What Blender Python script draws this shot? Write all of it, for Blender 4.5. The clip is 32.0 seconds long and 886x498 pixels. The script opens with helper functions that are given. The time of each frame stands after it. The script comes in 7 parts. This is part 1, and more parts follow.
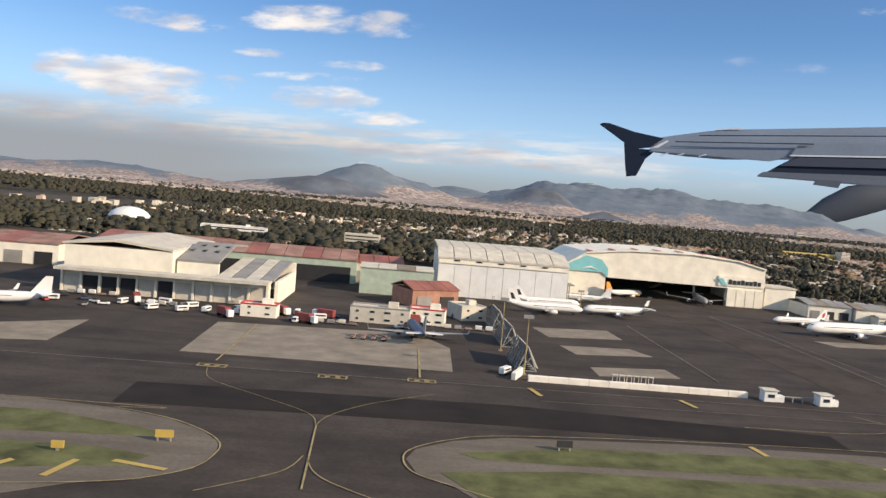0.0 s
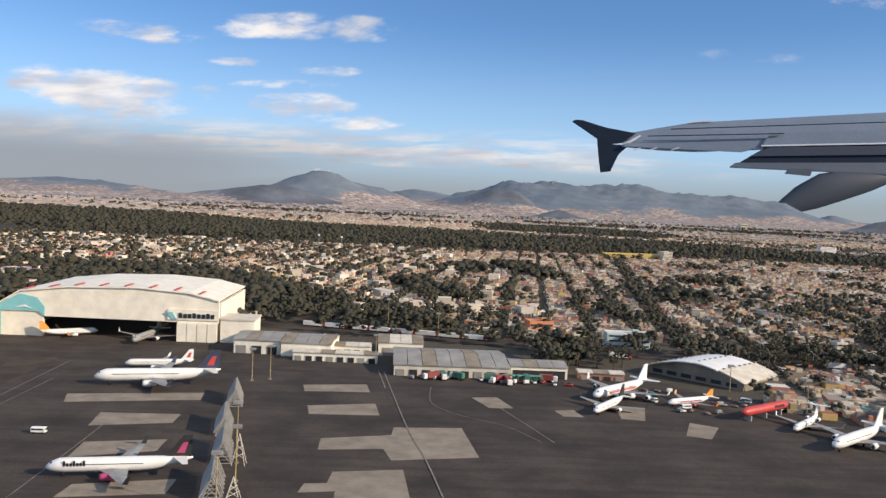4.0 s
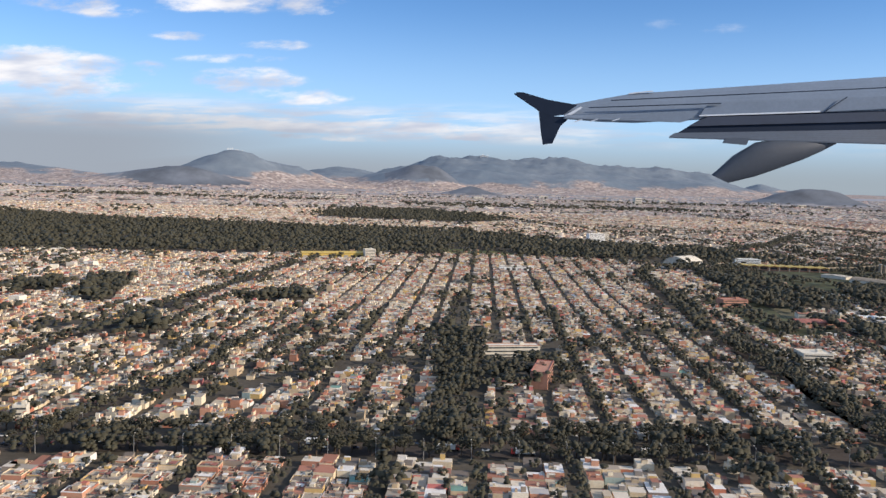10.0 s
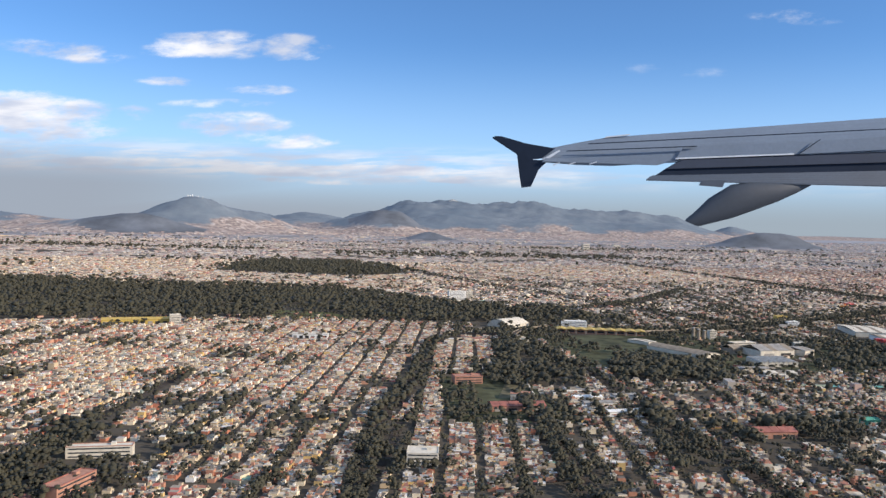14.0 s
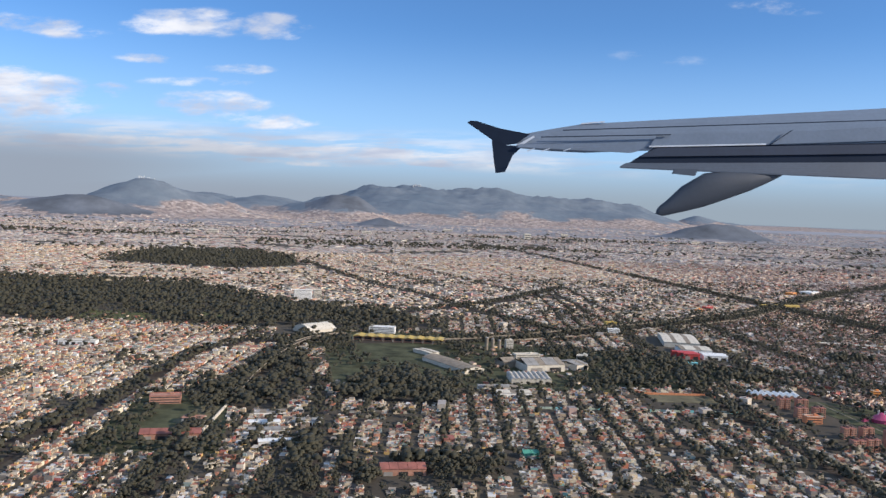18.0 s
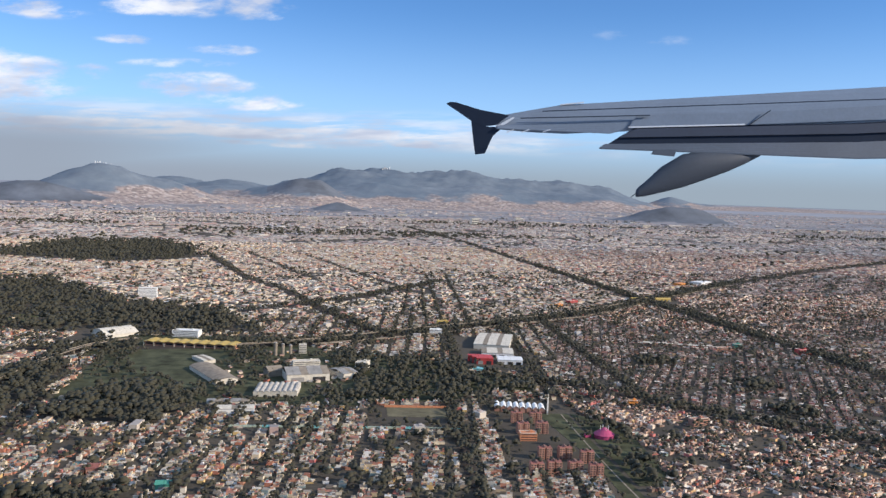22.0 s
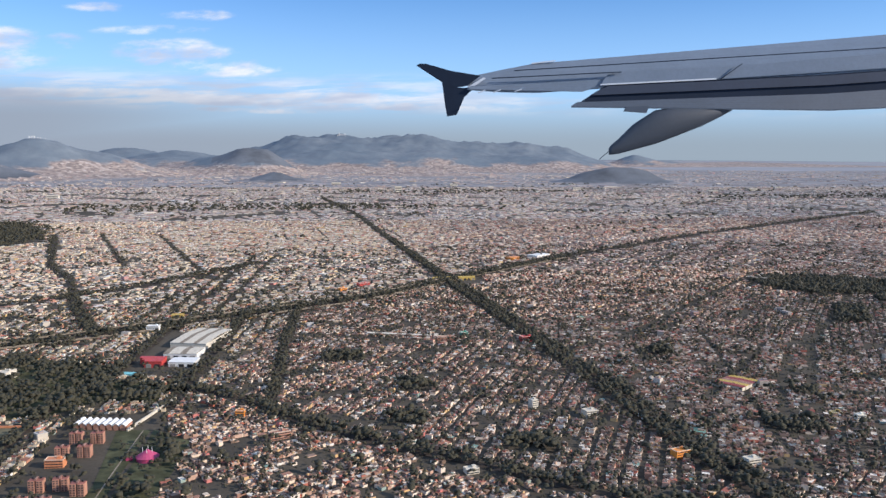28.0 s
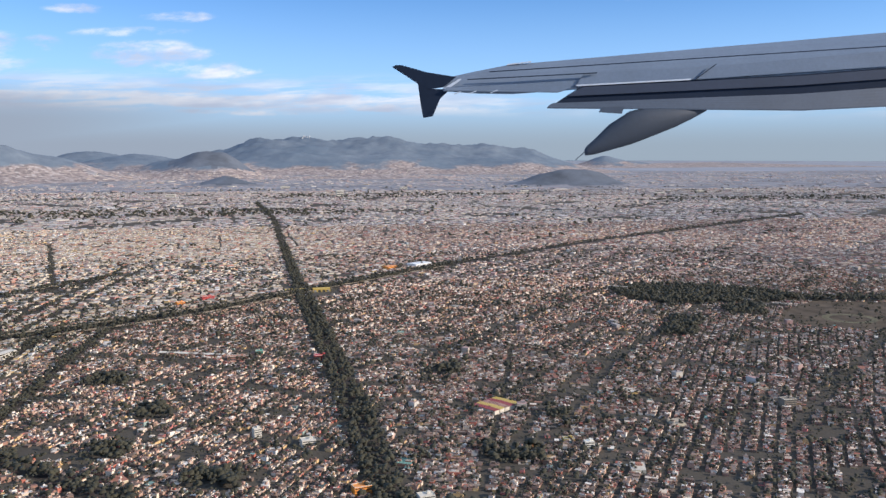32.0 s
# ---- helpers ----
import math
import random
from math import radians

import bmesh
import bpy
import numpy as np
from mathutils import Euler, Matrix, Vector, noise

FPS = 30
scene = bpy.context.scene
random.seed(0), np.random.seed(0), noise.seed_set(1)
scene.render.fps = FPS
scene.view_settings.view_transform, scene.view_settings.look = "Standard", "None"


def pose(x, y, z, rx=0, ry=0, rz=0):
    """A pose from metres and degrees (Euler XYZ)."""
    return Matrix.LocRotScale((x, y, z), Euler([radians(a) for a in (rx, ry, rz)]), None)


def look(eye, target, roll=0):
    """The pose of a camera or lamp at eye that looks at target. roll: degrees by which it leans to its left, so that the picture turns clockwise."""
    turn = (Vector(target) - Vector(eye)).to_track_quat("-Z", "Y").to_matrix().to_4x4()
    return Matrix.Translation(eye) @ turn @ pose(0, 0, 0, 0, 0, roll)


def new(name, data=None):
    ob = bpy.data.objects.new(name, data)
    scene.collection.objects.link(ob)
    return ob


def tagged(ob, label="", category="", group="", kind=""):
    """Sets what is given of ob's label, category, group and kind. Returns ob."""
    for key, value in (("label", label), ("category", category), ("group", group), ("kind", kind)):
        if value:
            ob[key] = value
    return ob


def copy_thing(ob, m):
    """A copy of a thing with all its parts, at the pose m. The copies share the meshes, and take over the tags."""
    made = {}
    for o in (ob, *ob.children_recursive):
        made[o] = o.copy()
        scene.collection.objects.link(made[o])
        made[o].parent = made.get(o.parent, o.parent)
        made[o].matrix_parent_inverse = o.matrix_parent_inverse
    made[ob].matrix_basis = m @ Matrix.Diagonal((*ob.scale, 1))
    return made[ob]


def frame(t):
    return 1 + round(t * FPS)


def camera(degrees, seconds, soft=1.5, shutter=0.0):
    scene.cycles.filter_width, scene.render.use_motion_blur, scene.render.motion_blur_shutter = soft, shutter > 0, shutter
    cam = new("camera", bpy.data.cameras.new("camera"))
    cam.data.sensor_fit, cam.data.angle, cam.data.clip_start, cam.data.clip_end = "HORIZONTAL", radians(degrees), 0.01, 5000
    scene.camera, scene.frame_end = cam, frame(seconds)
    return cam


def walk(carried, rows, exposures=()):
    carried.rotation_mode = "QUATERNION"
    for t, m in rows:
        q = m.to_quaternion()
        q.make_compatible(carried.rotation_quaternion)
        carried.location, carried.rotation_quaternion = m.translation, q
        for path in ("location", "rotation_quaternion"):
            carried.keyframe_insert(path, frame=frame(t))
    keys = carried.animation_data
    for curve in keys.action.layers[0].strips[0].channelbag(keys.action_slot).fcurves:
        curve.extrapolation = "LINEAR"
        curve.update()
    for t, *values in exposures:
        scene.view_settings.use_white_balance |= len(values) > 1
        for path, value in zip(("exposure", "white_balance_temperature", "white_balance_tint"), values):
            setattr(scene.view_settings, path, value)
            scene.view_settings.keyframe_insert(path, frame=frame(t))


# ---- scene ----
# The whole place stands at one tenth of life size: 1 m here is 10 m of the real city.
cam = camera(56.1, 32.0, soft=1.45)
PATH = [
    (0.0, 0.138, 0.001, 5.030, 86.81, -4.90, -2.19),
    (0.5, 4.286, 0.316, 5.482, 86.72, -5.28, -2.27),
    (1.0, 8.427, 0.611, 5.940, 86.35, -4.88, -1.91),
    (1.5, 12.561, 0.890, 6.404, 85.87, -5.19, -2.22),
    (2.0, 16.691, 1.151, 6.873, 85.87, -5.60, -3.19),
    (2.5, 20.817, 1.395, 7.348, 86.26, -5.16, -3.63),
    (3.0, 24.939, 1.624, 7.830, 86.47, -4.15, -3.37),
    (3.5, 29.058, 1.837, 8.317, 86.75, -3.22, -3.27),
    (5.5, 45.519, 2.549, 10.328, 87.43, -1.73, -4.23),
    (6.0, 49.634, 2.694, 10.847, 86.98, -1.79, -4.85),
    (6.5, 53.750, 2.827, 11.371, 86.20, -2.61, -5.41),
    (7.0, 57.868, 2.948, 11.901, 85.75, -3.18, -5.63),
    (7.5, 61.988, 3.059, 12.437, 85.80, -2.98, -5.86),
    (8.0, 66.110, 3.158, 12.979, 85.91, -1.62, -5.87),
    (8.5, 70.236, 3.248, 13.526, 86.01, -1.34, -6.04),
    (9.0, 74.365, 3.327, 14.079, 85.74, -1.68, -6.40),
    (9.5, 78.498, 3.397, 14.637, 85.47, -1.73, -6.55),
    (10.0, 82.635, 3.458, 15.200, 85.36, -1.67, -6.72),
    (10.5, 86.778, 3.510, 15.767, 85.34, -1.49, -6.81),
    (11.0, 90.925, 3.554, 16.338, 85.17, -1.52, -6.95),
    (11.5, 95.078, 3.590, 16.914, 85.13, -1.57, -7.27),
    (12.0, 99.237, 3.618, 17.493, 85.51, -1.56, -7.42),
    (12.5, 103.402, 3.638, 18.075, 86.24, -1.42, -7.46),
    (13.0, 107.573, 3.652, 18.660, 87.31, -1.25, -7.52),
    (13.5, 111.751, 3.658, 19.248, 88.12, -1.32, -7.59),
    (14.0, 115.936, 3.658, 19.838, 88.31, -1.37, -7.73),
    (14.5, 120.127, 3.651, 20.429, 88.20, -1.63, -7.92),
    (16.5, 136.966, 3.565, 22.799, 88.12, -2.37, -8.27),
    (17.0, 141.195, 3.530, 23.390, 87.75, -2.30, -8.59),
    (17.5, 145.431, 3.489, 23.979, 87.47, -2.29, -8.86),
    (18.0, 149.675, 3.443, 24.566, 87.23, -2.29, -9.15),
    (18.5, 153.926, 3.391, 25.149, 87.28, -2.36, -9.38),
    (19.0, 158.185, 3.335, 25.729, 87.51, -2.29, -9.48),
    (19.5, 162.451, 3.274, 26.304, 87.63, -2.23, -9.60),
    (20.0, 166.725, 3.207, 26.874, 87.52, -2.04, -9.72),
    (20.5, 171.006, 3.136, 27.437, 87.13, -2.03, -9.90),
    (21.0, 175.294, 3.060, 27.994, 86.77, -2.26, -10.07),
    (21.5, 179.589, 2.979, 28.544, 86.36, -2.19, -10.06),
    (22.0, 183.891, 2.894, 29.084, 85.98, -1.99, -10.13),
    (22.5, 188.200, 2.803, 29.615, 85.67, -1.93, -10.38),
    (23.0, 192.515, 2.708, 30.136, 85.45, -1.87, -10.74),
    (23.5, 196.836, 2.607, 30.646, 85.34, -1.70, -10.92),
    (24.0, 201.163, 2.502, 31.144, 85.13, -1.56, -11.07),
    (24.5, 205.496, 2.391, 31.628, 84.74, -1.19, -11.21),
    (25.0, 209.833, 2.275, 32.098, 84.56, -0.98, -11.37),
    (25.5, 214.176, 2.154, 32.554, 84.38, -1.01, -11.60),
    (27.5, 231.586, 1.611, 34.201, 83.65, -0.23, -11.51),
    (28.0, 235.947, 1.461, 34.565, 83.41, -0.42, -11.37),
    (28.5, 240.310, 1.304, 34.906, 83.59, -0.37, -11.34),
    (29.0, 244.674, 1.140, 35.225, 83.99, -0.25, -11.69),
    (29.5, 249.039, 0.969, 35.519, 83.92, -0.16, -11.88),
    (30.0, 253.405, 0.791, 35.788, 83.68, -0.18, -12.10),
    (30.5, 257.771, 0.605, 36.030, 83.54, -0.27, -12.35),
    (31.0, 262.136, 0.412, 36.244, 83.47, -0.25, -12.47),
    (31.5, 266.500, 0.210, 36.428, 83.50, -0.03, -12.53),
    (32.0, 270.862, -0.000, 36.582, 83.49, -0.14, -12.57),
]
walk(cam, [(t, pose(x, y, z, rx, ry, rz)) for t, x, y, z, rx, ry, rz in PATH], exposures=[(0.0, 0.04, 6900, 10), (3.0, -0.02, 6700, 10), (5.5, 0.0, 6500, 10), (8.0, 0.04, 6350, 10), (12.5, 0.16, 6250, 10), (17.0, 0.0, 6020, 10), (20.0, 0.04, 5980, 10), (25.0, 0.06, 5920, 10), (32.0, 0.08, 5850, 10)])

# ---- light: low morning sun behind the shoulder, blue sky with thin cloud ----
SUN_EL, SUN_AZ = radians(24.5), radians(116)      # compass angle from +y towards +x
world = bpy.data.worlds.new("sky")
scene.world = world
world.use_nodes = True
wn, wl = world.node_tree.nodes, world.node_tree.links
wn.clear()
w_out = wn.new("ShaderNodeOutputWorld")
w_bg = wn.new("ShaderNodeBackground")
w_bg.inputs["Strength"].default_value = 0.120
sky = wn.new("ShaderNodeTexSky")
sky.sky_type = "NISHITA"
sky.sun_disc = False
sky.sun_elevation, sky.sun_rotation = SUN_EL, SUN_AZ
sky.altitude, sky.air_density, sky.dust_density, sky.ozone_density = 2200, 1.0, 1.0, 2.2
wl.new(w_bg.outputs[0], w_out.inputs[0])


def wmath(op, a, b=None, c=None, clamp=False):
    n = wn.new("ShaderNodeMath")
    n.operation, n.use_clamp = op, clamp
    for k, v in enumerate((a, b, c)):
        if v is None:
            continue
        if isinstance(v, (int, float)):
            n.inputs[k].default_value = v
        else:
            wl.new(v, n.inputs[k])
    return n.outputs[0]


def wramp(v, lo, hi, a=0.0, b=1.0, smooth=True):
    n = wn.new("ShaderNodeMapRange")
    n.interpolation_type = "SMOOTHSTEP" if smooth else "LINEAR"
    wl.new(v, n.inputs[0])
    for k, val in zip((1, 2, 3, 4), (lo, hi, a, b)):
        n.inputs[k].default_value = val
    return n.outputs[0]


def wmix(fac, a, b):
    n = wn.new("ShaderNodeMix")
    n.data_type = "RGBA"
    wl.new(fac, n.inputs[0])
    for k, v in ((6, a), (7, b)):
        if isinstance(v, tuple):
            n.inputs[k].default_value = (*v, 1)
        else:
            wl.new(v, n.inputs[k])
    return n.outputs[2]


def wnoise(vec, scale, detail, rough=0.55):
    n = wn.new("ShaderNodeTexNoise")
    n.inputs["Scale"].default_value, n.inputs["Detail"].default_value, n.inputs["Roughness"].default_value = scale, detail, rough
    wl.new(vec, n.inputs["Vector"])
    return n.outputs[0]


w_co = wn.new("ShaderNodeTexCoord")
w_sep = wn.new("ShaderNodeSeparateXYZ")
wl.new(w_co.outputs["Generated"], w_sep.inputs[0])
dx, dy, dz = w_sep.outputs
ahead = wmath("MAXIMUM", dy, 0.02)
cu, cv = wmath("DIVIDE", dx, ahead), wmath("DIVIDE", dz, ahead)


def cloud_space(su, sv, shear=0.0):
    n = wn.new("ShaderNodeCombineXYZ")
    wl.new(wmath("MULTIPLY", cu, su), n.inputs[0])
    wl.new(wmath("ADD", wmath("MULTIPLY", cv, sv), wmath("MULTIPLY", cu, shear)), n.inputs[1])
    return n.outputs[0]


def cloud_patch(u, v, ru, rv, tilt=0.0):
    """1 in the middle of an oval patch of sky, 0 at its rim."""
    a = wmath("DIVIDE", wmath("SUBTRACT", cu, u), ru)
    b = wmath("DIVIDE", wmath("SUBTRACT", wmath("SUBTRACT", cv, v), wmath("MULTIPLY", wmath("SUBTRACT", cu, u), tilt)), rv)
    r = wmath("ADD", wmath("MULTIPLY", a, a), wmath("MULTIPLY", b, b))
    return wramp(r, 1.0, 0.0)


puffs = wnoise(cloud_space(15, 42, -4), 1.0, 8.0, 0.62)
wisps = wnoise(cloud_space(6, 60, -3), 1.0, 8.0, 0.62)
shade = wnoise(cloud_space(8, 40, -2), 1.0, 4.0, 0.5)
CLOUD_PATCHES = [   # across, up, half width, half height, tilt, weight
    (-0.145, 0.201, 0.10, 0.022, 0.06, 1.0), (-0.045, 0.203, 0.06, 0.022, 0.0, 1.0), (-0.30, 0.187, 0.09, 0.016, -0.05, 0.75),
    (-0.11, 0.110, 0.085, 0.022, 0.0, 1.0), (-0.045, 0.094, 0.07, 0.014, 0.05, 0.9), (-0.083, 0.153, 0.05, 0.010, 0.0, 0.8),
    (-0.19, 0.158, 0.05, 0.008, 0.0, 0.6), (-0.345, 0.112, 0.14, 0.040, -0.05, 1.1), (-0.225, 0.120, 0.035, 0.012, 0.0, 0.6),
    (0.425, 0.200, 0.09, 0.012, 0.0, 0.28), (0.585, 0.275, 0.10, 0.014, 0.05, 0.4)] + [(-0.13, 0.135, 0.10, 0.008, 0.05, 0.5),
    (-0.42, 0.070, 0.20, 0.02, 0.0, 0.8),
    (-0.22, 0.064, 0.18, 0.0085, 0.02, 1.1), (-0.04, 0.058, 0.14, 0.010, -0.04, 1.15), (0.08, 0.063, 0.12, 0.011, 0.02, 1.1), (0.17, 0.055, 0.12, 0.007, 0.0, 0.95), (0.0, 0.048, 0.12, 0.006, 0.0, 0.9)]
cover = None
for u, v, ru, rv, tilt, weight in CLOUD_PATCHES:
    p = wmath("MULTIPLY", cloud_patch(u, v, ru, rv, tilt), weight)
    cover = p if cover is None else wmath("MAXIMUM", cover, p)
puff = wmath("MULTIPLY", wramp(wmath("ADD", wmath("MULTIPLY", puffs, 1.5), wmath("MULTIPLY", cover, 0.42)), 0.84, 1.30), wramp(cover, 0.0, 0.6))
band = wmath("MULTIPLY", wramp(cv, 0.042, 0.056), wramp(cv, 0.100, 0.064))
band_left = wramp(cu, 0.5, 0.05)
bands = wmath("MULTIPLY", wmath("MULTIPLY", band, wramp(wisps, 0.40, 0.58)), wmath("ADD", wmath("MULTIPLY", band_left, 0.75), 0.22))
cloudiness = wmath("MAXIMUM", puff, bands, clamp=True)
front = wramp(dy, 0.02, 0.1)
cloudiness = wmath("MULTIPLY", cloudiness, front)
cloud_col = wmix(wramp(shade, 0.38, 0.62), (4.9, 5.2, 6.1), (8.0, 7.75, 7.7))
# the valley's brown-grey smog lies along the horizon, thickest to the west
smog = wmath("MULTIPLY", wmath("MAXIMUM", wramp(dz, 0.082, 0.008), wmath("MULTIPLY", wramp(dz, 0.098, 0.035), wramp(cu, 0.30, -0.30))), wmath("ADD", wmath("MULTIPLY", wramp(cu, 0.40, -0.25), 0.14), 0.80))
smog_hi = wramp(dz, 0.22, 0.02, 0.0, 0.6)
w_blue = wn.new("ShaderNodeMix")
w_blue.data_type, w_blue.blend_type = "RGBA", "MULTIPLY"
w_blue.inputs[0].default_value = 1.0
wl.new(sky.outputs[0], w_blue.inputs[6])
w_blue.inputs[7].default_value = (0.74, 1.0, 1.24, 1)
base_sky = wmix(smog_hi, w_blue.outputs[2], (4.5, 6.1, 8.0))
with_cloud = wmix(cloudiness, base_sky, cloud_col)
smog_col = wmix(wramp(cu, -0.35, 0.55), (2.8, 2.98, 3.35), (2.55, 2.7, 2.85))
# unseen bright cloud overhead and behind, added to lift the shadows
fill_cloud_noise = wnoise(w_co.outputs["Generated"], 2.2, 6.0, 0.6)
fill_cloud = wmath("MULTIPLY", wmath("MAXIMUM", wramp(dz, 0.34, 0.62), wramp(dy, 0.10, -0.25)), wramp(fill_cloud_noise, 0.30, 0.70, 0.15, 0.85))
with_cloud = wmix(fill_cloud, with_cloud, (5.5, 6.7, 8.6))
wl.new(wmix(smog, with_cloud, smog_col), w_bg.inputs[0])

sun = new("sun", bpy.data.lights.new("sun", "SUN"))
sun.data.energy, sun.data.angle, sun.data.color = 5.65, radians(0.6), (1.0, 0.83, 0.645)
sun_way = Vector((math.sin(SUN_AZ) * math.cos(SUN_EL), math.cos(SUN_AZ) * math.cos(SUN_EL), math.sin(SUN_EL)))
sun.matrix_world = look(sun_way * 100, (0, 0, 0))


# ---- materials ----
def material(name, rough=0.8, metal=0.0):
    m = bpy.data.materials.new(name)
    m.use_nodes = True
    t = m.node_tree
    b = t.nodes["Principled BSDF"]
    b.inputs["Roughness"].default_value, b.inputs["Metallic"].default_value = rough, metal
    if rough >= 0.8:      # dust and grit shine little
        b.inputs["Specular IOR Level"].default_value = 0.12
    return m, t.nodes, t.links, b


def ramp_node(nodes, stops, constant=False):
    n = nodes.new("ShaderNodeValToRGB")
    n.color_ramp.interpolation = "CONSTANT" if constant else "LINEAR"
    e = n.color_ramp.elements
    while len(e) < len(stops):
        e.new(0.5)
    for k, (p, c) in enumerate(stops):
        e[k].position, e[k].color = p, (*c, 1)
    return n


def noise_node(nodes, links, scale, detail=4.0, rough=0.6, vec=None):
    n = nodes.new("ShaderNodeTexNoise")
    n.inputs["Scale"].default_value, n.inputs["Detail"].default_value, n.inputs["Roughness"].default_value = scale, detail, rough
    if vec is None:
        g = nodes.new("ShaderNodeNewGeometry")
        vec = g.outputs["Position"]
    links.new(vec, n.inputs["Vector"])
    return n.outputs[0]


def mixed(nodes, links, fac, a, b, blend="MIX"):
    n = nodes.new("ShaderNodeMix")
    n.data_type, n.blend_type = "RGBA", blend
    for k, v in ((0, fac), (6, a), (7, b)):
        if isinstance(v, tuple):
            n.inputs[k].default_value = (*v, 1)
        elif isinstance(v, (int, float)):
            n.inputs[k].default_value = v
        else:
            links.new(v, n.inputs[k])
    return n.outputs[2]


def weathered(name, colour, rough=0.8, metal=0.0, spread=0.18, scale=3.0, fine=40.0, bump=0.0):
    """A painted or mineral surface with broad stains and fine grain."""
    m, n, l, b = material(name, rough, metal)
    broad, grain = noise_node(n, l, scale, 5), noise_node(n, l, fine, 3)
    lo = tuple(c * (1 - spread * 1.6) for c in colour)
    hi = tuple(min(1, c * (1 + spread)) for c in colour)
    c1 = mixed(n, l, ramp_out(n, l, broad, 0.3, 0.7), lo, hi)
    c2 = mixed(n, l, ramp_out(n, l, grain, 0.25, 0.75, 0, 0.35), c1, tuple(c * 0.6 for c in colour))
    l.new(c2, b.inputs["Base Color"])
    if bump:
        bn = n.new("ShaderNodeBump")
        bn.inputs["Strength"].default_value, bn.inputs["Distance"].default_value = bump, 0.02
        l.new(grain, bn.inputs["Height"])
        l.new(bn.outputs[0], b.inputs["Normal"])
    return m


def stained(name, light, dark):
    """Paving with soft patches, drawn-out tyre streaks and fine grit."""
    m, n, l, b = material(name, 0.9)
    g = n.new("ShaderNodeNewGeometry")
    drawn = n.new("ShaderNodeMapping")
    drawn.inputs["Scale"].default_value = (0.12, 1.6, 1.0)
    drawn.inputs["Rotation"].default_value = (0, 0, radians(3))
    l.new(g.outputs["Position"], drawn.inputs["Vector"])
    patches, streaks, grit = noise_node(n, l, 0.35, 5, 0.65), noise_node(n, l, 1.0, 5, 0.6, drawn.outputs[0]), noise_node(n, l, 10.0, 3)
    c = mixed(n, l, ramp_out(n, l, patches, 0.32, 0.66), dark, light)
    c = mixed(n, l, ramp_out(n, l, streaks, 0.45, 0.72, 0, 0.55), c, tuple(v * 0.75 for v in dark))
    c = mixed(n, l, ramp_out(n, l, grit, 0.4, 0.75, 0, 0.4), c, tuple(v * 0.6 for v in dark))
    l.new(c, b.inputs["Base Color"])
    return m


def ramp_out(nodes, links, v, lo, hi, a=0.0, b=1.0):
    n = nodes.new("ShaderNodeMapRange")
    links.new(v, n.inputs[0])
    for k, val in zip((1, 2, 3, 4), (lo, hi, a, b)):
        n.inputs[k].default_value = val
    return n.outputs[0]


WALLS = [(0.00, (0.52, 0.41, 0.27)), (0.12, (0.70, 0.58, 0.40)), (0.24, (0.30, 0.25, 0.20)), (0.34, (0.76, 0.67, 0.50)),
         (0.46, (0.46, 0.22, 0.14)), (0.54, (0.78, 0.71, 0.58)), (0.64, (0.55, 0.29, 0.19)), (0.71, (0.62, 0.43, 0.17)),
         (0.77, (0.24, 0.22, 0.20)), (0.875, (0.46, 0.18, 0.11)), (0.925, (0.30, 0.38, 0.36)), (0.945, (0.82, 0.80, 0.76)), (0.98, (0.56, 0.18, 0.16)), (0.993, (0.18, 0.24, 0.36))]
ROOFS = [(0.00, (0.38, 0.33, 0.27)), (0.20, (0.55, 0.46, 0.34)), (0.34, (0.17, 0.145, 0.125)), (0.44, (0.35, 0.155, 0.105)),
         (0.52, (0.70, 0.63, 0.52)), (0.69, (0.43, 0.19, 0.13)), (0.81, (0.14, 0.125, 0.11)), (0.88, (0.48, 0.14, 0.10)), (0.90, (0.82, 0.80, 0.76)), (0.975, (0.18, 0.34, 0.28)), (0.982, (0.48, 0.45, 0.42))]


EAST_WALLS = [(0.00, (0.17, 0.115, 0.085)), (0.14, (0.48, 0.31, 0.23)), (0.28, (0.84, 0.68, 0.52)), (0.40, (0.24, 0.155, 0.115)), (0.52, (0.60, 0.40, 0.30)),
              (0.63, (0.88, 0.76, 0.62)), (0.72, (0.36, 0.20, 0.145)), (0.81, (0.68, 0.46, 0.22)), (0.86, (0.50, 0.15, 0.10)), (0.90, (0.86, 0.80, 0.72)), (0.965, (0.30, 0.40, 0.36)), (0.98, (0.60, 0.20, 0.18))]


EAST_ROOFS = [(0.00, (0.14, 0.105, 0.085)), (0.22, (0.27, 0.19, 0.15)), (0.38, (0.72, 0.62, 0.50)), (0.48, (0.10, 0.08, 0.07)), (0.62, (0.34, 0.18, 0.13)), (0.72, (0.19, 0.145, 0.12)),
              (0.84, (0.84, 0.78, 0.68)), (0.90, (0.40, 0.13, 0.09)), (0.94, (0.46, 0.36, 0.28)), (0.985, (0.18, 0.32, 0.28))]


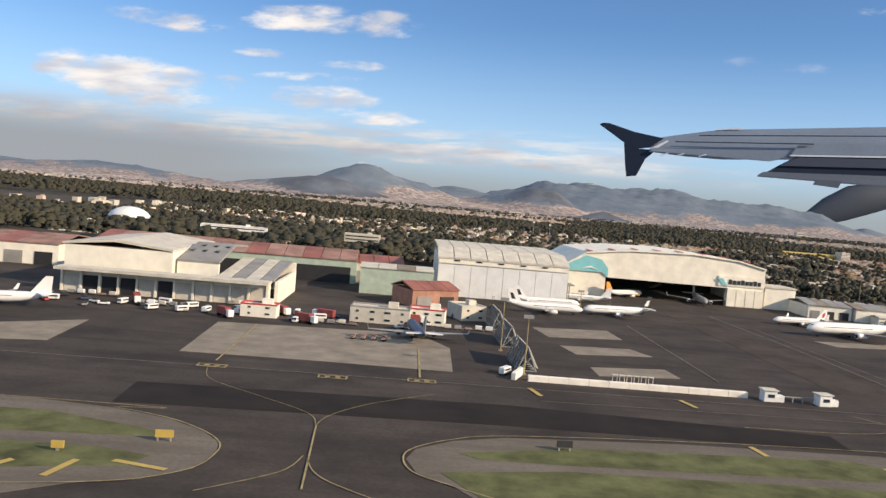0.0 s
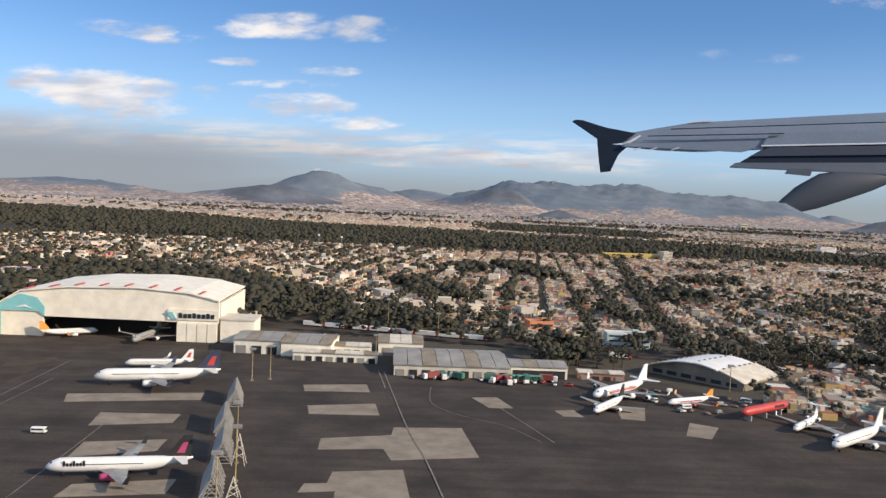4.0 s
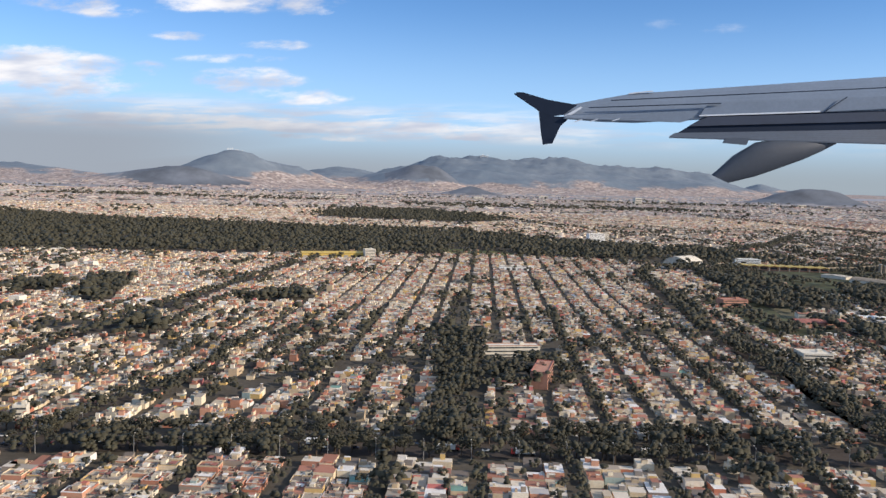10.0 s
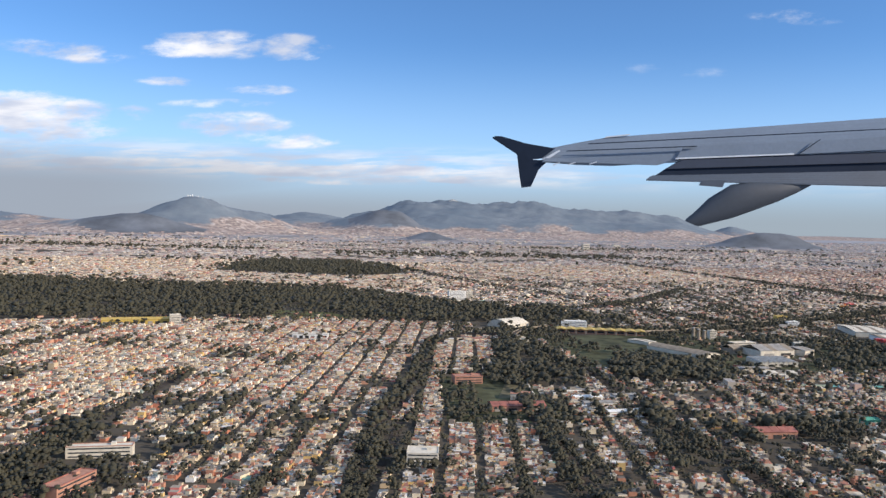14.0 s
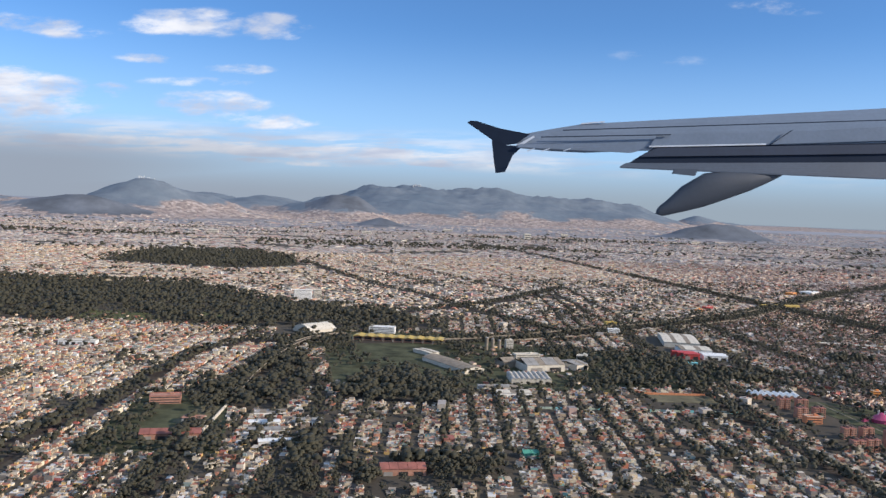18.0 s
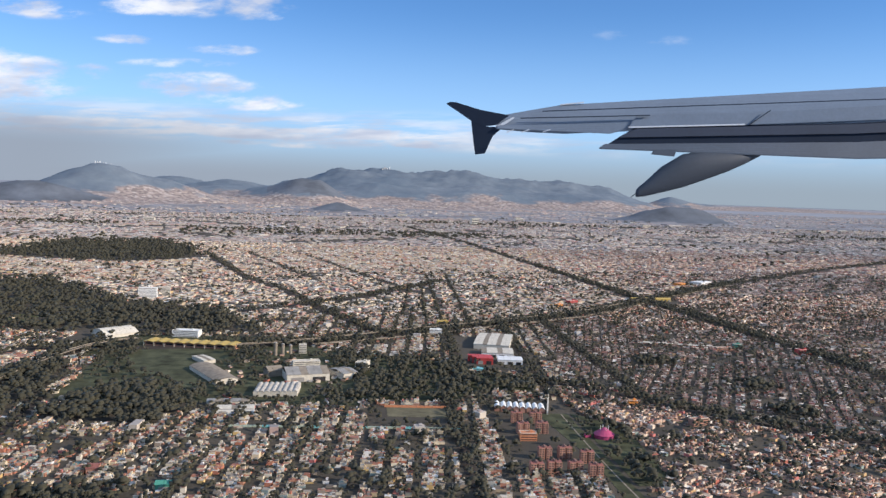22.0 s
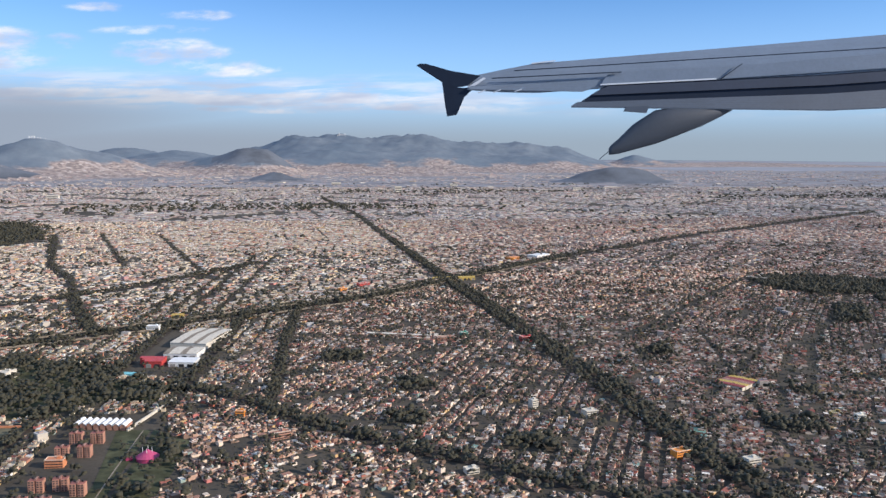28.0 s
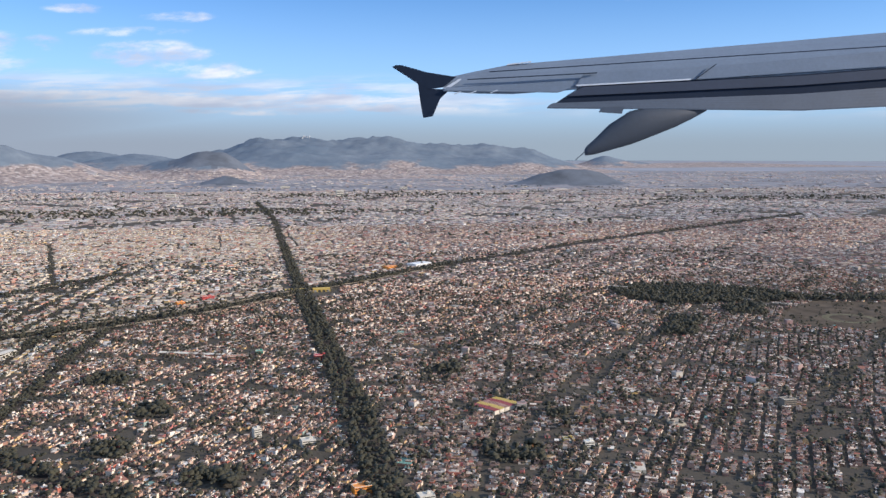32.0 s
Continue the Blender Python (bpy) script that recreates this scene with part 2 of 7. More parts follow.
def town_material(name, per_object=False, dust=0.0, dust_haze_colour=(0.44, 0.41, 0.39), tar=1.0, walls=WALLS, roofs=ROOFS):
    """Plastered and bare-block houses: each one its own wall paint and roof coat; tar darkens the roof coats of a
    quarter. dust mixes in one even colour: in the far and hillside quarters it is distance haze put into the paint.
    """
    m, n, l, b = material(name, 0.85)
    g = n.new("ShaderNodeNewGeometry")
    if per_object:
        rnd = n.new("ShaderNodeObjectInfo").outputs["Random"]
    else:
        rnd = g.outputs["Random Per Island"]
    rnd2 = n.new("ShaderNodeMath")
    rnd2.operation = "FRACT"
    mul = n.new("ShaderNodeMath")
    mul.operation = "MULTIPLY"
    mul.inputs[1].default_value = 17.31
    l.new(rnd, mul.inputs[0])
    l.new(mul.outputs[0], rnd2.inputs[0])
    wall, roof = ramp_node(n, walls, True), ramp_node(n, [(p, tuple(v * tar for v in c)) for p, c in roofs], True)
    l.new(rnd, wall.inputs[0])
    l.new(rnd2.outputs[0], roof.inputs[0])
    sep = n.new("ShaderNodeSeparateXYZ")
    l.new(g.outputs["Normal"], sep.inputs[0])
    up = ramp_out(n, l, sep.outputs[2], 0.5, 0.7)
    base = mixed(n, l, up, wall.outputs[0], roof.outputs[0])
    stain = noise_node(n, l, 1.7, 4)
    base = mixed(n, l, ramp_out(n, l, stain, 0.35, 0.7, 0.0, 0.2), base, (0.17, 0.14, 0.115))
    grain = noise_node(n, l, 14.0, 3)
    base = mixed(n, l, ramp_out(n, l, grain, 0.35, 0.75, 0.0, 0.3), base, (0.15, 0.125, 0.105))
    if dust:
        base = mixed(n, l, dust, base, dust_haze_colour)
    l.new(base, b.inputs["Base Color"])
    return m


def foliage(name, dark, light, scale=2.0):
    m, n, l, b = material(name, 0.75)
    big, fine = noise_node(n, l, scale, 3), noise_node(n, l, 22.0, 3)
    c = mixed(n, l, ramp_out(n, l, big, 0.3, 0.7), dark, light)
    c = mixed(n, l, ramp_out(n, l, fine, 0.3, 0.7, 0.0, 0.5), c, tuple(v * 0.65 for v in dark))
    l.new(c, b.inputs["Base Color"])
    b.inputs["Specular IOR Level"].default_value = 0.2
    return m


M = {}
M["town"] = town_material("town_plaster", tar=0.84)
M["town_mid"] = town_material("dusty_plaster", False, 0.22, (0.52, 0.435, 0.345), 0.98)
M["town_villa"] = town_material("pale_villa_plaster", False, 0.55, (0.72, 0.66, 0.56), 1.2)
M["town_east"] = town_material("brick_and_block_plaster", False, 0.05, (0.32, 0.20, 0.15), 1.0, EAST_WALLS, EAST_ROOFS)
M["town_outer"] = town_material("outer_quarter_plaster", False, 0.22, (0.31, 0.25, 0.23), 0.9, EAST_WALLS, EAST_ROOFS)
# far and hillside houses: distance haze is painted into their base colour
M["town_far"] = town_material("haze_paled_plaster", False, 0.5, (0.335, 0.315, 0.315))
M["town_hill"] = town_material("haze_paled_hill_plaster", False, 0.6, (0.40, 0.36, 0.35))
M["house"] = town_material("house_plaster", True, tar=0.85)
M["leaf"] = foliage("leaves", (0.041, 0.039, 0.027), (0.071, 0.066, 0.041), 0.5)
M["bark"] = weathered("bark", (0.10, 0.075, 0.055), 0.9)
M["asphalt"] = stained("asphalt", (0.086, 0.071, 0.059), (0.041, 0.034, 0.030))
M["shoulder"] = stained("shoulder_paving", (0.185, 0.160, 0.128), (0.125, 0.106, 0.084))
M["new_asphalt"] = weathered("new_asphalt", (0.029, 0.023, 0.019), 0.85, spread=0.25, scale=0.8, fine=12)
M["concrete"] = weathered("concrete", (0.27, 0.23, 0.18), 0.9, spread=0.2, scale=1.2)
M["pale_concrete"] = weathered("pale_concrete", (0.62, 0.57, 0.475), 0.85, spread=0.15, scale=2)
M["white"] = weathered("white_paint", (0.80, 0.79, 0.75), 0.5, spread=0.06, scale=2, fine=30)
M["white_block"] = weathered("whitewashed_concrete", (0.86, 0.80, 0.69), 0.8, spread=0.12, scale=2)
M["cream"] = weathered("cream_sheet", (0.88, 0.82, 0.68), 0.65, spread=0.1, scale=1.5)
M["vault_sheet"] = weathered("dusty_vault_sheet", (0.44, 0.41, 0.36), 0.8, spread=0.22, scale=1.0)
M["grey_roof"] = weathered("grey_sheet_roof", (0.29, 0.275, 0.25), 0.75, spread=0.2, scale=1.0)
# near-black for black paint, and for shade painted inside openings
M["dark"] = weathered("black_paint_and_shade", (0.02, 0.02, 0.022), 0.7)
M["red_roof"] = weathered("red_sheet_roof", (0.30, 0.11, 0.08), 0.7, spread=0.25, scale=1.0)
M["green_wall"] = weathered("pale_green_sheet", (0.42, 0.50, 0.40), 0.7, spread=0.12)
M["turquoise"] = weathered("turquoise_paint", (0.22, 0.55, 0.58), 0.5, spread=0.06)
M["orange"] = weathered("orange_paint", (0.80, 0.30, 0.05), 0.45, spread=0.08)
M["red"] = weathered("red_paint", (0.50, 0.06, 0.05), 0.5, spread=0.1)
M["magenta"] = weathered("magenta_canvas", (0.42, 0.06, 0.15), 0.6, spread=0.1)
M["yellow"] = weathered("yellow_paint", (0.50, 0.35, 0.08), 0.6, spread=0.1)
M["green"] = weathered("green_canopy", (0.08, 0.30, 0.21), 0.6, spread=0.12)
M["truck_red"] = weathered("dull_red_paint", (0.27, 0.055, 0.045), 0.6, spread=0.15)
M["truck_green"] = weathered("dull_green_paint", (0.05, 0.17, 0.125), 0.6, spread=0.15)
M["lane"] = weathered("tyre_darkened_asphalt", (0.072, 0.057, 0.045), 0.9, spread=0.3, scale=0.6, fine=9)
M["pale_turquoise"] = weathered("pale_turquoise_render", (0.46, 0.56, 0.56), 0.6, spread=0.08)
M["faded_red"] = weathered("faded_red_sheet", (0.34, 0.20, 0.16), 0.8, spread=0.35, scale=0.8)
M["blue"] = weathered("navy_paint", (0.045, 0.055, 0.095), 0.4, spread=0.08)
M["brick"] = weathered("brick_red_render", (0.42, 0.225, 0.16), 0.8, spread=0.2, scale=2)
M["terracotta"] = weathered("terracotta_render", (0.60, 0.24, 0.11), 0.7, spread=0.12)
M["grass"] = weathered("airfield_grass", (0.125, 0.130, 0.058), 0.95, spread=0.35, scale=1.2, fine=14)
M["field"] = weathered("dry_field", (0.15, 0.135, 0.085), 0.95, spread=0.3, scale=0.6, fine=10)
M["lot"] = weathered("bare_brown_earth", (0.105, 0.082, 0.058), 0.95, spread=0.35, scale=0.25, fine=3)
M["park"] = weathered("park_turf", (0.078, 0.082, 0.046), 0.95, spread=0.45, scale=0.35, fine=5)
M["steel"] = weathered("galvanised_steel", (0.30, 0.295, 0.28), 0.7, 0.1, spread=0.15)
M["line"] = weathered("worn_line_paint", (0.38, 0.30, 0.15), 0.85, spread=0.3, scale=4)
M["white_line"] = weathered("worn_white_line", (0.24, 0.21, 0.175), 0.85, spread=0.3, scale=4)
M["tyre"] = weathered("tyre_rubber", (0.02, 0.02, 0.02), 0.9)
M["wing"] = weathered("wing_grey_paint", (0.150, 0.186, 0.240), 0.34, 0.0, spread=0.06, scale=0.004, fine=0.05)
# near-black for fence and joints; on the flap shroud it paints in the shadow
M["wing_dark"] = weathered("wing_dark_grey_and_shadow", (0.015, 0.024, 0.044), 0.8, 0.0, spread=0.1, scale=0.004, fine=0.05)
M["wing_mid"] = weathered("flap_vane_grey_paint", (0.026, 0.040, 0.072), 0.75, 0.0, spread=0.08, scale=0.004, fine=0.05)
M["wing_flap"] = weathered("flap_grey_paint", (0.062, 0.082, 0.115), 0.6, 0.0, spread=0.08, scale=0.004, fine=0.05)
# fairing grey with the shade under the wing painted in
M["wing_under"] = weathered("wing_fairing_shaded_grey", (0.044, 0.055, 0.074), 0.58, 0.0, spread=0.08, scale=0.004, fine=0.05)
M["wing_edge"] = weathered("bare_metal_edge", (0.7, 0.72, 0.75), 0.4, 0.3, spread=0.05, scale=0.004, fine=0.05)
mg, n_, l_, b_ = material("window_glass", 0.08)
b_.inputs["Base Color"].default_value = (0.03, 0.04, 0.05, 1)
M["glass"] = mg


def ground_material():
    """Streets, yards and dust between the houses."""
    m, n, l, b = material("city_ground", 0.95)
    a, c = noise_node(n, l, 0.08, 5), noise_node(n, l, 2.5, 5)
    col = mixed(n, l, ramp_out(n, l, a, 0.35, 0.65), (0.070, 0.061, 0.050), (0.105, 0.090, 0.070))
    col = mixed(n, l, ramp_out(n, l, c, 0.35, 0.7, 0, 0.6), col, (0.045, 0.042, 0.033))
    l.new(col, b.inputs["Base Color"])
    return m


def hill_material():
    """Dry scrub slopes, distance haze painted in as blue-grey; dense tan houses cover the lower slopes in uneven
    tongues.
    """
    m, n, l, b = material("haze_blue_scrub_hills", 0.95)
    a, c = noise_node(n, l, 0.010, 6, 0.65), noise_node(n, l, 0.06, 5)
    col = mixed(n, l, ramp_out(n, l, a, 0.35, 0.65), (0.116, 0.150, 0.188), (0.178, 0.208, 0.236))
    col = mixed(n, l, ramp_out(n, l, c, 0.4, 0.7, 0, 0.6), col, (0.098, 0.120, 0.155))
    g = n.new("ShaderNodeNewGeometry")
    sep = n.new("ShaderNodeSeparateXYZ")
    l.new(g.outputs["Position"], sep.inputs[0])
    reach = noise_node(n, l, 0.014, 4, 0.6)
    edge = n.new("ShaderNodeMath")
    edge.operation = "MULTIPLY_ADD"
    l.new(reach, edge.inputs[0])
    edge.inputs[1].default_value = -60.0
    l.new(sep.outputs[2], edge.inputs[2])
    built = ramp_out(n, l, edge.outputs[0], -11.0, -18.0)
    cells = n.new("ShaderNodeTexVoronoi")
    cells.inputs["Scale"].default_value = 0.22
    l.new(g.outputs["Position"], cells.inputs["Vector"])
    tint = ramp_node(n, [(0.0, (0.19, 0.16, 0.15)), (0.3, (0.27, 0.22, 0.20)), (0.6, (0.33, 0.275, 0.245)), (0.85, (0.40, 0.35, 0.32))], True)
    sep2 = n.new("ShaderNodeSeparateXYZ")
    l.new(cells.outputs["Color"], sep2.inputs[0])
    l.new(sep2.outputs[0], tint.inputs[0])
    col = mixed(n, l, built, col, tint.outputs[0])
    l.new(col, b.inputs["Base Color"])
    return m


M["ground"], M["hills"] = ground_material(), hill_material()
# far ground and small hills: blue-grey distance haze is part of the base colour
M["plain"] = weathered("hazed_far_plain", (0.29, 0.30, 0.325), 0.95, spread=0.15, scale=0.004, fine=0.05)
M["far_town_floor"] = weathered("hazed_town_floor", (0.255, 0.25, 0.26), 0.95, spread=0.3, scale=0.02, fine=0.35)
M["scrub"] = weathered("hazed_dark_scrub", (0.135, 0.150, 0.175), 0.95, spread=0.3, scale=0.02, fine=0.2)


# ---- mesh helpers ----
def mesh_ob(name, verts, faces, mat, parent=None, smooth=False):
    me = bpy.data.meshes.new(name)
    me.from_pydata([tuple(v) for v in verts], [], [tuple(f) for f in faces])
    for k in (mat if isinstance(mat, (list, tuple)) else [mat]):
        me.materials.append(M[k] if isinstance(k, str) else k)
    if smooth:
        me.polygons.foreach_set("use_smooth", [True] * len(me.polygons))
    ob = new(name, me)
    if parent:
        ob.parent = parent
    return ob


def quads_ob(name, verts, quads, mat, parent=None):
    """A mesh from numpy arrays of points and four-cornered faces."""
    me = bpy.data.meshes.new(name)
    verts, quads = np.asarray(verts, np.float32), np.asarray(quads, np.int32)
    me.vertices.add(len(verts))
    me.vertices.foreach_set("co", verts.ravel())
    me.loops.add(quads.size)
    me.loops.foreach_set("vertex_index", quads.ravel())
    me.polygons.add(len(quads))
    me.polygons.foreach_set("loop_start", np.arange(0, quads.size, 4, dtype=np.int32))
    me.update(calc_edges=True)
    me.polygons.foreach_set("use_smooth", np.zeros(len(quads), bool))
    me.materials.append(M[mat])
    ob = new(name, me)
    if parent:
        ob.parent = parent
    return ob


BOX_V = np.array([(-.5, -.5, 0), (.5, -.5, 0), (.5, .5, 0), (-.5, .5, 0), (-.5, -.5, 1), (.5, -.5, 1), (.5, .5, 1), (-.5, .5, 1)], np.float32)
BOX_Q = np.array([(0, 1, 5, 4), (1, 2, 6, 5), (2, 3, 7, 6), (3, 0, 4, 7), (4, 5, 6, 7)], np.int32)


def box_field(x, y, z, sx, sy, sz, turn):
    """Points and faces of many upright boxes at once."""
    n = len(x)
    c, s = np.cos(turn), np.sin(turn)
    lx, ly = BOX_V[None, :, 0] * sx[:, None], BOX_V[None, :, 1] * sy[:, None]
    v = np.stack([x[:, None] + lx * c[:, None] - ly * s[:, None], y[:, None] + lx * s[:, None] + ly * c[:, None],
                  z[:, None] + BOX_V[None, :, 2] * sz[:, None]], 2).reshape(-1, 3)
    q = (BOX_Q[None] + (np.arange(n) * 8)[:, None, None]).reshape(-1, 4)
    return v, q


def in_poly(x, y, poly):
    inside = np.zeros(len(x), bool)
    for (x1, y1), (x2, y2) in zip(poly, poly[1:] + poly[:1]):
        hit = (y1 > y) != (y2 > y)
        with np.errstate(divide="ignore", invalid="ignore"):
            inside ^= hit & (x < (x2 - x1) * (y - y1) / (y2 - y1 + 1e-12) + x1)
    return inside


def line_gap(x, y, line):
    """How far points lie from a line of straight pieces."""
    best = np.full(len(x), 1e9)
    for (x1, y1), (x2, y2) in zip(line, line[1:]):
        dx_, dy_ = x2 - x1, y2 - y1
        k = np.clip(((x - x1) * dx_ + (y - y1) * dy_) / (dx_ * dx_ + dy_ * dy_), 0, 1)
        best = np.minimum(best, np.hypot(x - x1 - k * dx_, y - y1 - k * dy_))
    return best


# ---- plan of the city ----
AVENUES = [    # half width, bends
    (2.3, [(290, 30), (284, 85), (283.9, 108), (283.4, 144), (282.4, 200), (281.6, 229)]),
    (1.6, [(281.6, 229), (280.5, 330), (279.6, 470), (270, 640)]),
    (2.4, [(140, 152), (188, 157), (228, 180), (256, 197), (283, 222), (332, 267), (418, 335), (600, 455)]),
    (1.3, [(135, 58), (136.4, 73), (137.6, 87), (138.9, 105), (149, 154), (152, 172)]),
    (2.45, [(-60, 84), (0, 66), (28, 59.7), (38, 56.8), (55, 52.1), (75, 50.8), (105, 47.9), (135, 44.9), (170, 41)]),
    (1.2, [(116, 46), (118, 62), (121, 86), (126, 104), (133, 140), (140, 152)]),
    (1.0, [(201, 60), (202.4, 83), (204.6, 105), (206.2, 120), (212, 141), (216, 172)]),
    (1.0, [(221, 116), (224, 138.7), (229.8, 181)]),
    (1.0, [(241, 187), (237, 152), (236.2, 132), (234.8, 115.5)]),
    (1.3, [(216, 124.5), (224, 124.2), (232, 116.8), (238, 108), (244, 101), (250, 95), (256, 90), (266, 80), (280, 70)]),
    (1.4, [(148, 362), (169, 268), (181, 239), (192, 196), (202, 165)]),
    (1.3, [(136.9, 175), (172, 196), (196, 215), (230, 262)]),
    (0.9, [(53.4, 58), (56.4, 73.6), (61.8, 96.6), (74.9, 153)]),
    (0.8, [(66.5, 55.3), (69, 62), (73.4, 68.3), (78, 73.6), (83, 81.5)]),
    (0.7, [(93, 84), (95, 96), (98, 112)]),
    (0.9, [(150, 60), (150.5, 72.5), (151.3, 94), (151.8, 110), (152, 120)]),
    (0.7, [(123.3, 86), (120.6, 72), (117.6, 60.5), (115.8, 52)]),
    (0.55, [(222.8, 182), (236, 285)]), (0.55, [(216.8, 182.5), (229.3, 285.6)]), (0.45, [(213.9, 190), (224.2, 262)]), (0.45, [(208.9, 190.6), (218.5, 249)]),
    (0.9, [(191, 262), (165.8, 362), (188.9, 358), (214, 250)]),
]
SIDE_STREETS = [(0.7, [(299, 145), (377, 225)]), (0.7, [(312, 106), (332, 135), (392, 200)]), (0.8, [(340, 95), (392, 140), (470, 200)]),
                (0.6, [(296.6, 108.3), (306.4, 118), (319.3, 132), (323.5, 137.1)]), (0.6, [(300.4, 95.5), (312, 113.7), (323.1, 128.9)]), (0.6, [(240, 160), (262, 150), (281, 148)])]
WOODS = [
    [(-260, 176), (10, 171), (60, 169), (110, 176), (140, 168), (160, 166), (179, 168.5), (168, 197), (140, 215), (118, 252), (60, 262), (0, 285), (-60, 340), (-260, 400)],
    [(70, 335), (100, 318), (126, 312), (150, 335), (140, 380), (122, 420), (80, 410)],
    [(-70, 64), (28, 62), (38, 57), (37.5, 62), (32, 69), (21, 86), (14, 94), (-40, 104), (-70, 104)],
    [(41.2, 47), (44.2, 48), (44.9, 52), (42, 54)],
    [(54.3, 33.8), (55.6, 37), (58.3, 38.4), (59.6, 35), (60.5, 33.2)],
    [(87.3, 49.3), (90.7, 49.3), (94.9, 71), (96.1, 82), (92.3, 85)],
    [(94.8, 74.0), (100.7, 74.0), (101.2, 67), (99.5, 62.2), (93.4, 62.2)],
    [(190, 150), (196, 147), (211, 140), (212.4, 122), (206, 114.3), (192, 114.5), (194, 122)],
    [(207, 122), (219, 118), (221, 127), (212.5, 132)],
    [(220.7, 107), (225.8, 101.6), (223, 80), (218.8, 80)],
    [(361, 198), (366, 209), (376, 214), (395, 206), (406, 191), (399, 182), (384, 182.5), (368, 184)],
    [(376, 172), (384, 166), (390, 178), (382, 181)],
    [(401, 183), (424, 178), (432, 181), (403, 189)],
    [(135, 113), (139, 120), (146, 149), (151.6, 133.5), (150, 110), (145.6, 101), (140.7, 104)],
    [(153, 108), (168, 104), (172, 118), (160, 128)],
    [(253, 117.5), (258, 117), (259, 122), (254, 123)], [(249, 103), (254, 102), (255, 107), (250, 108)], [(262, 91), (268, 90), (269, 95), (263, 96)],
    [(309.5, 107), (313, 106), (314, 109.5), (310.5, 110)], [(297.6, 132), (303.6, 132), (304, 137), (298, 137)], [(296, 92.4), (304, 91), (305, 96), (297, 97)],
    [(153, 82), (157, 80.5), (163, 83.4), (170, 83), (168.5, 76.4), (161.7, 76), (155, 74.6)], [(143.7, 66), (149.4, 67), (152, 90), (149.6, 90)],
    [(172, 62), (178, 61), (180, 68), (173, 69)],
    [(243, 137), (250, 136), (251, 141), (244, 142)], [(349.5, 152), (357, 150.5), (368, 166.5), (362, 169)],
    [(33, 92), (37, 92), (41.6, 77), (37.2, 75)], [(48, 124), (53.5, 125), (55.5, 104), (51.5, 103)], [(49.5, 76), (52.5, 78), (54.6, 66.5), (51.9, 64.5)],
    [(60, 84), (66, 84), (67, 89), (61, 90)], [(70, 104), (78, 105), (79, 111), (71, 110)], [(40, 112), (46, 112), (47, 120), (41, 120)],
]
AIRFIELD = [(-400, -300), (120, -300), (104, 20), (60, 33), (54.5, 36.5), (49.5, 42), (48, 44.8), (30, 46), (30, 60), (0, 64), (-400, 130)]
SITES = [  # plots of large buildings and open fields, kept free of houses
    [(-40, 30), (30, 30), (30, 61), (-40, 66)], [(30, 44), (52.9, 41), (54.2, 47.5), (52.6, 51), (48, 56), (40, 58), (30, 60)],
    [(212, 134), (224.5, 134), (228, 165), (215, 165)], [(150, 146), (178, 140), (190, 150), (182, 164), (150, 166)],
    [(153, 118), (193, 112), (194, 150), (153, 150)], [(194, 101), (206, 100), (206, 112), (195, 113)],
    [(208, 84), (222, 84), (222, 114), (209, 115)]] + [[(128, 85), (142, 85), (141, 110), (130, 111)],
    [(92, 73), (102, 73), (102, 79), (92, 79)], [(73, 162), (90, 163.5), (90, 168), (73, 167)],
    [(94, 62), (100, 62), (100, 69), (94, 69)], [(144, 158), (156, 158), (156, 174), (144, 174)],
    [(381, 159), (391, 151.5), (398, 144.5), (428, 174), (407, 182), (392, 171.5)], [(278, 214), (292, 214), (292, 226), (278, 226)],
    [(155, 74), (164, 74), (164, 81), (155, 81)], [(45, 53), (53, 53), (53, 59), (45, 59)],
    [(215.4, 68), (219.2, 68), (219.4, 84), (215.8, 84)], [(300.6, 111.6), (303.8, 109.8), (307.4, 112.2), (305.4, 116.2)], [(109.4, 145), (116.4, 144.4), (116.6, 148), (109.6, 148.4)], [(122.4, 69.7), (125.4, 69.7), (125.4, 72.7), (122.4, 72.7)],
]


def is_free(x, y, margin=0.0, streets=True):
    ok = ~in_poly(x, y, AIRFIELD)
    for half, line in AVENUES + (SIDE_STREETS if streets else []):
        ok &= line_gap(x, y, line) > half + margin
    for poly in WOODS + SITES:
        ok &= ~in_poly(x, y, poly)
    return ok


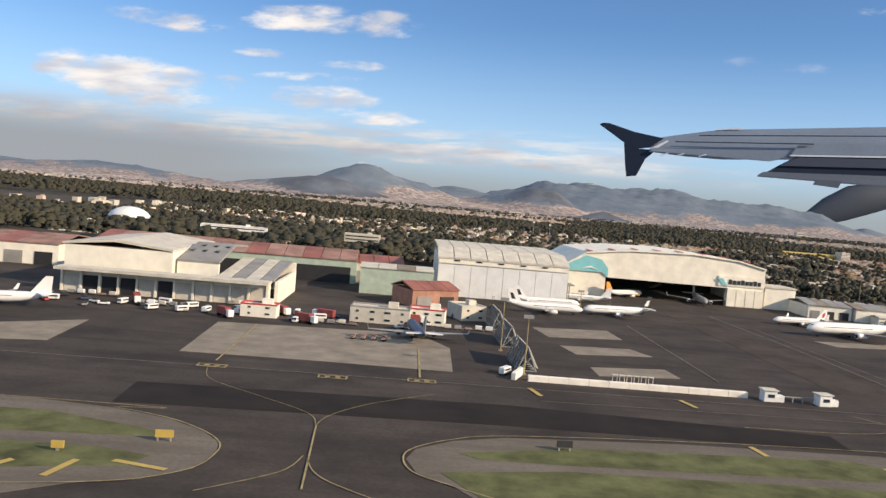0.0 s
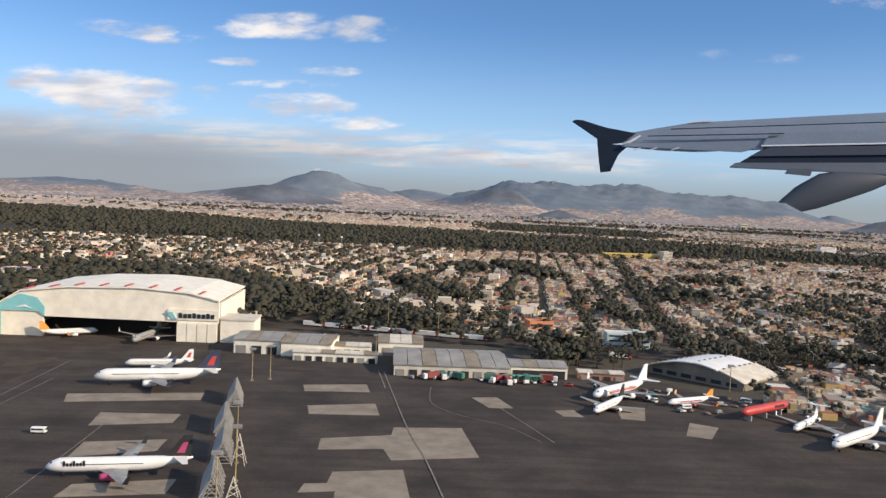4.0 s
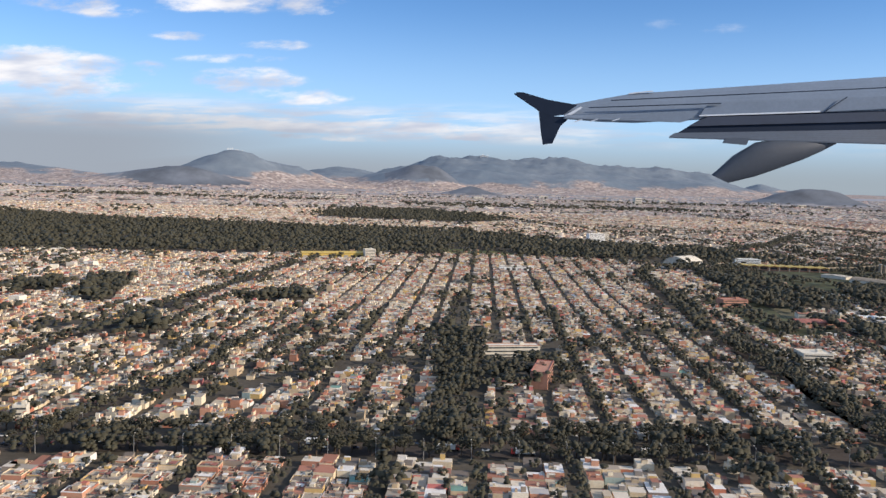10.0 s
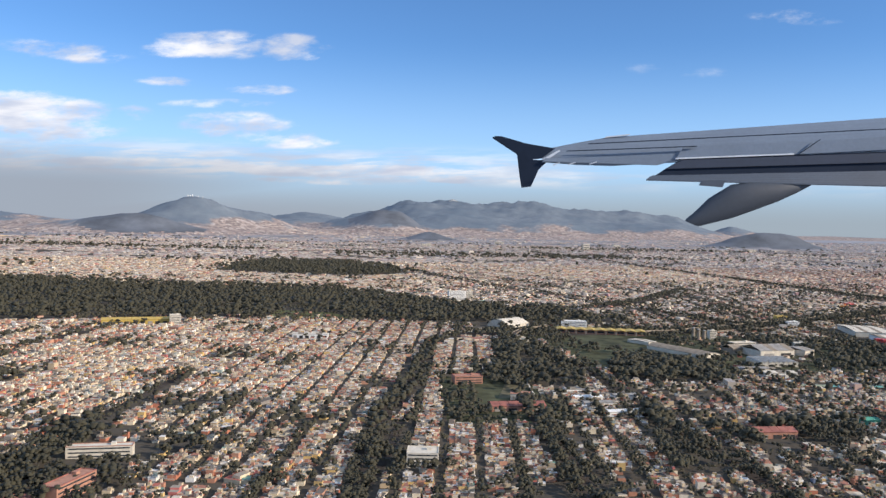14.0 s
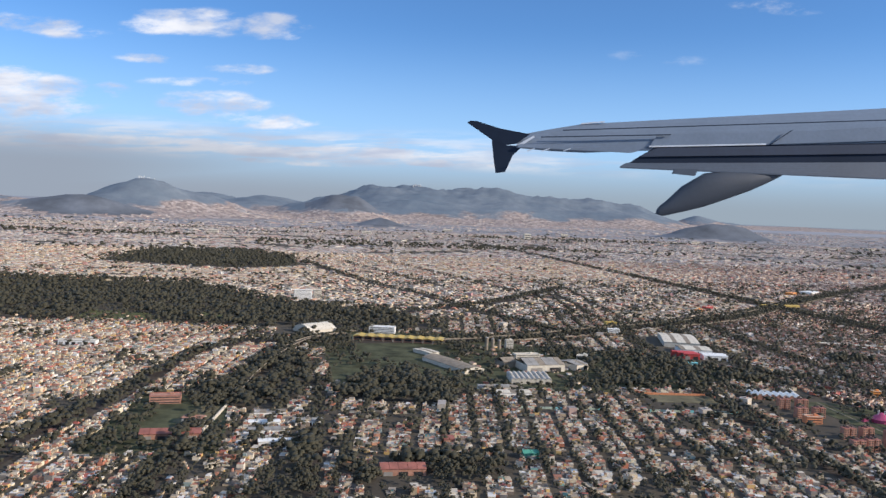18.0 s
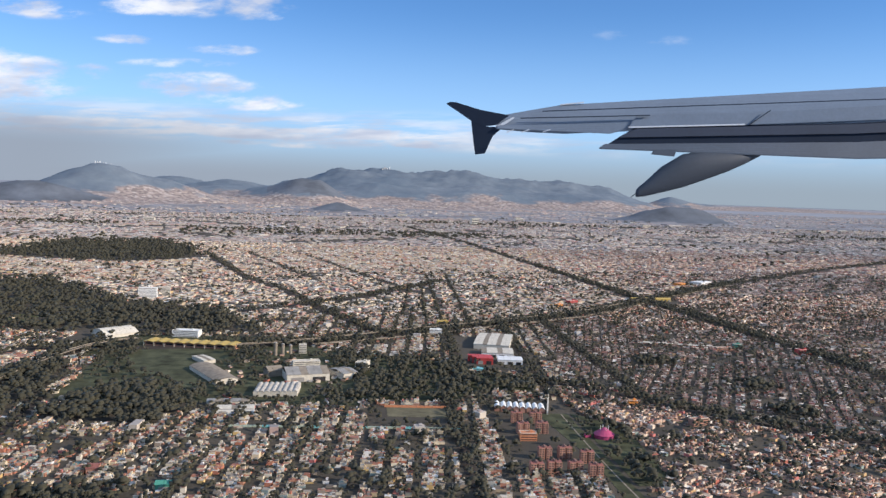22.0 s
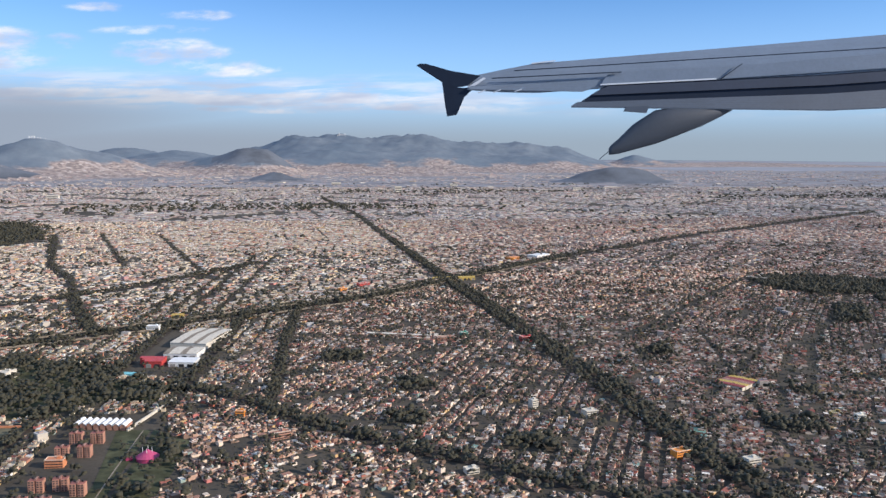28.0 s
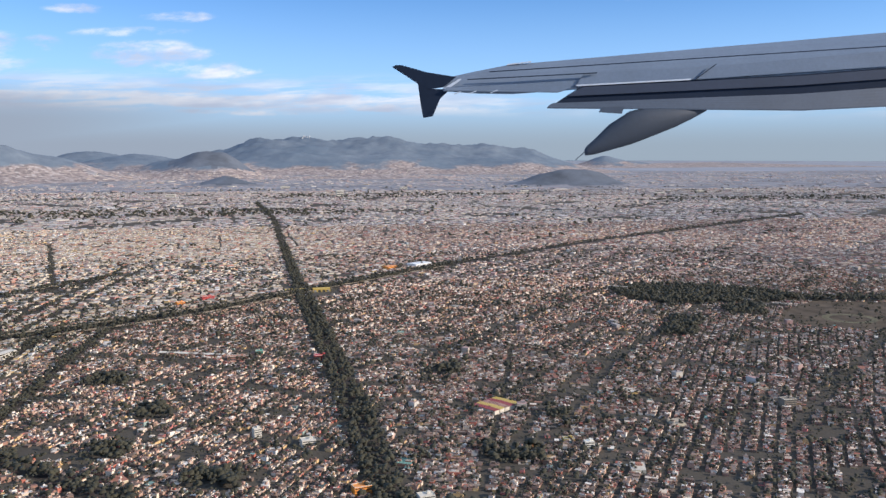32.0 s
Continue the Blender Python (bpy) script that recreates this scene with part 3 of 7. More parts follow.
# ---- hills ----
HILLS = [   # x, y, height, spread across, spread along
    (371, 1720, 66, 95, 120), (275, 1720, 50, 70, 110), (470, 1730, 42, 60, 100), (540, 1700, 58, 75, 110), (640, 1680, 46, 80, 110), (735, 1680, 48, 70, 110),
    (825, 1690, 38, 60, 110), (905, 1690, 18, 80, 90), (180, 1740, 34, 80, 100), (-82, 1180, 30, 44, 70), (-44, 1180, 28, 44, 70), (-120, 1160, 22, 60, 75),
    (15, 1210, 28, 60, 75)] + [(-100, 1010, 24, 60, 40), (-180, 1020, 12, 70, 45), (70, 1480, 36, 130, 110), (-70, 1900, 46, 110, 110),
    (188, 1290, 30, 42, 55), (228, 1290, 28, 34, 50), (140, 1330, 18, 50, 60), (236, 1010, 12, 24, 22), (636, 950, 17, 34, 26), (672, 950, 14, 26, 24), (598, 950, 8, 24, 24),
    (1222, 2200, 30, 60, 80), (1330, 2200, 14, 90, 80)] + [(-281, 1170, 11, 40, 50), (-420, 1150, 10, 90, 60), (330, 1560, 22, 120, 60), (520, 1540, 18, 120, 60),
    (440, 1240, 7, 120, 60), (760, 1520, 14, 90, 60), (-700, 1900, 34, 240, 160), (1800, 2500, 24, 300, 200), (-1300, 2300, 46, 400, 200)]


def height(x, y):
    z = np.zeros_like(x)
    for hx, hy, h, a, b in HILLS:
        z = np.maximum(z, 0) + h * np.exp(-(((x - hx) / a) ** 2 + ((y - hy) / b) ** 2 + 0.01) ** 0.82) * (1 - 0.35 * np.minimum(1, z / 60))
    return z


def rough_noise(x, y, f):
    """Cheap ridged noise from a few turned sine waves."""
    out = np.zeros_like(x)
    rng = np.random.RandomState(5)
    for k in range(9):
        a, ph, ff = rng.uniform(0, 2 * np.pi), rng.uniform(0, 6.28), f * 1.55 ** (k % 5) * rng.uniform(0.8, 1.25)
        out += (1 - np.abs(np.sin((x * np.cos(a) + y * np.sin(a)) * ff + ph))) / 1.5 ** (k % 5)
    return out / 5.2


def ground_z(x, y):
    z = height(x, y)
    z = np.where(z > 0.4, z * (0.74 + 0.36 * rough_noise(x, y, 0.024) + 0.22 * rough_noise(x + 40, y * 0.6, 0.075)), 0)
    return np.where(y < 830, 0, z)


def build_ground():
    xs = np.concatenate([np.linspace(-5200, -900, 12)[:-1], np.arange(-900, 1500, 9.0), np.linspace(1500, 5200, 12)])
    ys = np.concatenate([np.linspace(-1500, -100, 6)[:-1], np.linspace(-100, 820, 12)[:-1], np.arange(820, 2300, 9.0), np.linspace(2300, 5600, 10)])
    gx, gy = np.meshgrid(xs, ys)
    z = ground_z(gx.ravel(), gy.ravel())
    v = np.stack([gx.ravel(), gy.ravel(), z], 1)
    w = len(xs)
    i = (np.arange(len(ys) - 1)[:, None] * w + np.arange(w - 1)[None]).ravel()
    q = np.stack([i, i + 1, i + 1 + w, i + w], 1)
    ob = quads_ob("ground", v, q, "ground")
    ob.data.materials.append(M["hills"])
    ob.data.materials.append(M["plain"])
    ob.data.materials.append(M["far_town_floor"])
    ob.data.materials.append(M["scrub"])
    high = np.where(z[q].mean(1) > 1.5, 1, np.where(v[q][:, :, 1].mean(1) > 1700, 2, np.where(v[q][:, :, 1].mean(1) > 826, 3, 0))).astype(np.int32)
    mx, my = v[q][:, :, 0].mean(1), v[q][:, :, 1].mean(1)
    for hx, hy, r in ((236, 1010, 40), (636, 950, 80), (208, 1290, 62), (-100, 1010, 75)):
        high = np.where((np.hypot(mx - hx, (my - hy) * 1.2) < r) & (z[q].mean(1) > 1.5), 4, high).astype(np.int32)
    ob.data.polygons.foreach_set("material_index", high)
    ob.data.polygons.foreach_set("use_smooth", np.ones(len(q), bool))
    return tagged(ob, "dusty city floor with haze-tinted dry scrub hills behind", "ground", kind="structure")


build_ground()
rng = np.random.RandomState(11)


def grid_rows(x0, x1, y0, y1, az, lot, deep, rows_per_block, street, long_block, cross):
    """House plots of a street grid: lot wide, deep long, in rows between streets that run at the compass angle az."""
    cx, cy = (x0 + x1) / 2, (y0 + y1) / 2
    r = math.hypot(x1 - x0, y1 - y0) / 2 + 5
    block = rows_per_block * deep + street
    u = np.concatenate([b + street / 2 + deep * (np.arange(rows_per_block) + 0.5) for b in np.arange(-r, r, block)])
    w = np.arange(-r, r, lot)
    w = w[np.mod(w, long_block) > cross]
    U, V = np.meshgrid(u, w)
    U, V = U.ravel(), V.ravel()
    c, s = math.cos(-az), math.sin(-az)
    x, y = cx + U * c - V * s, cy + U * s + V * c
    k = (x > x0) & (x < x1) & (y > y0) & (y < y1)
    return x[k], y[k], np.full(k.sum(), -az)


def town(name, label, spots, lot, deep, low, tall, keep, huts, mat="town", rise=False, free=True, tanks=0.0, loose=0.06, tight=1.0):
    x, y, turn = spots
    k = rng.rand(len(x)) < np.where(leafy_quarter(x, y), keep * 0.8, keep)
    if free:
        k &= is_free(x, y, 0.3 * max(lot, deep))
    x, y, turn = x[k], y[k], turn[k]
    n = len(x)
    x, y = x + rng.normal(0, loose * lot, n), y + rng.normal(0, loose * deep, n)
    turn = turn + rng.normal(0, loose * 0.6, n)
    sx, sy = deep * rng.choice([0.8, 0.95, 1.03, 1.08], n) * rng.uniform(0.9, 1.1, n), lot * rng.choice([0.75, 0.98, 1.06, 1.9], n, p=[.16, .34, .34, .16]) * rng.uniform(0.88, 1.1, n)
    sx, sy = sx * tight * np.where(sunny_quarter(x, y), 1.2, 1.0), sy * tight
    storeys = 0.6 + 0.4 * (rng.rand(n) < 0.7) + (rng.rand(n) < 0.55) + (rng.rand(n) < 0.13) + 1.5 * (rng.rand(n) < 0.012)
    h = np.clip(storeys * 0.165 * rng.uniform(0.8, 1.25, n), low, tall)
    z = ground_z(x, y) - 0.7 if rise else np.zeros(n)
    v, q = box_field(x, y, z, sx, sy, h + (0.6 if rise else 0), turn)
    if huts:
        j = np.nonzero(rng.rand(n) < np.where(y > 135, huts * 0.4, huts))[0]
        m = len(j)
        hx = x[j] + sx[j] * rng.uniform(-0.25, 0.25, m)
        hy = y[j] + sy[j] * rng.uniform(-0.25, 0.25, m)
        v2, q2 = box_field(hx, hy, h[j], sx[j] * rng.uniform(0.25, 0.5, m), sy[j] * rng.uniform(0.25, 0.5, m), rng.uniform(0.12, 0.3, m), turn[j])
        q = np.concatenate([q, q2 + len(v)])
        v = np.concatenate([v, v2])
    if tanks:
        j = np.nonzero((rng.rand(n) < tanks) & (y < 110))[0]
        m = len(j)
        v2, q2 = box_field(x[j] + sx[j] * rng.uniform(-.4, .4, m), y[j] + sy[j] * rng.uniform(-.4, .4, m), h[j], np.full(m, .13), np.full(m, .13), np.full(m, .16), turn[j])
        q = np.concatenate([q, q2 + len(v)])
        v = np.concatenate([v, v2])
    ob = quads_ob(name, v, q, mat)
    return tagged(ob, label, "houses", kind="stuff")


AZ_W, AZ_E = radians(9.5), radians(41)
NEAR = [(52.9, 41), (55.5, 37.5), (59, 34.5), (101, 33), (101, 46.6), (60, 48.6), (53, 49.2)]      # front rows, built one by one further down


def split(spots, test):
    x, y, t = spots
    k = test(x, y)
    return x[k], y[k], t[k]


def east_of_canal(x, y):
    return (x > 218 + np.maximum(0, (y - 96)) * 0.25) & (y < 0.78 * (x - 228) + 176)


def districts(x0, x1, y0, y1, count, az, swing, lot, deep, street, long_block, cross, test, wobble=0.0):
    """Street grids that meet at odd angles, each within the reach of its own middle."""
    sx, sy = rng.uniform(x0, x1, count), rng.uniform(y0, y1, count)
    out = []
    reach = 2.2 * math.sqrt((x1 - x0) * (y1 - y0) / count)
    for k in range(count):
        turn = az + rng.normal(0, swing) + (math.pi / 2 if rng.rand() < 0.35 else 0)
        g = grid_rows(max(x0, sx[k] - reach), min(x1, sx[k] + reach), max(y0, sy[k] - reach), min(y1, sy[k] + reach), turn, lot, deep, 2, street * rng.uniform(0.8, 1.3), long_block * rng.uniform(0.7, 1.3), cross)
        x, y, t = g
        if len(x) == 0:
            continue
        own = np.full(len(x), True)
        mine = (x - sx[k]) ** 2 + (y - sy[k]) ** 2
        for j in range(count):
            if j != k:
                own &= (x - sx[j]) ** 2 + (y - sy[j]) ** 2 > mine
        out.append((x[own], y[own], t[own]))
    x, y, t = (np.concatenate([o[i] for o in out]) for i in range(3))
    if wobble:
        x, y = x + wobble * np.sin(y * 0.09 + x * 0.03), y + wobble * np.sin(x * 0.08 - y * 0.04)
    return split((x, y, t), test)


def gappy(x, y, f, level):
    """Uneven building: false in patches of yards and trees."""
    return np.sin(x * f + 2 * np.sin(y * f * 0.7)) + np.sin(y * f * 1.2 + 2 * np.sin(x * f * 0.6)) + rng.normal(0, 0.55, len(x)) < level


def leafy_quarter(x, y):
    """Looser houses under many trees, between the two wide avenues."""
    return (x > 138) & (x < 206) & (y > 52) & (y < 113)


def sunny_quarter(x, y):
    """Densely built streets with few trees, between the school and the park."""
    return (x > 40) & (x < 146) & (y > 98) & (y < 168)


west = grid_rows(-40, 262, 30, 300, AZ_W, 0.60, 0.575, 4, 0.95, 14.0, 0.9)
west = split(west, lambda x, y: ~east_of_canal(x, y) & (y < 190) & ~in_poly(x, y, NEAR) & (gappy(x, y, 0.33, 1.1) | (sunny_quarter(x, y) & gappy(x, y, 0.21, 0.85))))
town("terraced_houses", "low flat-roofed plastered houses packed along narrow dark streets", west, 0.60, 0.64, 0.10, 1.0, 0.86, 0.62, tanks=0.2, loose=0.12)
east = districts(205, 460, 30, 235, 24, AZ_E, 0.24, 0.56, 0.60, 0.62, 13.0, 0.7, lambda x, y: east_of_canal(x, y) & gappy(x, y, 0.42, 0.95), 0.2)
town("terraced_houses", "dense low concrete and brick houses in slanting street grids", east, 0.58, 0.72, 0.10, 0.9, 0.82, 0.7, mat="town_east", tanks=0.16, loose=0.10, tight=1.0)
mid = districts(-160, 560, 188, 425, 30, radians(12), 0.32, 1.2, 1.35, 0.55, 15.0, 0.9, lambda x, y: (((y >= 190) & ~east_of_canal(x, y)) | (east_of_canal(x, y) & (y >= 230))) & gappy(x, y, 0.2, 1.5), 0.12)
blend = rng.normal(0, 22, len(mid[0]))
outer = mid[0] > 262 + 0.10 * mid[1] + blend
town("distant_houses", "pale flat-roofed houses crowded on the valley floor", tuple(v[~outer] for v in mid), 1.12, 1.3, 0.16, 1.2, 0.85, 0.1, mat="town_mid", loose=0.28)
town("distant_houses", "dusty brown flat-roofed houses crowded beyond the avenues", tuple(v[outer] for v in mid), 1.12, 1.3, 0.16, 1.2, 0.82, 0.3, mat="town_outer", loose=0.28)
drawn = rng.get_state()
edge = districts(560, 740, 300, 425, 7, radians(14), 0.32, 1.35, 1.5, 0.6, 16.0, 1.0, lambda x, y: gappy(x, y, 0.2, 1.5), 0.12)
town("distant_houses", "pale flat-roofed houses towards the eastern edge of the valley", edge, 1.25, 1.4, 0.16, 1.2, 0.85, 0.1, mat="town_outer", loose=0.28)
rng.set_state(drawn)
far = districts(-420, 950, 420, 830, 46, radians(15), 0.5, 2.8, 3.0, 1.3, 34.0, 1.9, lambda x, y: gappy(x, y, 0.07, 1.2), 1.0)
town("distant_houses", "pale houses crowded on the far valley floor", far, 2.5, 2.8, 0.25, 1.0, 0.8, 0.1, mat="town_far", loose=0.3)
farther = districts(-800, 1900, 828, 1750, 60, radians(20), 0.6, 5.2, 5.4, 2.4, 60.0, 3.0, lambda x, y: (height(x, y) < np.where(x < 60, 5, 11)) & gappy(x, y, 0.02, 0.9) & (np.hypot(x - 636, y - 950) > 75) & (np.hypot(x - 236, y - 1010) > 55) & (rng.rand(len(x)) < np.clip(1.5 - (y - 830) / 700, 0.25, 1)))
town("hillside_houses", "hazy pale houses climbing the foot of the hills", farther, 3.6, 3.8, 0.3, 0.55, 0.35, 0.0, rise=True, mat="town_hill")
bigs = (rng.uniform(-60, 460, 420), rng.uniform(60, 420, 420), rng.normal(-AZ_W, 0.3, 420))
town("works_and_halls", "larger flat-roofed works halls and schools among the houses", bigs, 2.4, 1.7, 0.35, 0.9, 1.0, 0.7, mat="town")
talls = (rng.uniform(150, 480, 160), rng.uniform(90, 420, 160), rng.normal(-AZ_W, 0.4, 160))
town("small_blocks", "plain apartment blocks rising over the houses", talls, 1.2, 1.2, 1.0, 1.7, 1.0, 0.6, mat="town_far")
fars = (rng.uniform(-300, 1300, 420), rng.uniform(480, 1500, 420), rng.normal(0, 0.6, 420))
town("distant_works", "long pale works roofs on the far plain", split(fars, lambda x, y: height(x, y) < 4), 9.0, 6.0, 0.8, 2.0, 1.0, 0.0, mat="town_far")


CLEARINGS = [[(103.4, 176.2), (104.7, 190.6), (116.5, 186.7), (121.0, 176.9), (112.7, 172.6)], [(126.8, 182.8), (127.8, 189.4), (132.2, 187.2), (132.3, 180.0)]]


# ---- trees as masses ----
def clump_field(x, y, z, r, per, squash=0.75, puff=(0.32, 0.62)):
    """Uneven crowns: several faceted puffs for each tree."""
    n = len(x) * per
    a = rng.uniform(0, 6.283, n)
    d = np.sqrt(rng.rand(n)) * np.repeat(r, per) * 0.75
    px, py = np.repeat(x, per) + np.cos(a) * d, np.repeat(y, per) + np.sin(a) * d
    pr = np.repeat(r, per) * rng.uniform(*puff, n)
    pz = np.repeat(z, per) + np.repeat(r, per) * rng.uniform(0.5, 1.25, n)
    octa = np.array([(1, 0, 0), (0, 1, 0), (-1, 0, 0), (0, -1, 0), (.55, .55, .75), (-.55, .55, .75), (-.55, -.55, .75), (.55, -.55, .75),
                     (.5, 0, -.7), (0, .5, -.7), (-.5, 0, -.7), (0, -.5, -.7)], np.float32)
    octa[:4, 2] = -.25
    octa = octa[:8]
    faces = np.array([(4, 5, 6, 7), (0, 4, 7, 3), (0, 1, 5, 4), (1, 2, 6, 5), (2, 3, 7, 6)], np.int32)
    j = rng.uniform(0.75, 1.3, (n, 8, 1))
    s = rng.uniform(0, 6.283, n)
    c_, s_ = np.cos(s)[:, None], np.sin(s)[:, None]
    ox, oy = octa[None, :, 0] * c_ - octa[None, :, 1] * s_, octa[None, :, 0] * s_ + octa[None, :, 1] * c_
    v = np.stack([ox, oy, np.broadcast_to(octa[None, :, 2] * squash, ox.shape)], 2) * j * pr[:, None, None] + np.stack([px, py, pz], 1)[:, None]
    q = (faces[None] + (np.arange(n) * 8)[:, None, None]).reshape(-1, 4)
    return v.reshape(-1, 3), q


def wood(name, label, x, y, r, per):
    near = (y < 80) & (x > 25) & (x < 190) & (r > 0.36)
    lift = np.where(r > 0.3, 0.24, 0.05)
    fine = clump_field(x[near], y[near], lift[near], r[near], 11, 0.8, (0.17, 0.34))
    v, q = clump_field(x[~near], y[~near], lift[~near], r[~near], per)
    v, q = np.concatenate([v, fine[0]]), np.concatenate([q, fine[1] + len(v)])
    ob = quads_ob(name, v, q, "leaf")
    ob.data.polygons.foreach_set("use_smooth", np.ones(len(q), bool))
    return tagged(ob, label, "trees", kind="stuff")


def scatter(poly, density):
    px, py = np.array([p[0] for p in poly]), np.array([p[1] for p in poly])
    n = int((px.max() - px.min()) * (py.max() - py.min()) * density)
    x, y = rng.uniform(px.min(), px.max(), n), rng.uniform(py.min(), py.max(), n)
    k = in_poly(x, y, poly)
    return x[k], y[k]


for k, poly in enumerate(WOODS):
    x, y = scatter(poly, 0.40 if k == 0 else 0.34 if k == 1 else 0.55 if k == 13 else 0.5 if k in (7, 8) else 0.35 if k == 9 else 1.05)
    if k == 0:      # thinner where it is far off
        open_ = (x < -30) & (rng.rand(len(x)) < 0.6)
        x, y = x[~open_], y[~open_]
    if k < 2:       # ragged rim
        x, y = x + rng.normal(0, 4.0 if k else 2.0, len(x)), y + rng.normal(0, 7.0 if k else 2.0, len(x))
    if k == 0:      # meadows inside the forest
        for meadow in CLEARINGS:
            open_ = in_poly(x, y, meadow) & (rng.rand(len(x)) < 0.9)
            x, y = x[~open_], y[~open_]
    if k == 2:      # clearings in front of the buildings among the trees
        for gx_, gy_, r_ in ((-4, 76, 2.4), (-16, 78, 3.8), (-28, 72, 3), (-2, 85, 3), (8, 78, 2), (-27, 82, 3), (-44, 84, 3), (18, 74, 2)):
            open_ = (np.abs(x - gx_) < r_) & (y < gy_ + 1.5) & (y > gy_ - 6)
            x, y = x[~open_], y[~open_]
    if k == 21:     # yard round the depot
        open_ = (np.abs(x - 159) < 2.7) & (np.abs(y - 78) < 2.4)
        x, y = x[~open_], y[~open_]
    if k == 9:      # ground round the tent
        open_ = np.hypot(x - 221.4, y - 95.4) < 2.0
        x, y = x[~open_], y[~open_]
    if k == 6:      # lawn in front of the school
        open_ = (np.abs(x - 97.5) < 3.2) & (y > 70.8)
        x, y = x[~open_], y[~open_]
    big = np.where(x < -30, 1.6, 1.25) if k == 0 else 1.4 if k == 1 else 1.0
    wood("wood", "dark green park woodland with a closed uneven canopy", x, y, big * rng.uniform(0.4, 0.9, len(x)), 3 if k < 2 else 5)

ax, ay, ar = [], [], []
for half, line in AVENUES:
    for (x1, y1), (x2, y2) in zip(line, line[1:]):
        length = math.hypot(x2 - x1, y2 - y1)
        n = int(length * (half * 1.55 if half == 2.45 else max(half, 0.85) * 2.9 if y1 < 230 else half * 0.9))
        k, o = rng.rand(n), rng.uniform(-1, 1, n)
        o = np.sign(o) * np.abs(o) ** 0.62 * max(half - 0.3, 0.15)
        ar.append(np.full(n, min(1.0, max(0.5, half / 1.2))))
        ax.append(x1 + (x2 - x1) * k - (y2 - y1) / length * o)
        ay.append(y1 + (y2 - y1) * k + (x2 - x1) / length * o)
ax, ay, ar = np.concatenate(ax), np.concatenate(ay), np.concatenate(ar)
open_ = (np.abs(ax - 167) < 9.2) & (np.abs(ay - 153 + (ax - 167) * 0.27) < 4.2)      # forecourt of the metro station
ax, ay, ar = ax[~open_], ay[~open_], ar[~open_]
wood("avenue_trees", "dark street trees lining the wide avenues", ax, ay, ar * rng.uniform(0.3, 0.75, len(ax)), 3)


def street_spots(x0, x1, y0, y1, az, deep, rows, street, every):
    cx, cy = (x0 + x1) / 2, (y0 + y1) / 2
    r = math.hypot(x1 - x0, y1 - y0) / 2 + 5
    u = np.arange(-r, r, rows * deep + street)
    U, V = np.meshgrid(u, np.arange(-r, r, every))
    leafy = np.where(np.arange(len(u)) % 3 == 0, 1.0, 0.45)
    keep = rng.rand(U.size) < np.broadcast_to(leafy, U.shape).ravel()
    U, V = U.ravel() + rng.normal(0, 0.16, U.size), V.ravel() + rng.normal(0, every * 0.4, U.size)
    c, s_ = math.cos(-az), math.sin(-az)
    x, y = cx + U * c - V * s_, cy + U * s_ + V * c
    k = (x > x0) & (x < x1) & (y > y0) & (y < y1) & keep
    return x[k], y[k]


def off_sites(x, y):
    k = ~in_poly(x, y, AIRFIELD)
    for poly in SITES:
        k &= ~in_poly(x, y, poly)
    return k


tx, ty = street_spots(-40, 262, 30, 300, AZ_W, 1.15, 2, 0.95, 0.62)
k = off_sites(tx, ty) & ~east_of_canal(tx, ty) & (ty < 190) & (rng.rand(len(tx)) < 0.62 + 0.35 * np.sin(tx * 0.3 + np.sin(ty * 0.15) * 2))
k &= ~in_poly(tx, ty, NEAR) | (rng.rand(len(tx)) < 0.12)
k &= ~sunny_quarter(tx, ty) | (np.sin(tx * 0.21 + 2 * np.sin(ty * 0.147)) + np.sin(ty * 0.252 + 2 * np.sin(tx * 0.126)) > 0.4)
wood("street_trees", "dark street trees between the house rows", tx[k], ty[k], rng.uniform(0.30, 0.70, k.sum()), 3)
sx_, sy_ = rng.uniform(-40, 450, 40000), rng.uniform(36, 300, 40000)
lump = np.sin(sx_ * 0.33 + 2 * np.sin(sy_ * 0.33 * 0.7)) + np.sin(sy_ * 0.33 * 1.2 + 2 * np.sin(sx_ * 0.33 * 0.6))
k = (lump + rng.normal(0, 0.5, len(sx_)) > np.where(sx_ > 225, 0.3, 0.7)) & off_sites(sx_, sy_) & (~sunny_quarter(sx_, sy_) | (np.sin(sx_ * 0.21 + 2 * np.sin(sy_ * 0.147)) + np.sin(sy_ * 0.252 + 2 * np.sin(sx_ * 0.126)) > 0.4))
k &= ~in_poly(sx_, sy_, NEAR) | (rng.rand(len(sx_)) < 0.3)
wood("garden_trees", "dark green trees filling yards and small parks", sx_[k], sy_[k], rng.uniform(0.32, 0.85, k.sum()), 2)
plot = rng.rand(len(east[0])) < 0.075
wood("yard_trees", "dark trees standing in rows on empty plots", east[0][plot], east[1][plot], rng.uniform(0.25, 0.5, plot.sum()), 2)
yx_, yy_ = rng.uniform(100, 450, 27000), rng.uniform(48, 210, 27000)
k = off_sites(yx_, yy_) & ((yx_ > 205) | (leafy_quarter(yx_, yy_) & (rng.rand(len(yx_)) < 0.6)) | (rng.rand(len(yx_)) < 0.35)) & ~sunny_quarter(yx_, yy_)
wood("yard_trees", "small dark trees and shrubs in yards and side streets", yx_[k], yy_[k], rng.uniform(0.20, 0.48, k.sum()), 2)
fx_, fy_ = rng.uniform(-300, 900, 6000), rng.uniform(330, 900, 6000)
k = np.sin(fx_ * 0.05 + 2 * np.sin(fy_ * 0.04)) + np.sin(fy_ * 0.06 + 2 * np.sin(fx_ * 0.03)) + rng.normal(0, 0.5, len(fx_)) > 1.0
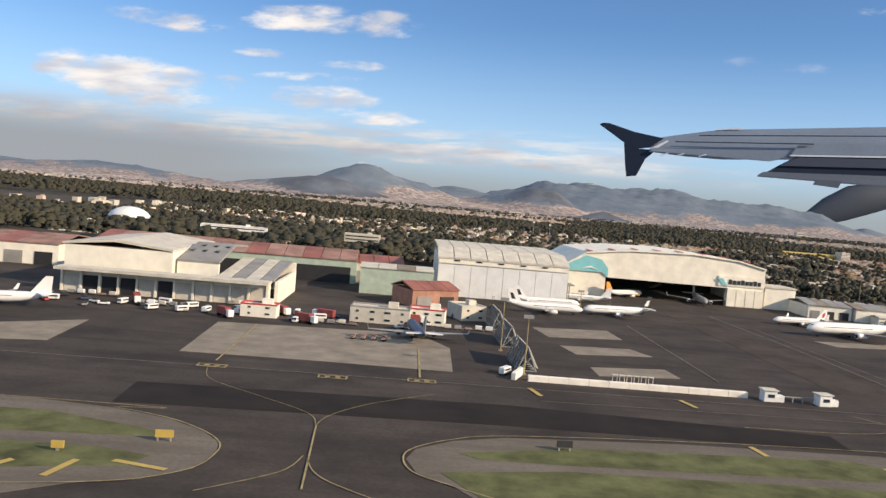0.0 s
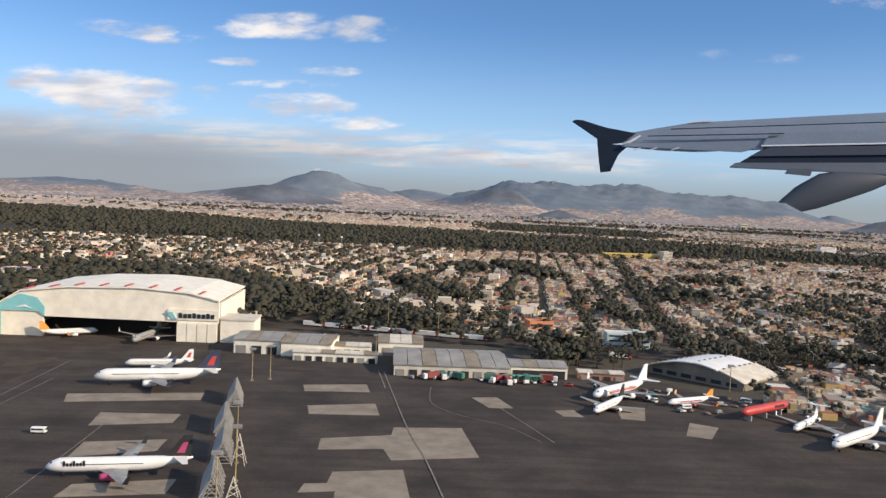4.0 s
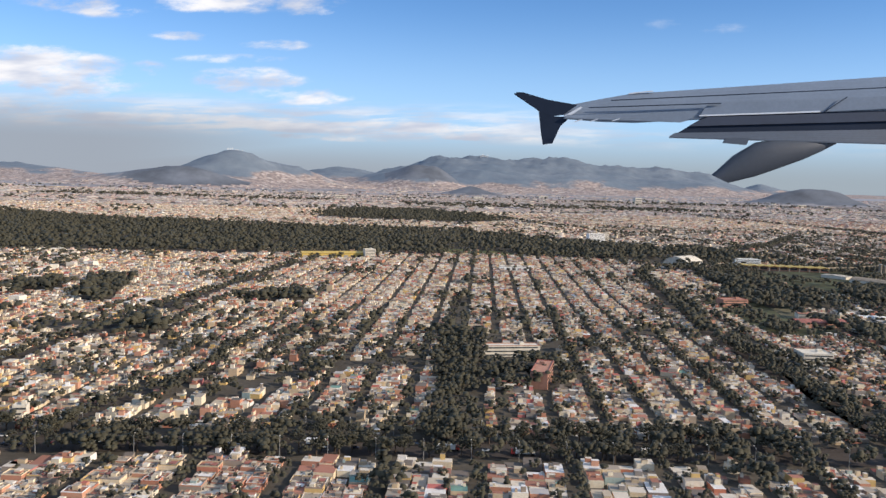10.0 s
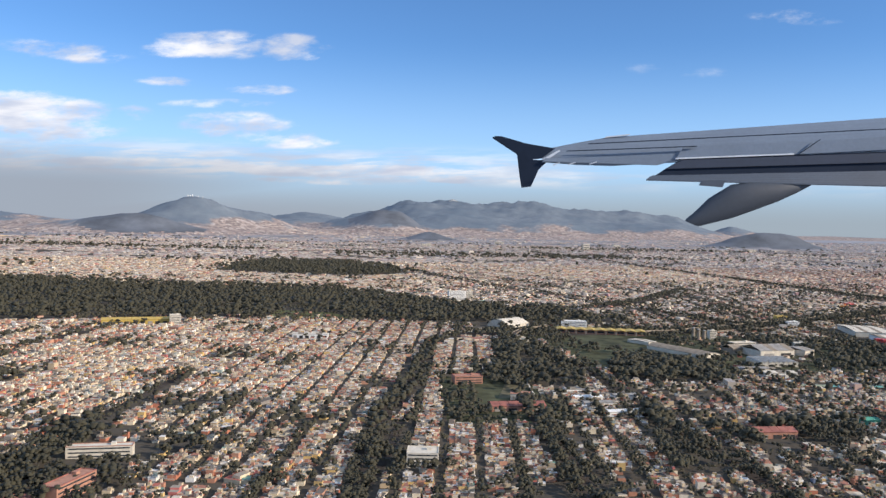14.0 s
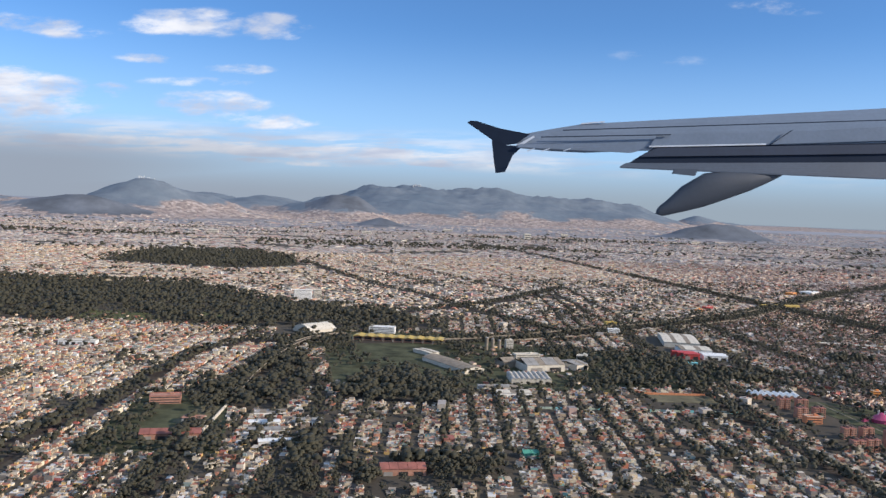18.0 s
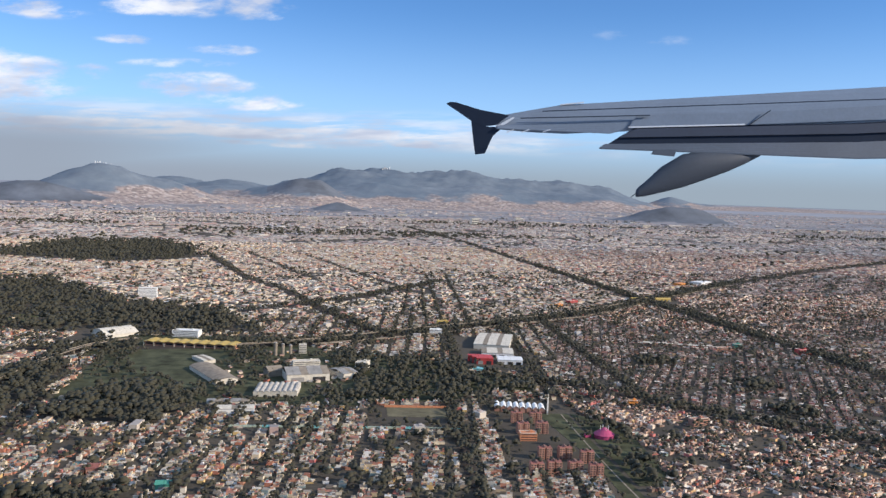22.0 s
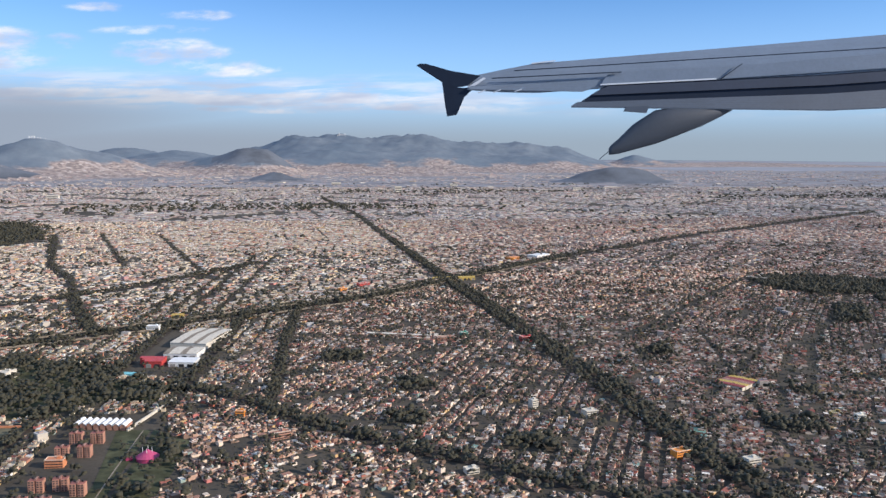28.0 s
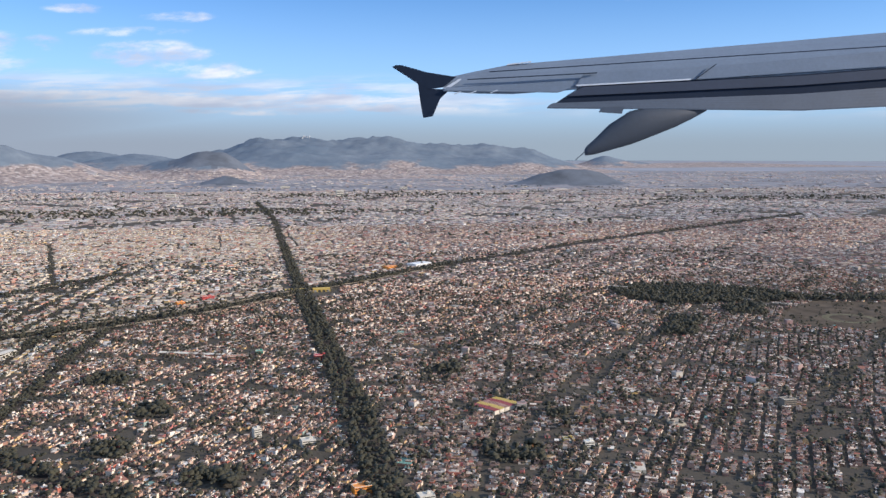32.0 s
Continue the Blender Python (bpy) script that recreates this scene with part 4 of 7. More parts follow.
wood("distant_trees", "dark tree belts on the far valley floor", fx_[k], fy_[k], rng.uniform(0.9, 1.7, k.sum()), 3)
for poly, dens in (([(120, 486), (330, 496), (352, 530), (250, 552), (120, 548)], 0.035), ([(560, 604), (760, 590), (930, 616), (800, 650), (600, 640)], 0.022), ([(250, 700), (420, 690), (520, 720), (380, 760)], 0.022), ([(-120, 560), (60, 548), (90, 590), (-100, 612)], 0.03)):
    px_, py_ = scatter(poly, dens)
    wood("distant_trees", "dark hazy tree belt across the far plain", px_, py_, rng.uniform(0.9, 1.7, len(px_)), 3)
for hx_, hy_, count_ in ((-66, 1180, 7), (371, 1720, 5)):
    for k in range(count_):
        px_ = hx_ + (k - count_ / 2) * 3.4 + rng.uniform(-1, 1)
        pz_ = float(ground_z(np.array([px_]), np.array([hy_ + 0.0]))[0])
        v, q = box_field(np.array([px_]), np.array([hy_ + 0.0]), np.array([pz_ - 0.5]), np.array([0.8]), np.array([0.8]), np.array([rng.uniform(2.5, 5.5)]), np.array([0.3]))
        tagged(quads_ob("radio_mast", v, q, "white"), "white radio mast standing on the hill top", "radio mast", "hilltop masts")
PARK_GAPS = [(172.6, 130.6, 6), (166.4, 137, 6), (166, 144, 8), (182, 120.4, 5), (177, 111, 4), (186.2, 129, 5), (187, 138, 4), (192, 130, 4), (183, 147, 4), (160, 124, 6), (151.5, 165.5, 5), (166, 155.6, 5),
             (159, 157, 4), (173, 153, 4), (165, 164.4, 4), (133.4, 106.4, 3), (136.4, 91.4, 4), (138, 101, 4.5), (136, 96, 3), (200, 108.5, 5), (159, 79, 3)]
for poly, density in ((SITES[3], 0.5), (SITES[4], 0.62), (SITES[7], 1.2), (SITES[5], 0.3), (SITES[14], 0.9), (SITES[2], 0.12), (SITES[6], 0.25), (SITES[12], 0.05)):
    px_, py_ = scatter(poly, density)
    k = np.ones(len(px_), bool)
    for gx_, gy_, r_ in PARK_GAPS:
        k &= np.hypot(px_ - gx_, py_ - gy_) > r_
    if poly is SITES[6]:
        for gx_, gy_ in ((212.4, 103), (214.8, 103), (211.9, 98), (214.3, 98), (211.8, 95.5), (211.7, 88.5), (214, 88.5), (216, 87), (211.3, 84), (213.5, 84), (215.4, 83), (221.4, 96.4), (214.5, 109), (217.5, 92), (218, 98), (218.5, 104)):
            k &= np.hypot(px_ - gx_, py_ - gy_) > 1.5
    if poly is SITES[2]:
        k &= (px_ < 216) | (py_ < 136)
    wood("park_trees", "dark trees on park ground between large halls", px_[k], py_[k], rng.uniform(0.25, 0.65, k.sum()), 5)
for k, poly in enumerate((SITES[3], SITES[4], SITES[7], WOODS[7], WOODS[8], WOODS[9])):
    tagged(mesh_ob("park_ground", [(x, y, .006 + .004 * k) for x, y in poly], [range(len(poly))], "park"), "worn brown and green park ground", "ground", kind="structure")

sx_, sy_ = np.concatenate([rng.uniform(174, 192, 60), rng.uniform(60, 130, 60)]), np.concatenate([rng.uniform(114, 150, 60), rng.uniform(172, 186, 60)])
town("park_sheds", "small pale sheds and kiosks among the park trees", (sx_, sy_, rng.normal(0, 0.5, len(sx_))), 0.8, 0.6, 0.28, 0.5, 1.0, 0.0, mat="town_east", free=False)
vx_, vy_ = rng.uniform(-60, 46, 300), rng.uniform(63, 165, 300)
k = off_sites(vx_, vy_)
town("villas", "pale flat-roofed villas standing out among dark trees", (vx_[k], vy_[k], rng.normal(-0.1, 0.3, k.sum())), 1.3, 1.1, 0.85, 1.6, 0.85, 0.4, mat="town_villa", free=False)


# ---- parts of things ----
def root(name, x, y, z=0.0, turn=0.0, label="", category="", group="", kind=""):
    ob = new(name)
    ob.empty_display_size = 0.2
    ob.matrix_basis = pose(x, y, z, 0, 0, turn)
    return tagged(ob, label, category, group, kind)


def part(name, bm, mat, parent, label="", smooth=False):
    bmesh.ops.recalc_face_normals(bm, faces=bm.faces)
    me = bpy.data.meshes.new(name)
    bm.to_mesh(me)
    bm.free()
    me.materials.append(M[mat])
    me.polygons.foreach_set("use_smooth", [smooth] * len(me.polygons))
    ob = new(name, me)
    ob.parent = parent
    if label:
        ob["label"] = label
    return ob


def add_box(bm, x, y, z, sx, sy, sz, turn=0.0, bevel=0.0):
    """A box that stands on z, middle at x, y."""
    m = Matrix.Translation((x, y, z + sz / 2)) @ Matrix.Rotation(radians(turn), 4, "Z") @ Matrix.Diagonal((sx, sy, sz, 1))
    r = bmesh.ops.create_cube(bm, size=1, matrix=m)
    if bevel:
        es = list({e for v in r["verts"] for e in v.link_edges})
        bmesh.ops.bevel(bm, geom=es, offset=bevel, segments=1, affect="EDGES")
    return bm


def box(name, mat, parent, x, y, z, sx, sy, sz, turn=0.0, label="", bevel=0.0):
    return part(name, add_box(bmesh.new(), x, y, z, sx, sy, sz, turn, bevel), mat, parent, label)


def prism_bm(bm, pts, z0, z1):
    lo, hi = [bm.verts.new((x, y, z0)) for x, y in pts], [bm.verts.new((x, y, z1)) for x, y in pts]
    n = len(pts)
    bm.faces.new(hi)
    bm.faces.new(lo[::-1])
    for k in range(n):
        bm.faces.new((lo[k], lo[(k + 1) % n], hi[(k + 1) % n], hi[k]))
    return bm


def prism(name, mat, parent, pts, z0, z1, label=""):
    return part(name, prism_bm(bmesh.new(), pts, z0, z1), mat, parent, label)


def side_prism(name, mat, parent, pts, a0, a1, label="", axis="y"):
    """A shape drawn in the upright plane (across, up), carried along from a0 to a1."""
    bm = prism_bm(bmesh.new(), pts, a0, a1)
    for v in bm.verts:
        a, b, c = v.co
        v.co = (a, c, b) if axis == "y" else (c, a, b)
    return part(name, bm, mat, parent, label)


def tube_bm(bm, rings, seg=10, ends=True):
    """A skin over round rings: centre, radius across, radius up, all across local x."""
    loops = []
    for (x, y, z), ry, rz in rings:
        loops.append([bm.verts.new((x, y + ry * math.cos(a), z + rz * math.sin(a))) for a in (2 * math.pi * k / seg for k in range(seg))])
    for p, q in zip(loops, loops[1:]):
        for k in range(seg):
            bm.faces.new((p[k], p[(k + 1) % seg], q[(k + 1) % seg], q[k]))
    if ends:
        bm.faces.new(loops[0])
        bm.faces.new(loops[-1][::-1])
    return bm


def rod_bm(bm, a, b, r, r2=None, seg=6):
    a, b = Vector(a), Vector(b)
    m = Matrix.Translation((a + b) / 2) @ (b - a).to_track_quat("Z", "Y").to_matrix().to_4x4()
    bmesh.ops.create_cone(bm, cap_ends=True, segments=seg, radius1=r, radius2=r if r2 is None else r2, depth=(b - a).length, matrix=m)
    return bm


def rod(name, mat, parent, a, b, r, r2=None, label="", seg=6):
    return part(name, rod_bm(bmesh.new(), a, b, r, r2, seg), mat, parent, label)


def flat(name, mat, pts, z, label, category, kind="structure", parent=None):
    """A thin slab of paving or paint, a little proud of what it lies on."""
    ob = part(name, prism_bm(bmesh.new(), pts, z - 0.02, z), mat, parent)
    return tagged(ob, label, category, kind=kind)


def stripe(name, mat, pts, width, z, label, parent=None):
    """A painted line of even width along some bends."""
    bm = bmesh.new()
    pts = [Vector((x, y)) for x, y in pts]
    rows = []
    for k, p in enumerate(pts):
        d = (pts[min(k + 1, len(pts) - 1)] - pts[max(k - 1, 0)]).normalized()
        o = Vector((-d.y, d.x)) * width / 2
        rows.append((bm.verts.new((*(p + o), z)), bm.verts.new((*(p - o), z))))
    for (a, b), (c, d) in zip(rows, rows[1:]):
        bm.faces.new((a, b, d, c))
    ob = part(name, bm, mat, parent)
    return tagged(ob, label, "marking", kind="structure")


# ---- the airliner's wing ----
# It travels with the traveller. Nothing may move here, so the one wing stands far out, at a size and bearing that keep it in sight of the whole way.
WING_AT, WING_UNIT = Vector((1025, 4700, 520)), 3.19
wing = root("aircraft_wing", *WING_AT, 0, "grey airliner wing with lowered flaps, tip fence and flap fairing", "aircraft wing")
wing.matrix_basis = Matrix.Translation(WING_AT) @ pose(0, 0, 0, 0, -2.3, -9.5) @ Matrix.Scale(WING_UNIT, 4)


def wing_skin(name, mat, far_edge, near_edge, thick, label=""):
    """A panel of wing between a far edge and a near edge; each point is across, up, towards the cabin."""
    bm = bmesh.new()
    rows = []
    for f, n in zip(far_edge, near_edge):
        ring = []
        for k in range(7):
            s = k / 6
            bulge = math.sin(math.pi * s ** 0.7) * thick * 0.35
            ring.append((f[0] + (n[0] - f[0]) * s, -0.2 * (f[2] + (n[2] - f[2]) * s), f[1] + (n[1] - f[1]) * s + bulge))
        under = [(x, y, z - thick * (0.15 + 0.9 * math.sin(math.pi * (0.12 + 0.76 * k / 6)))) for k, (x, y, z) in enumerate(ring)]
        rows.append([bm.verts.new(p) for p in ring + under[::-1]])
    for a, b in zip(rows, rows[1:]):
        for k in range(len(a)):
            bm.faces.new((a[k], a[(k + 1) % len(a)], b[(k + 1) % len(a)], b[k]))
    bm.faces.new(rows[0])
    bm.faces.new(rows[-1][::-1])
    return part(name, bm, mat, wing, label)


def wing_plate(name, mat, pts, depth0, depth1, label="", parent=None):
    """A plate that stands across the view: points across and up, from one depth to another."""
    ob = side_prism(name, mat, parent or wing, pts, -0.2 * depth1 - 2, -0.2 * depth0, label)
    return ob


# across and up are counted from the tip of the fence
main_far = [(96, -20, -60), (150, -10, -90), (210, 0, -120), (330, 7, -160), (725, 29, -260), (1100, 50, -340)]
main_near = [(88, -41, 40), (150, -47, 45), (210, -50, 50), (330, -46, 55), (725, -36, 70), (1100, -22, 85)]
wing_skin("wing_box", "wing", main_far, main_near, 9, "pale grey upper skin with panel joints")
wing_plate("leading_edge_strip", "wing_edge", [(205, -1), (250, 3), (250, 5), (208, 1.5)], -122, -118, "bright worn metal edge")
for k, (a, b) in enumerate((((170, -14), (724, 3)), ((724, 3), (1095, 14)), ((131, -26), (360, -22)))):
    wing_plate("panel_joint", "wing_dark", [(a[0], a[1]), (b[0], b[1]), (b[0], b[1] - 1.5), (a[0], a[1] - 1.5)], 66, 68 + k)
wing_plate("panel_joint", "wing_dark", [(573, -15), (575, -15), (536, -41), (534, -41)], 80, 82)
wing_skin("aileron", "wing", [(95, -38, 30), (365, -30, 40)], [(90, -43, 62), (290, -53, 66)], 4)
wing_skin("spoiler", "wing", [(340, -22, 42), (565, -18, 52)], [(325, -41, 74), (530, -39, 78)], 3)
wing_plate("spoiler_edge", "wing_edge", [(322, -42.5), (528, -38.5), (528, -41), (322, -45)], 78, 80, "bright bare metal edge")
wing_skin("inner_spoiler", "wing", [(570, -18, 52), (1100, 10, 70)], [(533, -39, 78), (1100, -20, 96)], 3)
wing_skin("flap_shroud", "wing_dark", [(338, -44, 60), (725, -38, 74), (1100, -22, 88)], [(284, -74, 92), (725, -73, 100), (1100, -59, 112)], 4, "dark recessed flap shroud, shadow painted in")
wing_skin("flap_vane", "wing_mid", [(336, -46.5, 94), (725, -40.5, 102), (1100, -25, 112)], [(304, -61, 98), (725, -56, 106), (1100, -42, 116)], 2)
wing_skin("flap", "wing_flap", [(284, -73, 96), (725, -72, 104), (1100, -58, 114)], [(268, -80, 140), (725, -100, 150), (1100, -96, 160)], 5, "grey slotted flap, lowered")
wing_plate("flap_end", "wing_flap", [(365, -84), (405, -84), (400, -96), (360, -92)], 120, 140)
# the canoe under the flap
bm = bmesh.new()
stations = [(333, -161, 3, 6), (338, -158, 5, 9), (350, -153, 8, 13), (378, -137, 11, 23), (417, -121, 14, 30), (450, -113, 14, 27), (498, -105, 12, 18), (530, -98, 8, 11), (556, -93, 3, 3)]
tube_bm(bm, [((a, -30 + k * 1.5, b), w, h) for k, (a, b, w, h) in enumerate(stations)], 14)
part("flap_track_fairing", bm, "wing_under", wing, "canoe-shaped fairing, underside shade painted in as dark grey", True)
part("drain_mast", rod_bm(bmesh.new(), (316, -30, -174), (336, -30, -158), 0.7), "wing_under", wing)
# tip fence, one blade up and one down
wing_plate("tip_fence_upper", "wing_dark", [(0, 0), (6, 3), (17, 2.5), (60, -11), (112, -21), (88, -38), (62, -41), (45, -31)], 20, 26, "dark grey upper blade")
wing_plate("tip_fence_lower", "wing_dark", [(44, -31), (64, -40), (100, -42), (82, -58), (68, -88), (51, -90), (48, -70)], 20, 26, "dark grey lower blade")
wing_plate("tip_light", "wing_edge", [(88, -40), (118, -24), (121, -26), (96, -42)], 27, 30, "bright tip lens")
for a in (118, 145, 182):
    part("static_wick", rod_bm(bmesh.new(), (a, -28, -48), (a - 13, -28, -52), 0.9), "wing_edge", wing)


# ---- airfield ground ----
flat("apron", "asphalt", [(-400, -300), (120, -300), (104, 20), (60, 33), (54.5, 36.5), (49.5, 42), (48, 44.8), (30, 46), (30, 52.5), (-400, 52.5)], 0.012, "worn dark asphalt apron with tyre stains", "apron")
Z1, Z2, Z3 = 0.02, 0.027, 0.033
CONCRETE = [
    [(31.6, 28.8), (33.9, 29.2), (34.1, 26.1), (31.8, 25.7), (31.8, 27.0), (30.7, 26.8), (30.8, 27.6), (31.5, 27.7)],
    [(30.9, 32.6), (33.5, 33.3), (33.6, 34.4), (36.3, 34.6), (36.6, 30.8), (33.5, 30.2), (33.2, 31.5), (30.9, 31.2)],
    [(29.9, 37.5), (32.8, 38.2), (33.0, 36.2), (30.1, 36.1)], [(29.3, 41.5), (32.3, 42.0), (32.5, 40.4), (29.5, 40.2)],
    [(22.8, 31.3), (25.5, 31.9), (25.5, 30.5), (22.9, 29.6)], [(22.0, 35.3), (25.1, 35.4), (25.1, 34.1), (22.2, 33.4)],
    [(24.0, 27.0), (26.9, 27.7), (26.9, 26.4), (23.9, 25.9)]] + [[(-6.3, 24.6), (-6.5, 30.4), (0.8, 31.2), (1.9, 28.6), (1.8, 24.6), (-2.3, 24.7)],
    [(-12.3, 24.2), (-13.2, 26.6), (-10.5, 28.7), (-10.2, 24.7)], [(5.8, 35.4), (9.2, 36.1), (9.3, 33.8), (6.1, 33.0)],
    [(6.2, 31.1), (9.0, 31.5), (9.5, 30.1), (6.5, 29.4)], [(6.5, 27.1), (9.2, 27.7), (9.3, 26.3), (6.5, 25.7)],
    [(37.2, 40.0), (38.4, 40.2), (38.9, 38.2), (37.8, 38.1)], [(40.7, 38.0), (41.6, 38.2), (41.8, 37.0), (40.9, 37.0)],
    [(43.7, 38.9), (45.1, 39.1), (44.4, 36.7), (43.4, 36.9)], [(46.3, 36.6), (47.3, 35.9), (46.3, 34.1), (45.4, 34.5)],
    [(19.6, 38.2), (25.2, 39.2), (25.3, 37.9), (20.0, 36.8)]]
for pts in CONCRETE:
    flat("concrete_stand", "concrete", pts, Z1, "pale concrete aircraft stand let into the asphalt", "pavement")
flat("new_asphalt_strip", "new_asphalt", [(-6.1, 18.5), (-6.2, 20.5), (3.0, 20.9), (11.1, 20.2), (11.0, 18.9), (2.3, 18.9)], Z1, "fresh black asphalt patch along the taxiway", "pavement")
flat("taxi_lane", "lane", [(14.5, 46), (16.2, 46), (16.4, 25), (14.2, 25)], 0.018, "darker worn taxi lane", "pavement")
flat("shoulder", "shoulder", [(-40, 12), (-40, 18.2), (-7.7, 18.3), (-5.9, 18.0), (-4.6, 17.5), (-3.7, 16.8), (-3.2, 16.1), (-3.1, 15.4), (-3.3, 14.5), (-4.0, 13.8), (-5.0, 13.4), (-6.8, 12)], Z1, "grey paved taxiway shoulder", "pavement")
flat("shoulder", "shoulder", [(0.45, 15.9), (0.65, 16.6), (1.45, 17.35), (2.7, 17.9), (6.7, 18.4), (11.5, 18.6), (12.4, 17.6), (12.4, 12.8), (2.4, 12.8), (1.3, 14.5), (0.65, 15.1)], Z1, "grey paved taxiway shoulder", "pavement")
flat("grass_strip", "grass", [(-40, 15.7), (-40, 17.0), (-7.0, 17.4), (-4.9, 16.7), (-4.1, 16.2), (-8.3, 15.8)], Z2, "dry green airfield grass", "grass")
flat("grass_strip", "grass", [(-40, 13.5), (-40, 14.8), (-5.2, 15.3), (-4.2, 15.0), (-4.4, 14.4), (-7.1, 13.7)], Z2, "dry green airfield grass", "grass")
flat("grass_strip", "grass", [(1.5, 16.5), (3.9, 17.4), (10.4, 18.0), (11.4, 17.4), (10.3, 16.6), (3.6, 16.2), (1.9, 16.2)], Z2, "dry green airfield grass", "grass")
flat("grass_strip", "grass", [(1.1, 15.2), (3.6, 15.8), (7.0, 15.9), (10.2, 16.0), (10.8, 13.2), (2.2, 13.2)], Z2, "dry green airfield grass", "grass")


def bend(pts, steps=6):
    """Rounds a line of corners (Catmull-Rom)."""
    out = []
    p = [pts[0]] + list(pts) + [pts[-1]]
    for a, b, c, d in zip(p, p[1:], p[2:], p[3:]):
        for k in range(steps):
            t = k / steps
            out.append(tuple(0.5 * (2 * b[i] + (c[i] - a[i]) * t + (2 * a[i] - 5 * b[i] + 4 * c[i] - d[i]) * t * t + (3 * b[i] - a[i] - 3 * c[i] + d[i]) * t ** 3) for i in (0, 1)))
    return out + [pts[-1]]


YL = "worn yellow taxiway line"
for pts, w in [([(-40, 18.2), (-7.7, 18.3), (-5.9, 18.0), (-4.6, 17.5), (-3.7, 16.8), (-3.2, 16.1), (-3.1, 15.4), (-3.3, 14.5), (-4.0, 13.8), (-5.0, 13.4), (-6.8, 13.0)], 0.05),
               ([(30, 19.8), (12.0, 19.0), (6.7, 18.6), (2.7, 18.0), (1.4, 17.4), (0.6, 16.6), (0.4, 15.9), (0.6, 15.1), (1.3, 14.5), (2.0, 14.0)], 0.05),
               ([(-5.0, 23.6), (-5.1, 30.5)], 0.10), ([(0.8, 23.4), (0.8, 27.9)], 0.10), ([(-1.5, 17.8), (-1.3, 13.8)], 0.06),
               ([(-5.0, 22.6), (-4.6, 21.3), (-3.2, 20.0), (-1.8, 18.7), (-1.5, 17.7)], 0.03)] + [([(1.2, 21.5), (-0.4, 20.0), (-1.3, 18.6), (-1.5, 17.7)], 0.03),
               ([(-1.5, 15.6), (-1.8, 14.6), (-3.0, 13.4)], 0.04), ([(-1.4, 15.4), (-1.0, 14.4), (0.4, 13.2)], 0.04),
               ([(13.0, 22.6), (13.6, 21.4), (12.0, 20.6), (9, 20.4)], 0.05)]:
    stripe("taxi_line", "line", bend(pts), w * .6, Z3, YL)
for pts, w in [([(17.1, 45.2), (17.1, 32.0), (16.8, 23.9)], 0.07), ([(10.7, 38.3), (10.5, 26.1)], 0.06), ([(17.9, 41), (17.7, 31.8), (17.6, 26.0)], 0.05),
               ([(22.7, 33.5), (22.7, 27.3), (22.6, 22.4)], 0.05), ([(33.1, 45.1), (34.1, 34.6), (34.7, 30.3), (35.2, 25.3)], 0.08), ([(32.8, 45.4), (33.2, 41.3)], 0.08),
               ([(38.3, 38.1), (39.7, 32.9)], 0.07), ([(35.4, 41.8), (35.3, 38.6), (36.4, 36.6), (38.1, 35.1), (39.2, 32.9)], 0.05), ([(-40, 22.2), (4, 23.0), (20, 23.0), (40, 22.6)], 0.05),
               ([(4, 21.6), (14, 21.9), (30, 21.6)], 0.04), ([(24, 23.6), (26.4, 23.7)], 0.09)]:
    stripe("apron_line", "white_line", bend(pts), w * .65, Z3, "faded white apron line")
for x0, y0, x1, y1 in [(3.9, 23.1, 4.1, 22.2), (8.2, 23.0, 8.4, 22.2), (8.4, 18.6, 8.5, 17.9), (-7.8, 13.4, -7.4, 14.2), (-6.7, 13.5, -6.3, 14.3), (-5.5, 13.6, -5.3, 14.5), (-4.7, 14.6, -3.7, 14.3), (11, 17.6, 11.2, 17.0)]:
    stripe("yellow_bar", "yellow", [(x0, y0), (x1, y1)], 0.14, Z3, "broad yellow holding bar")
for x, y in ((-4.95, 22.9), (0.85, 22.95), (-1.6, 22.6)):
    sign = root("stand_number", x, y, Z3, 0, "yellow painted stand number panel, worn", "marking", kind="structure")
    for dx_, dy_, w, d in ((0, .17, .8, .05), (0, -.17, .8, .05), (-.38, 0, .05, .34), (.38, 0, .05, .34), (-.14, 0, .14, .16), (.14, 0, .14, .16)):
        box("bar", "line", sign, dx_, dy_, 0, w, d, 0.004)


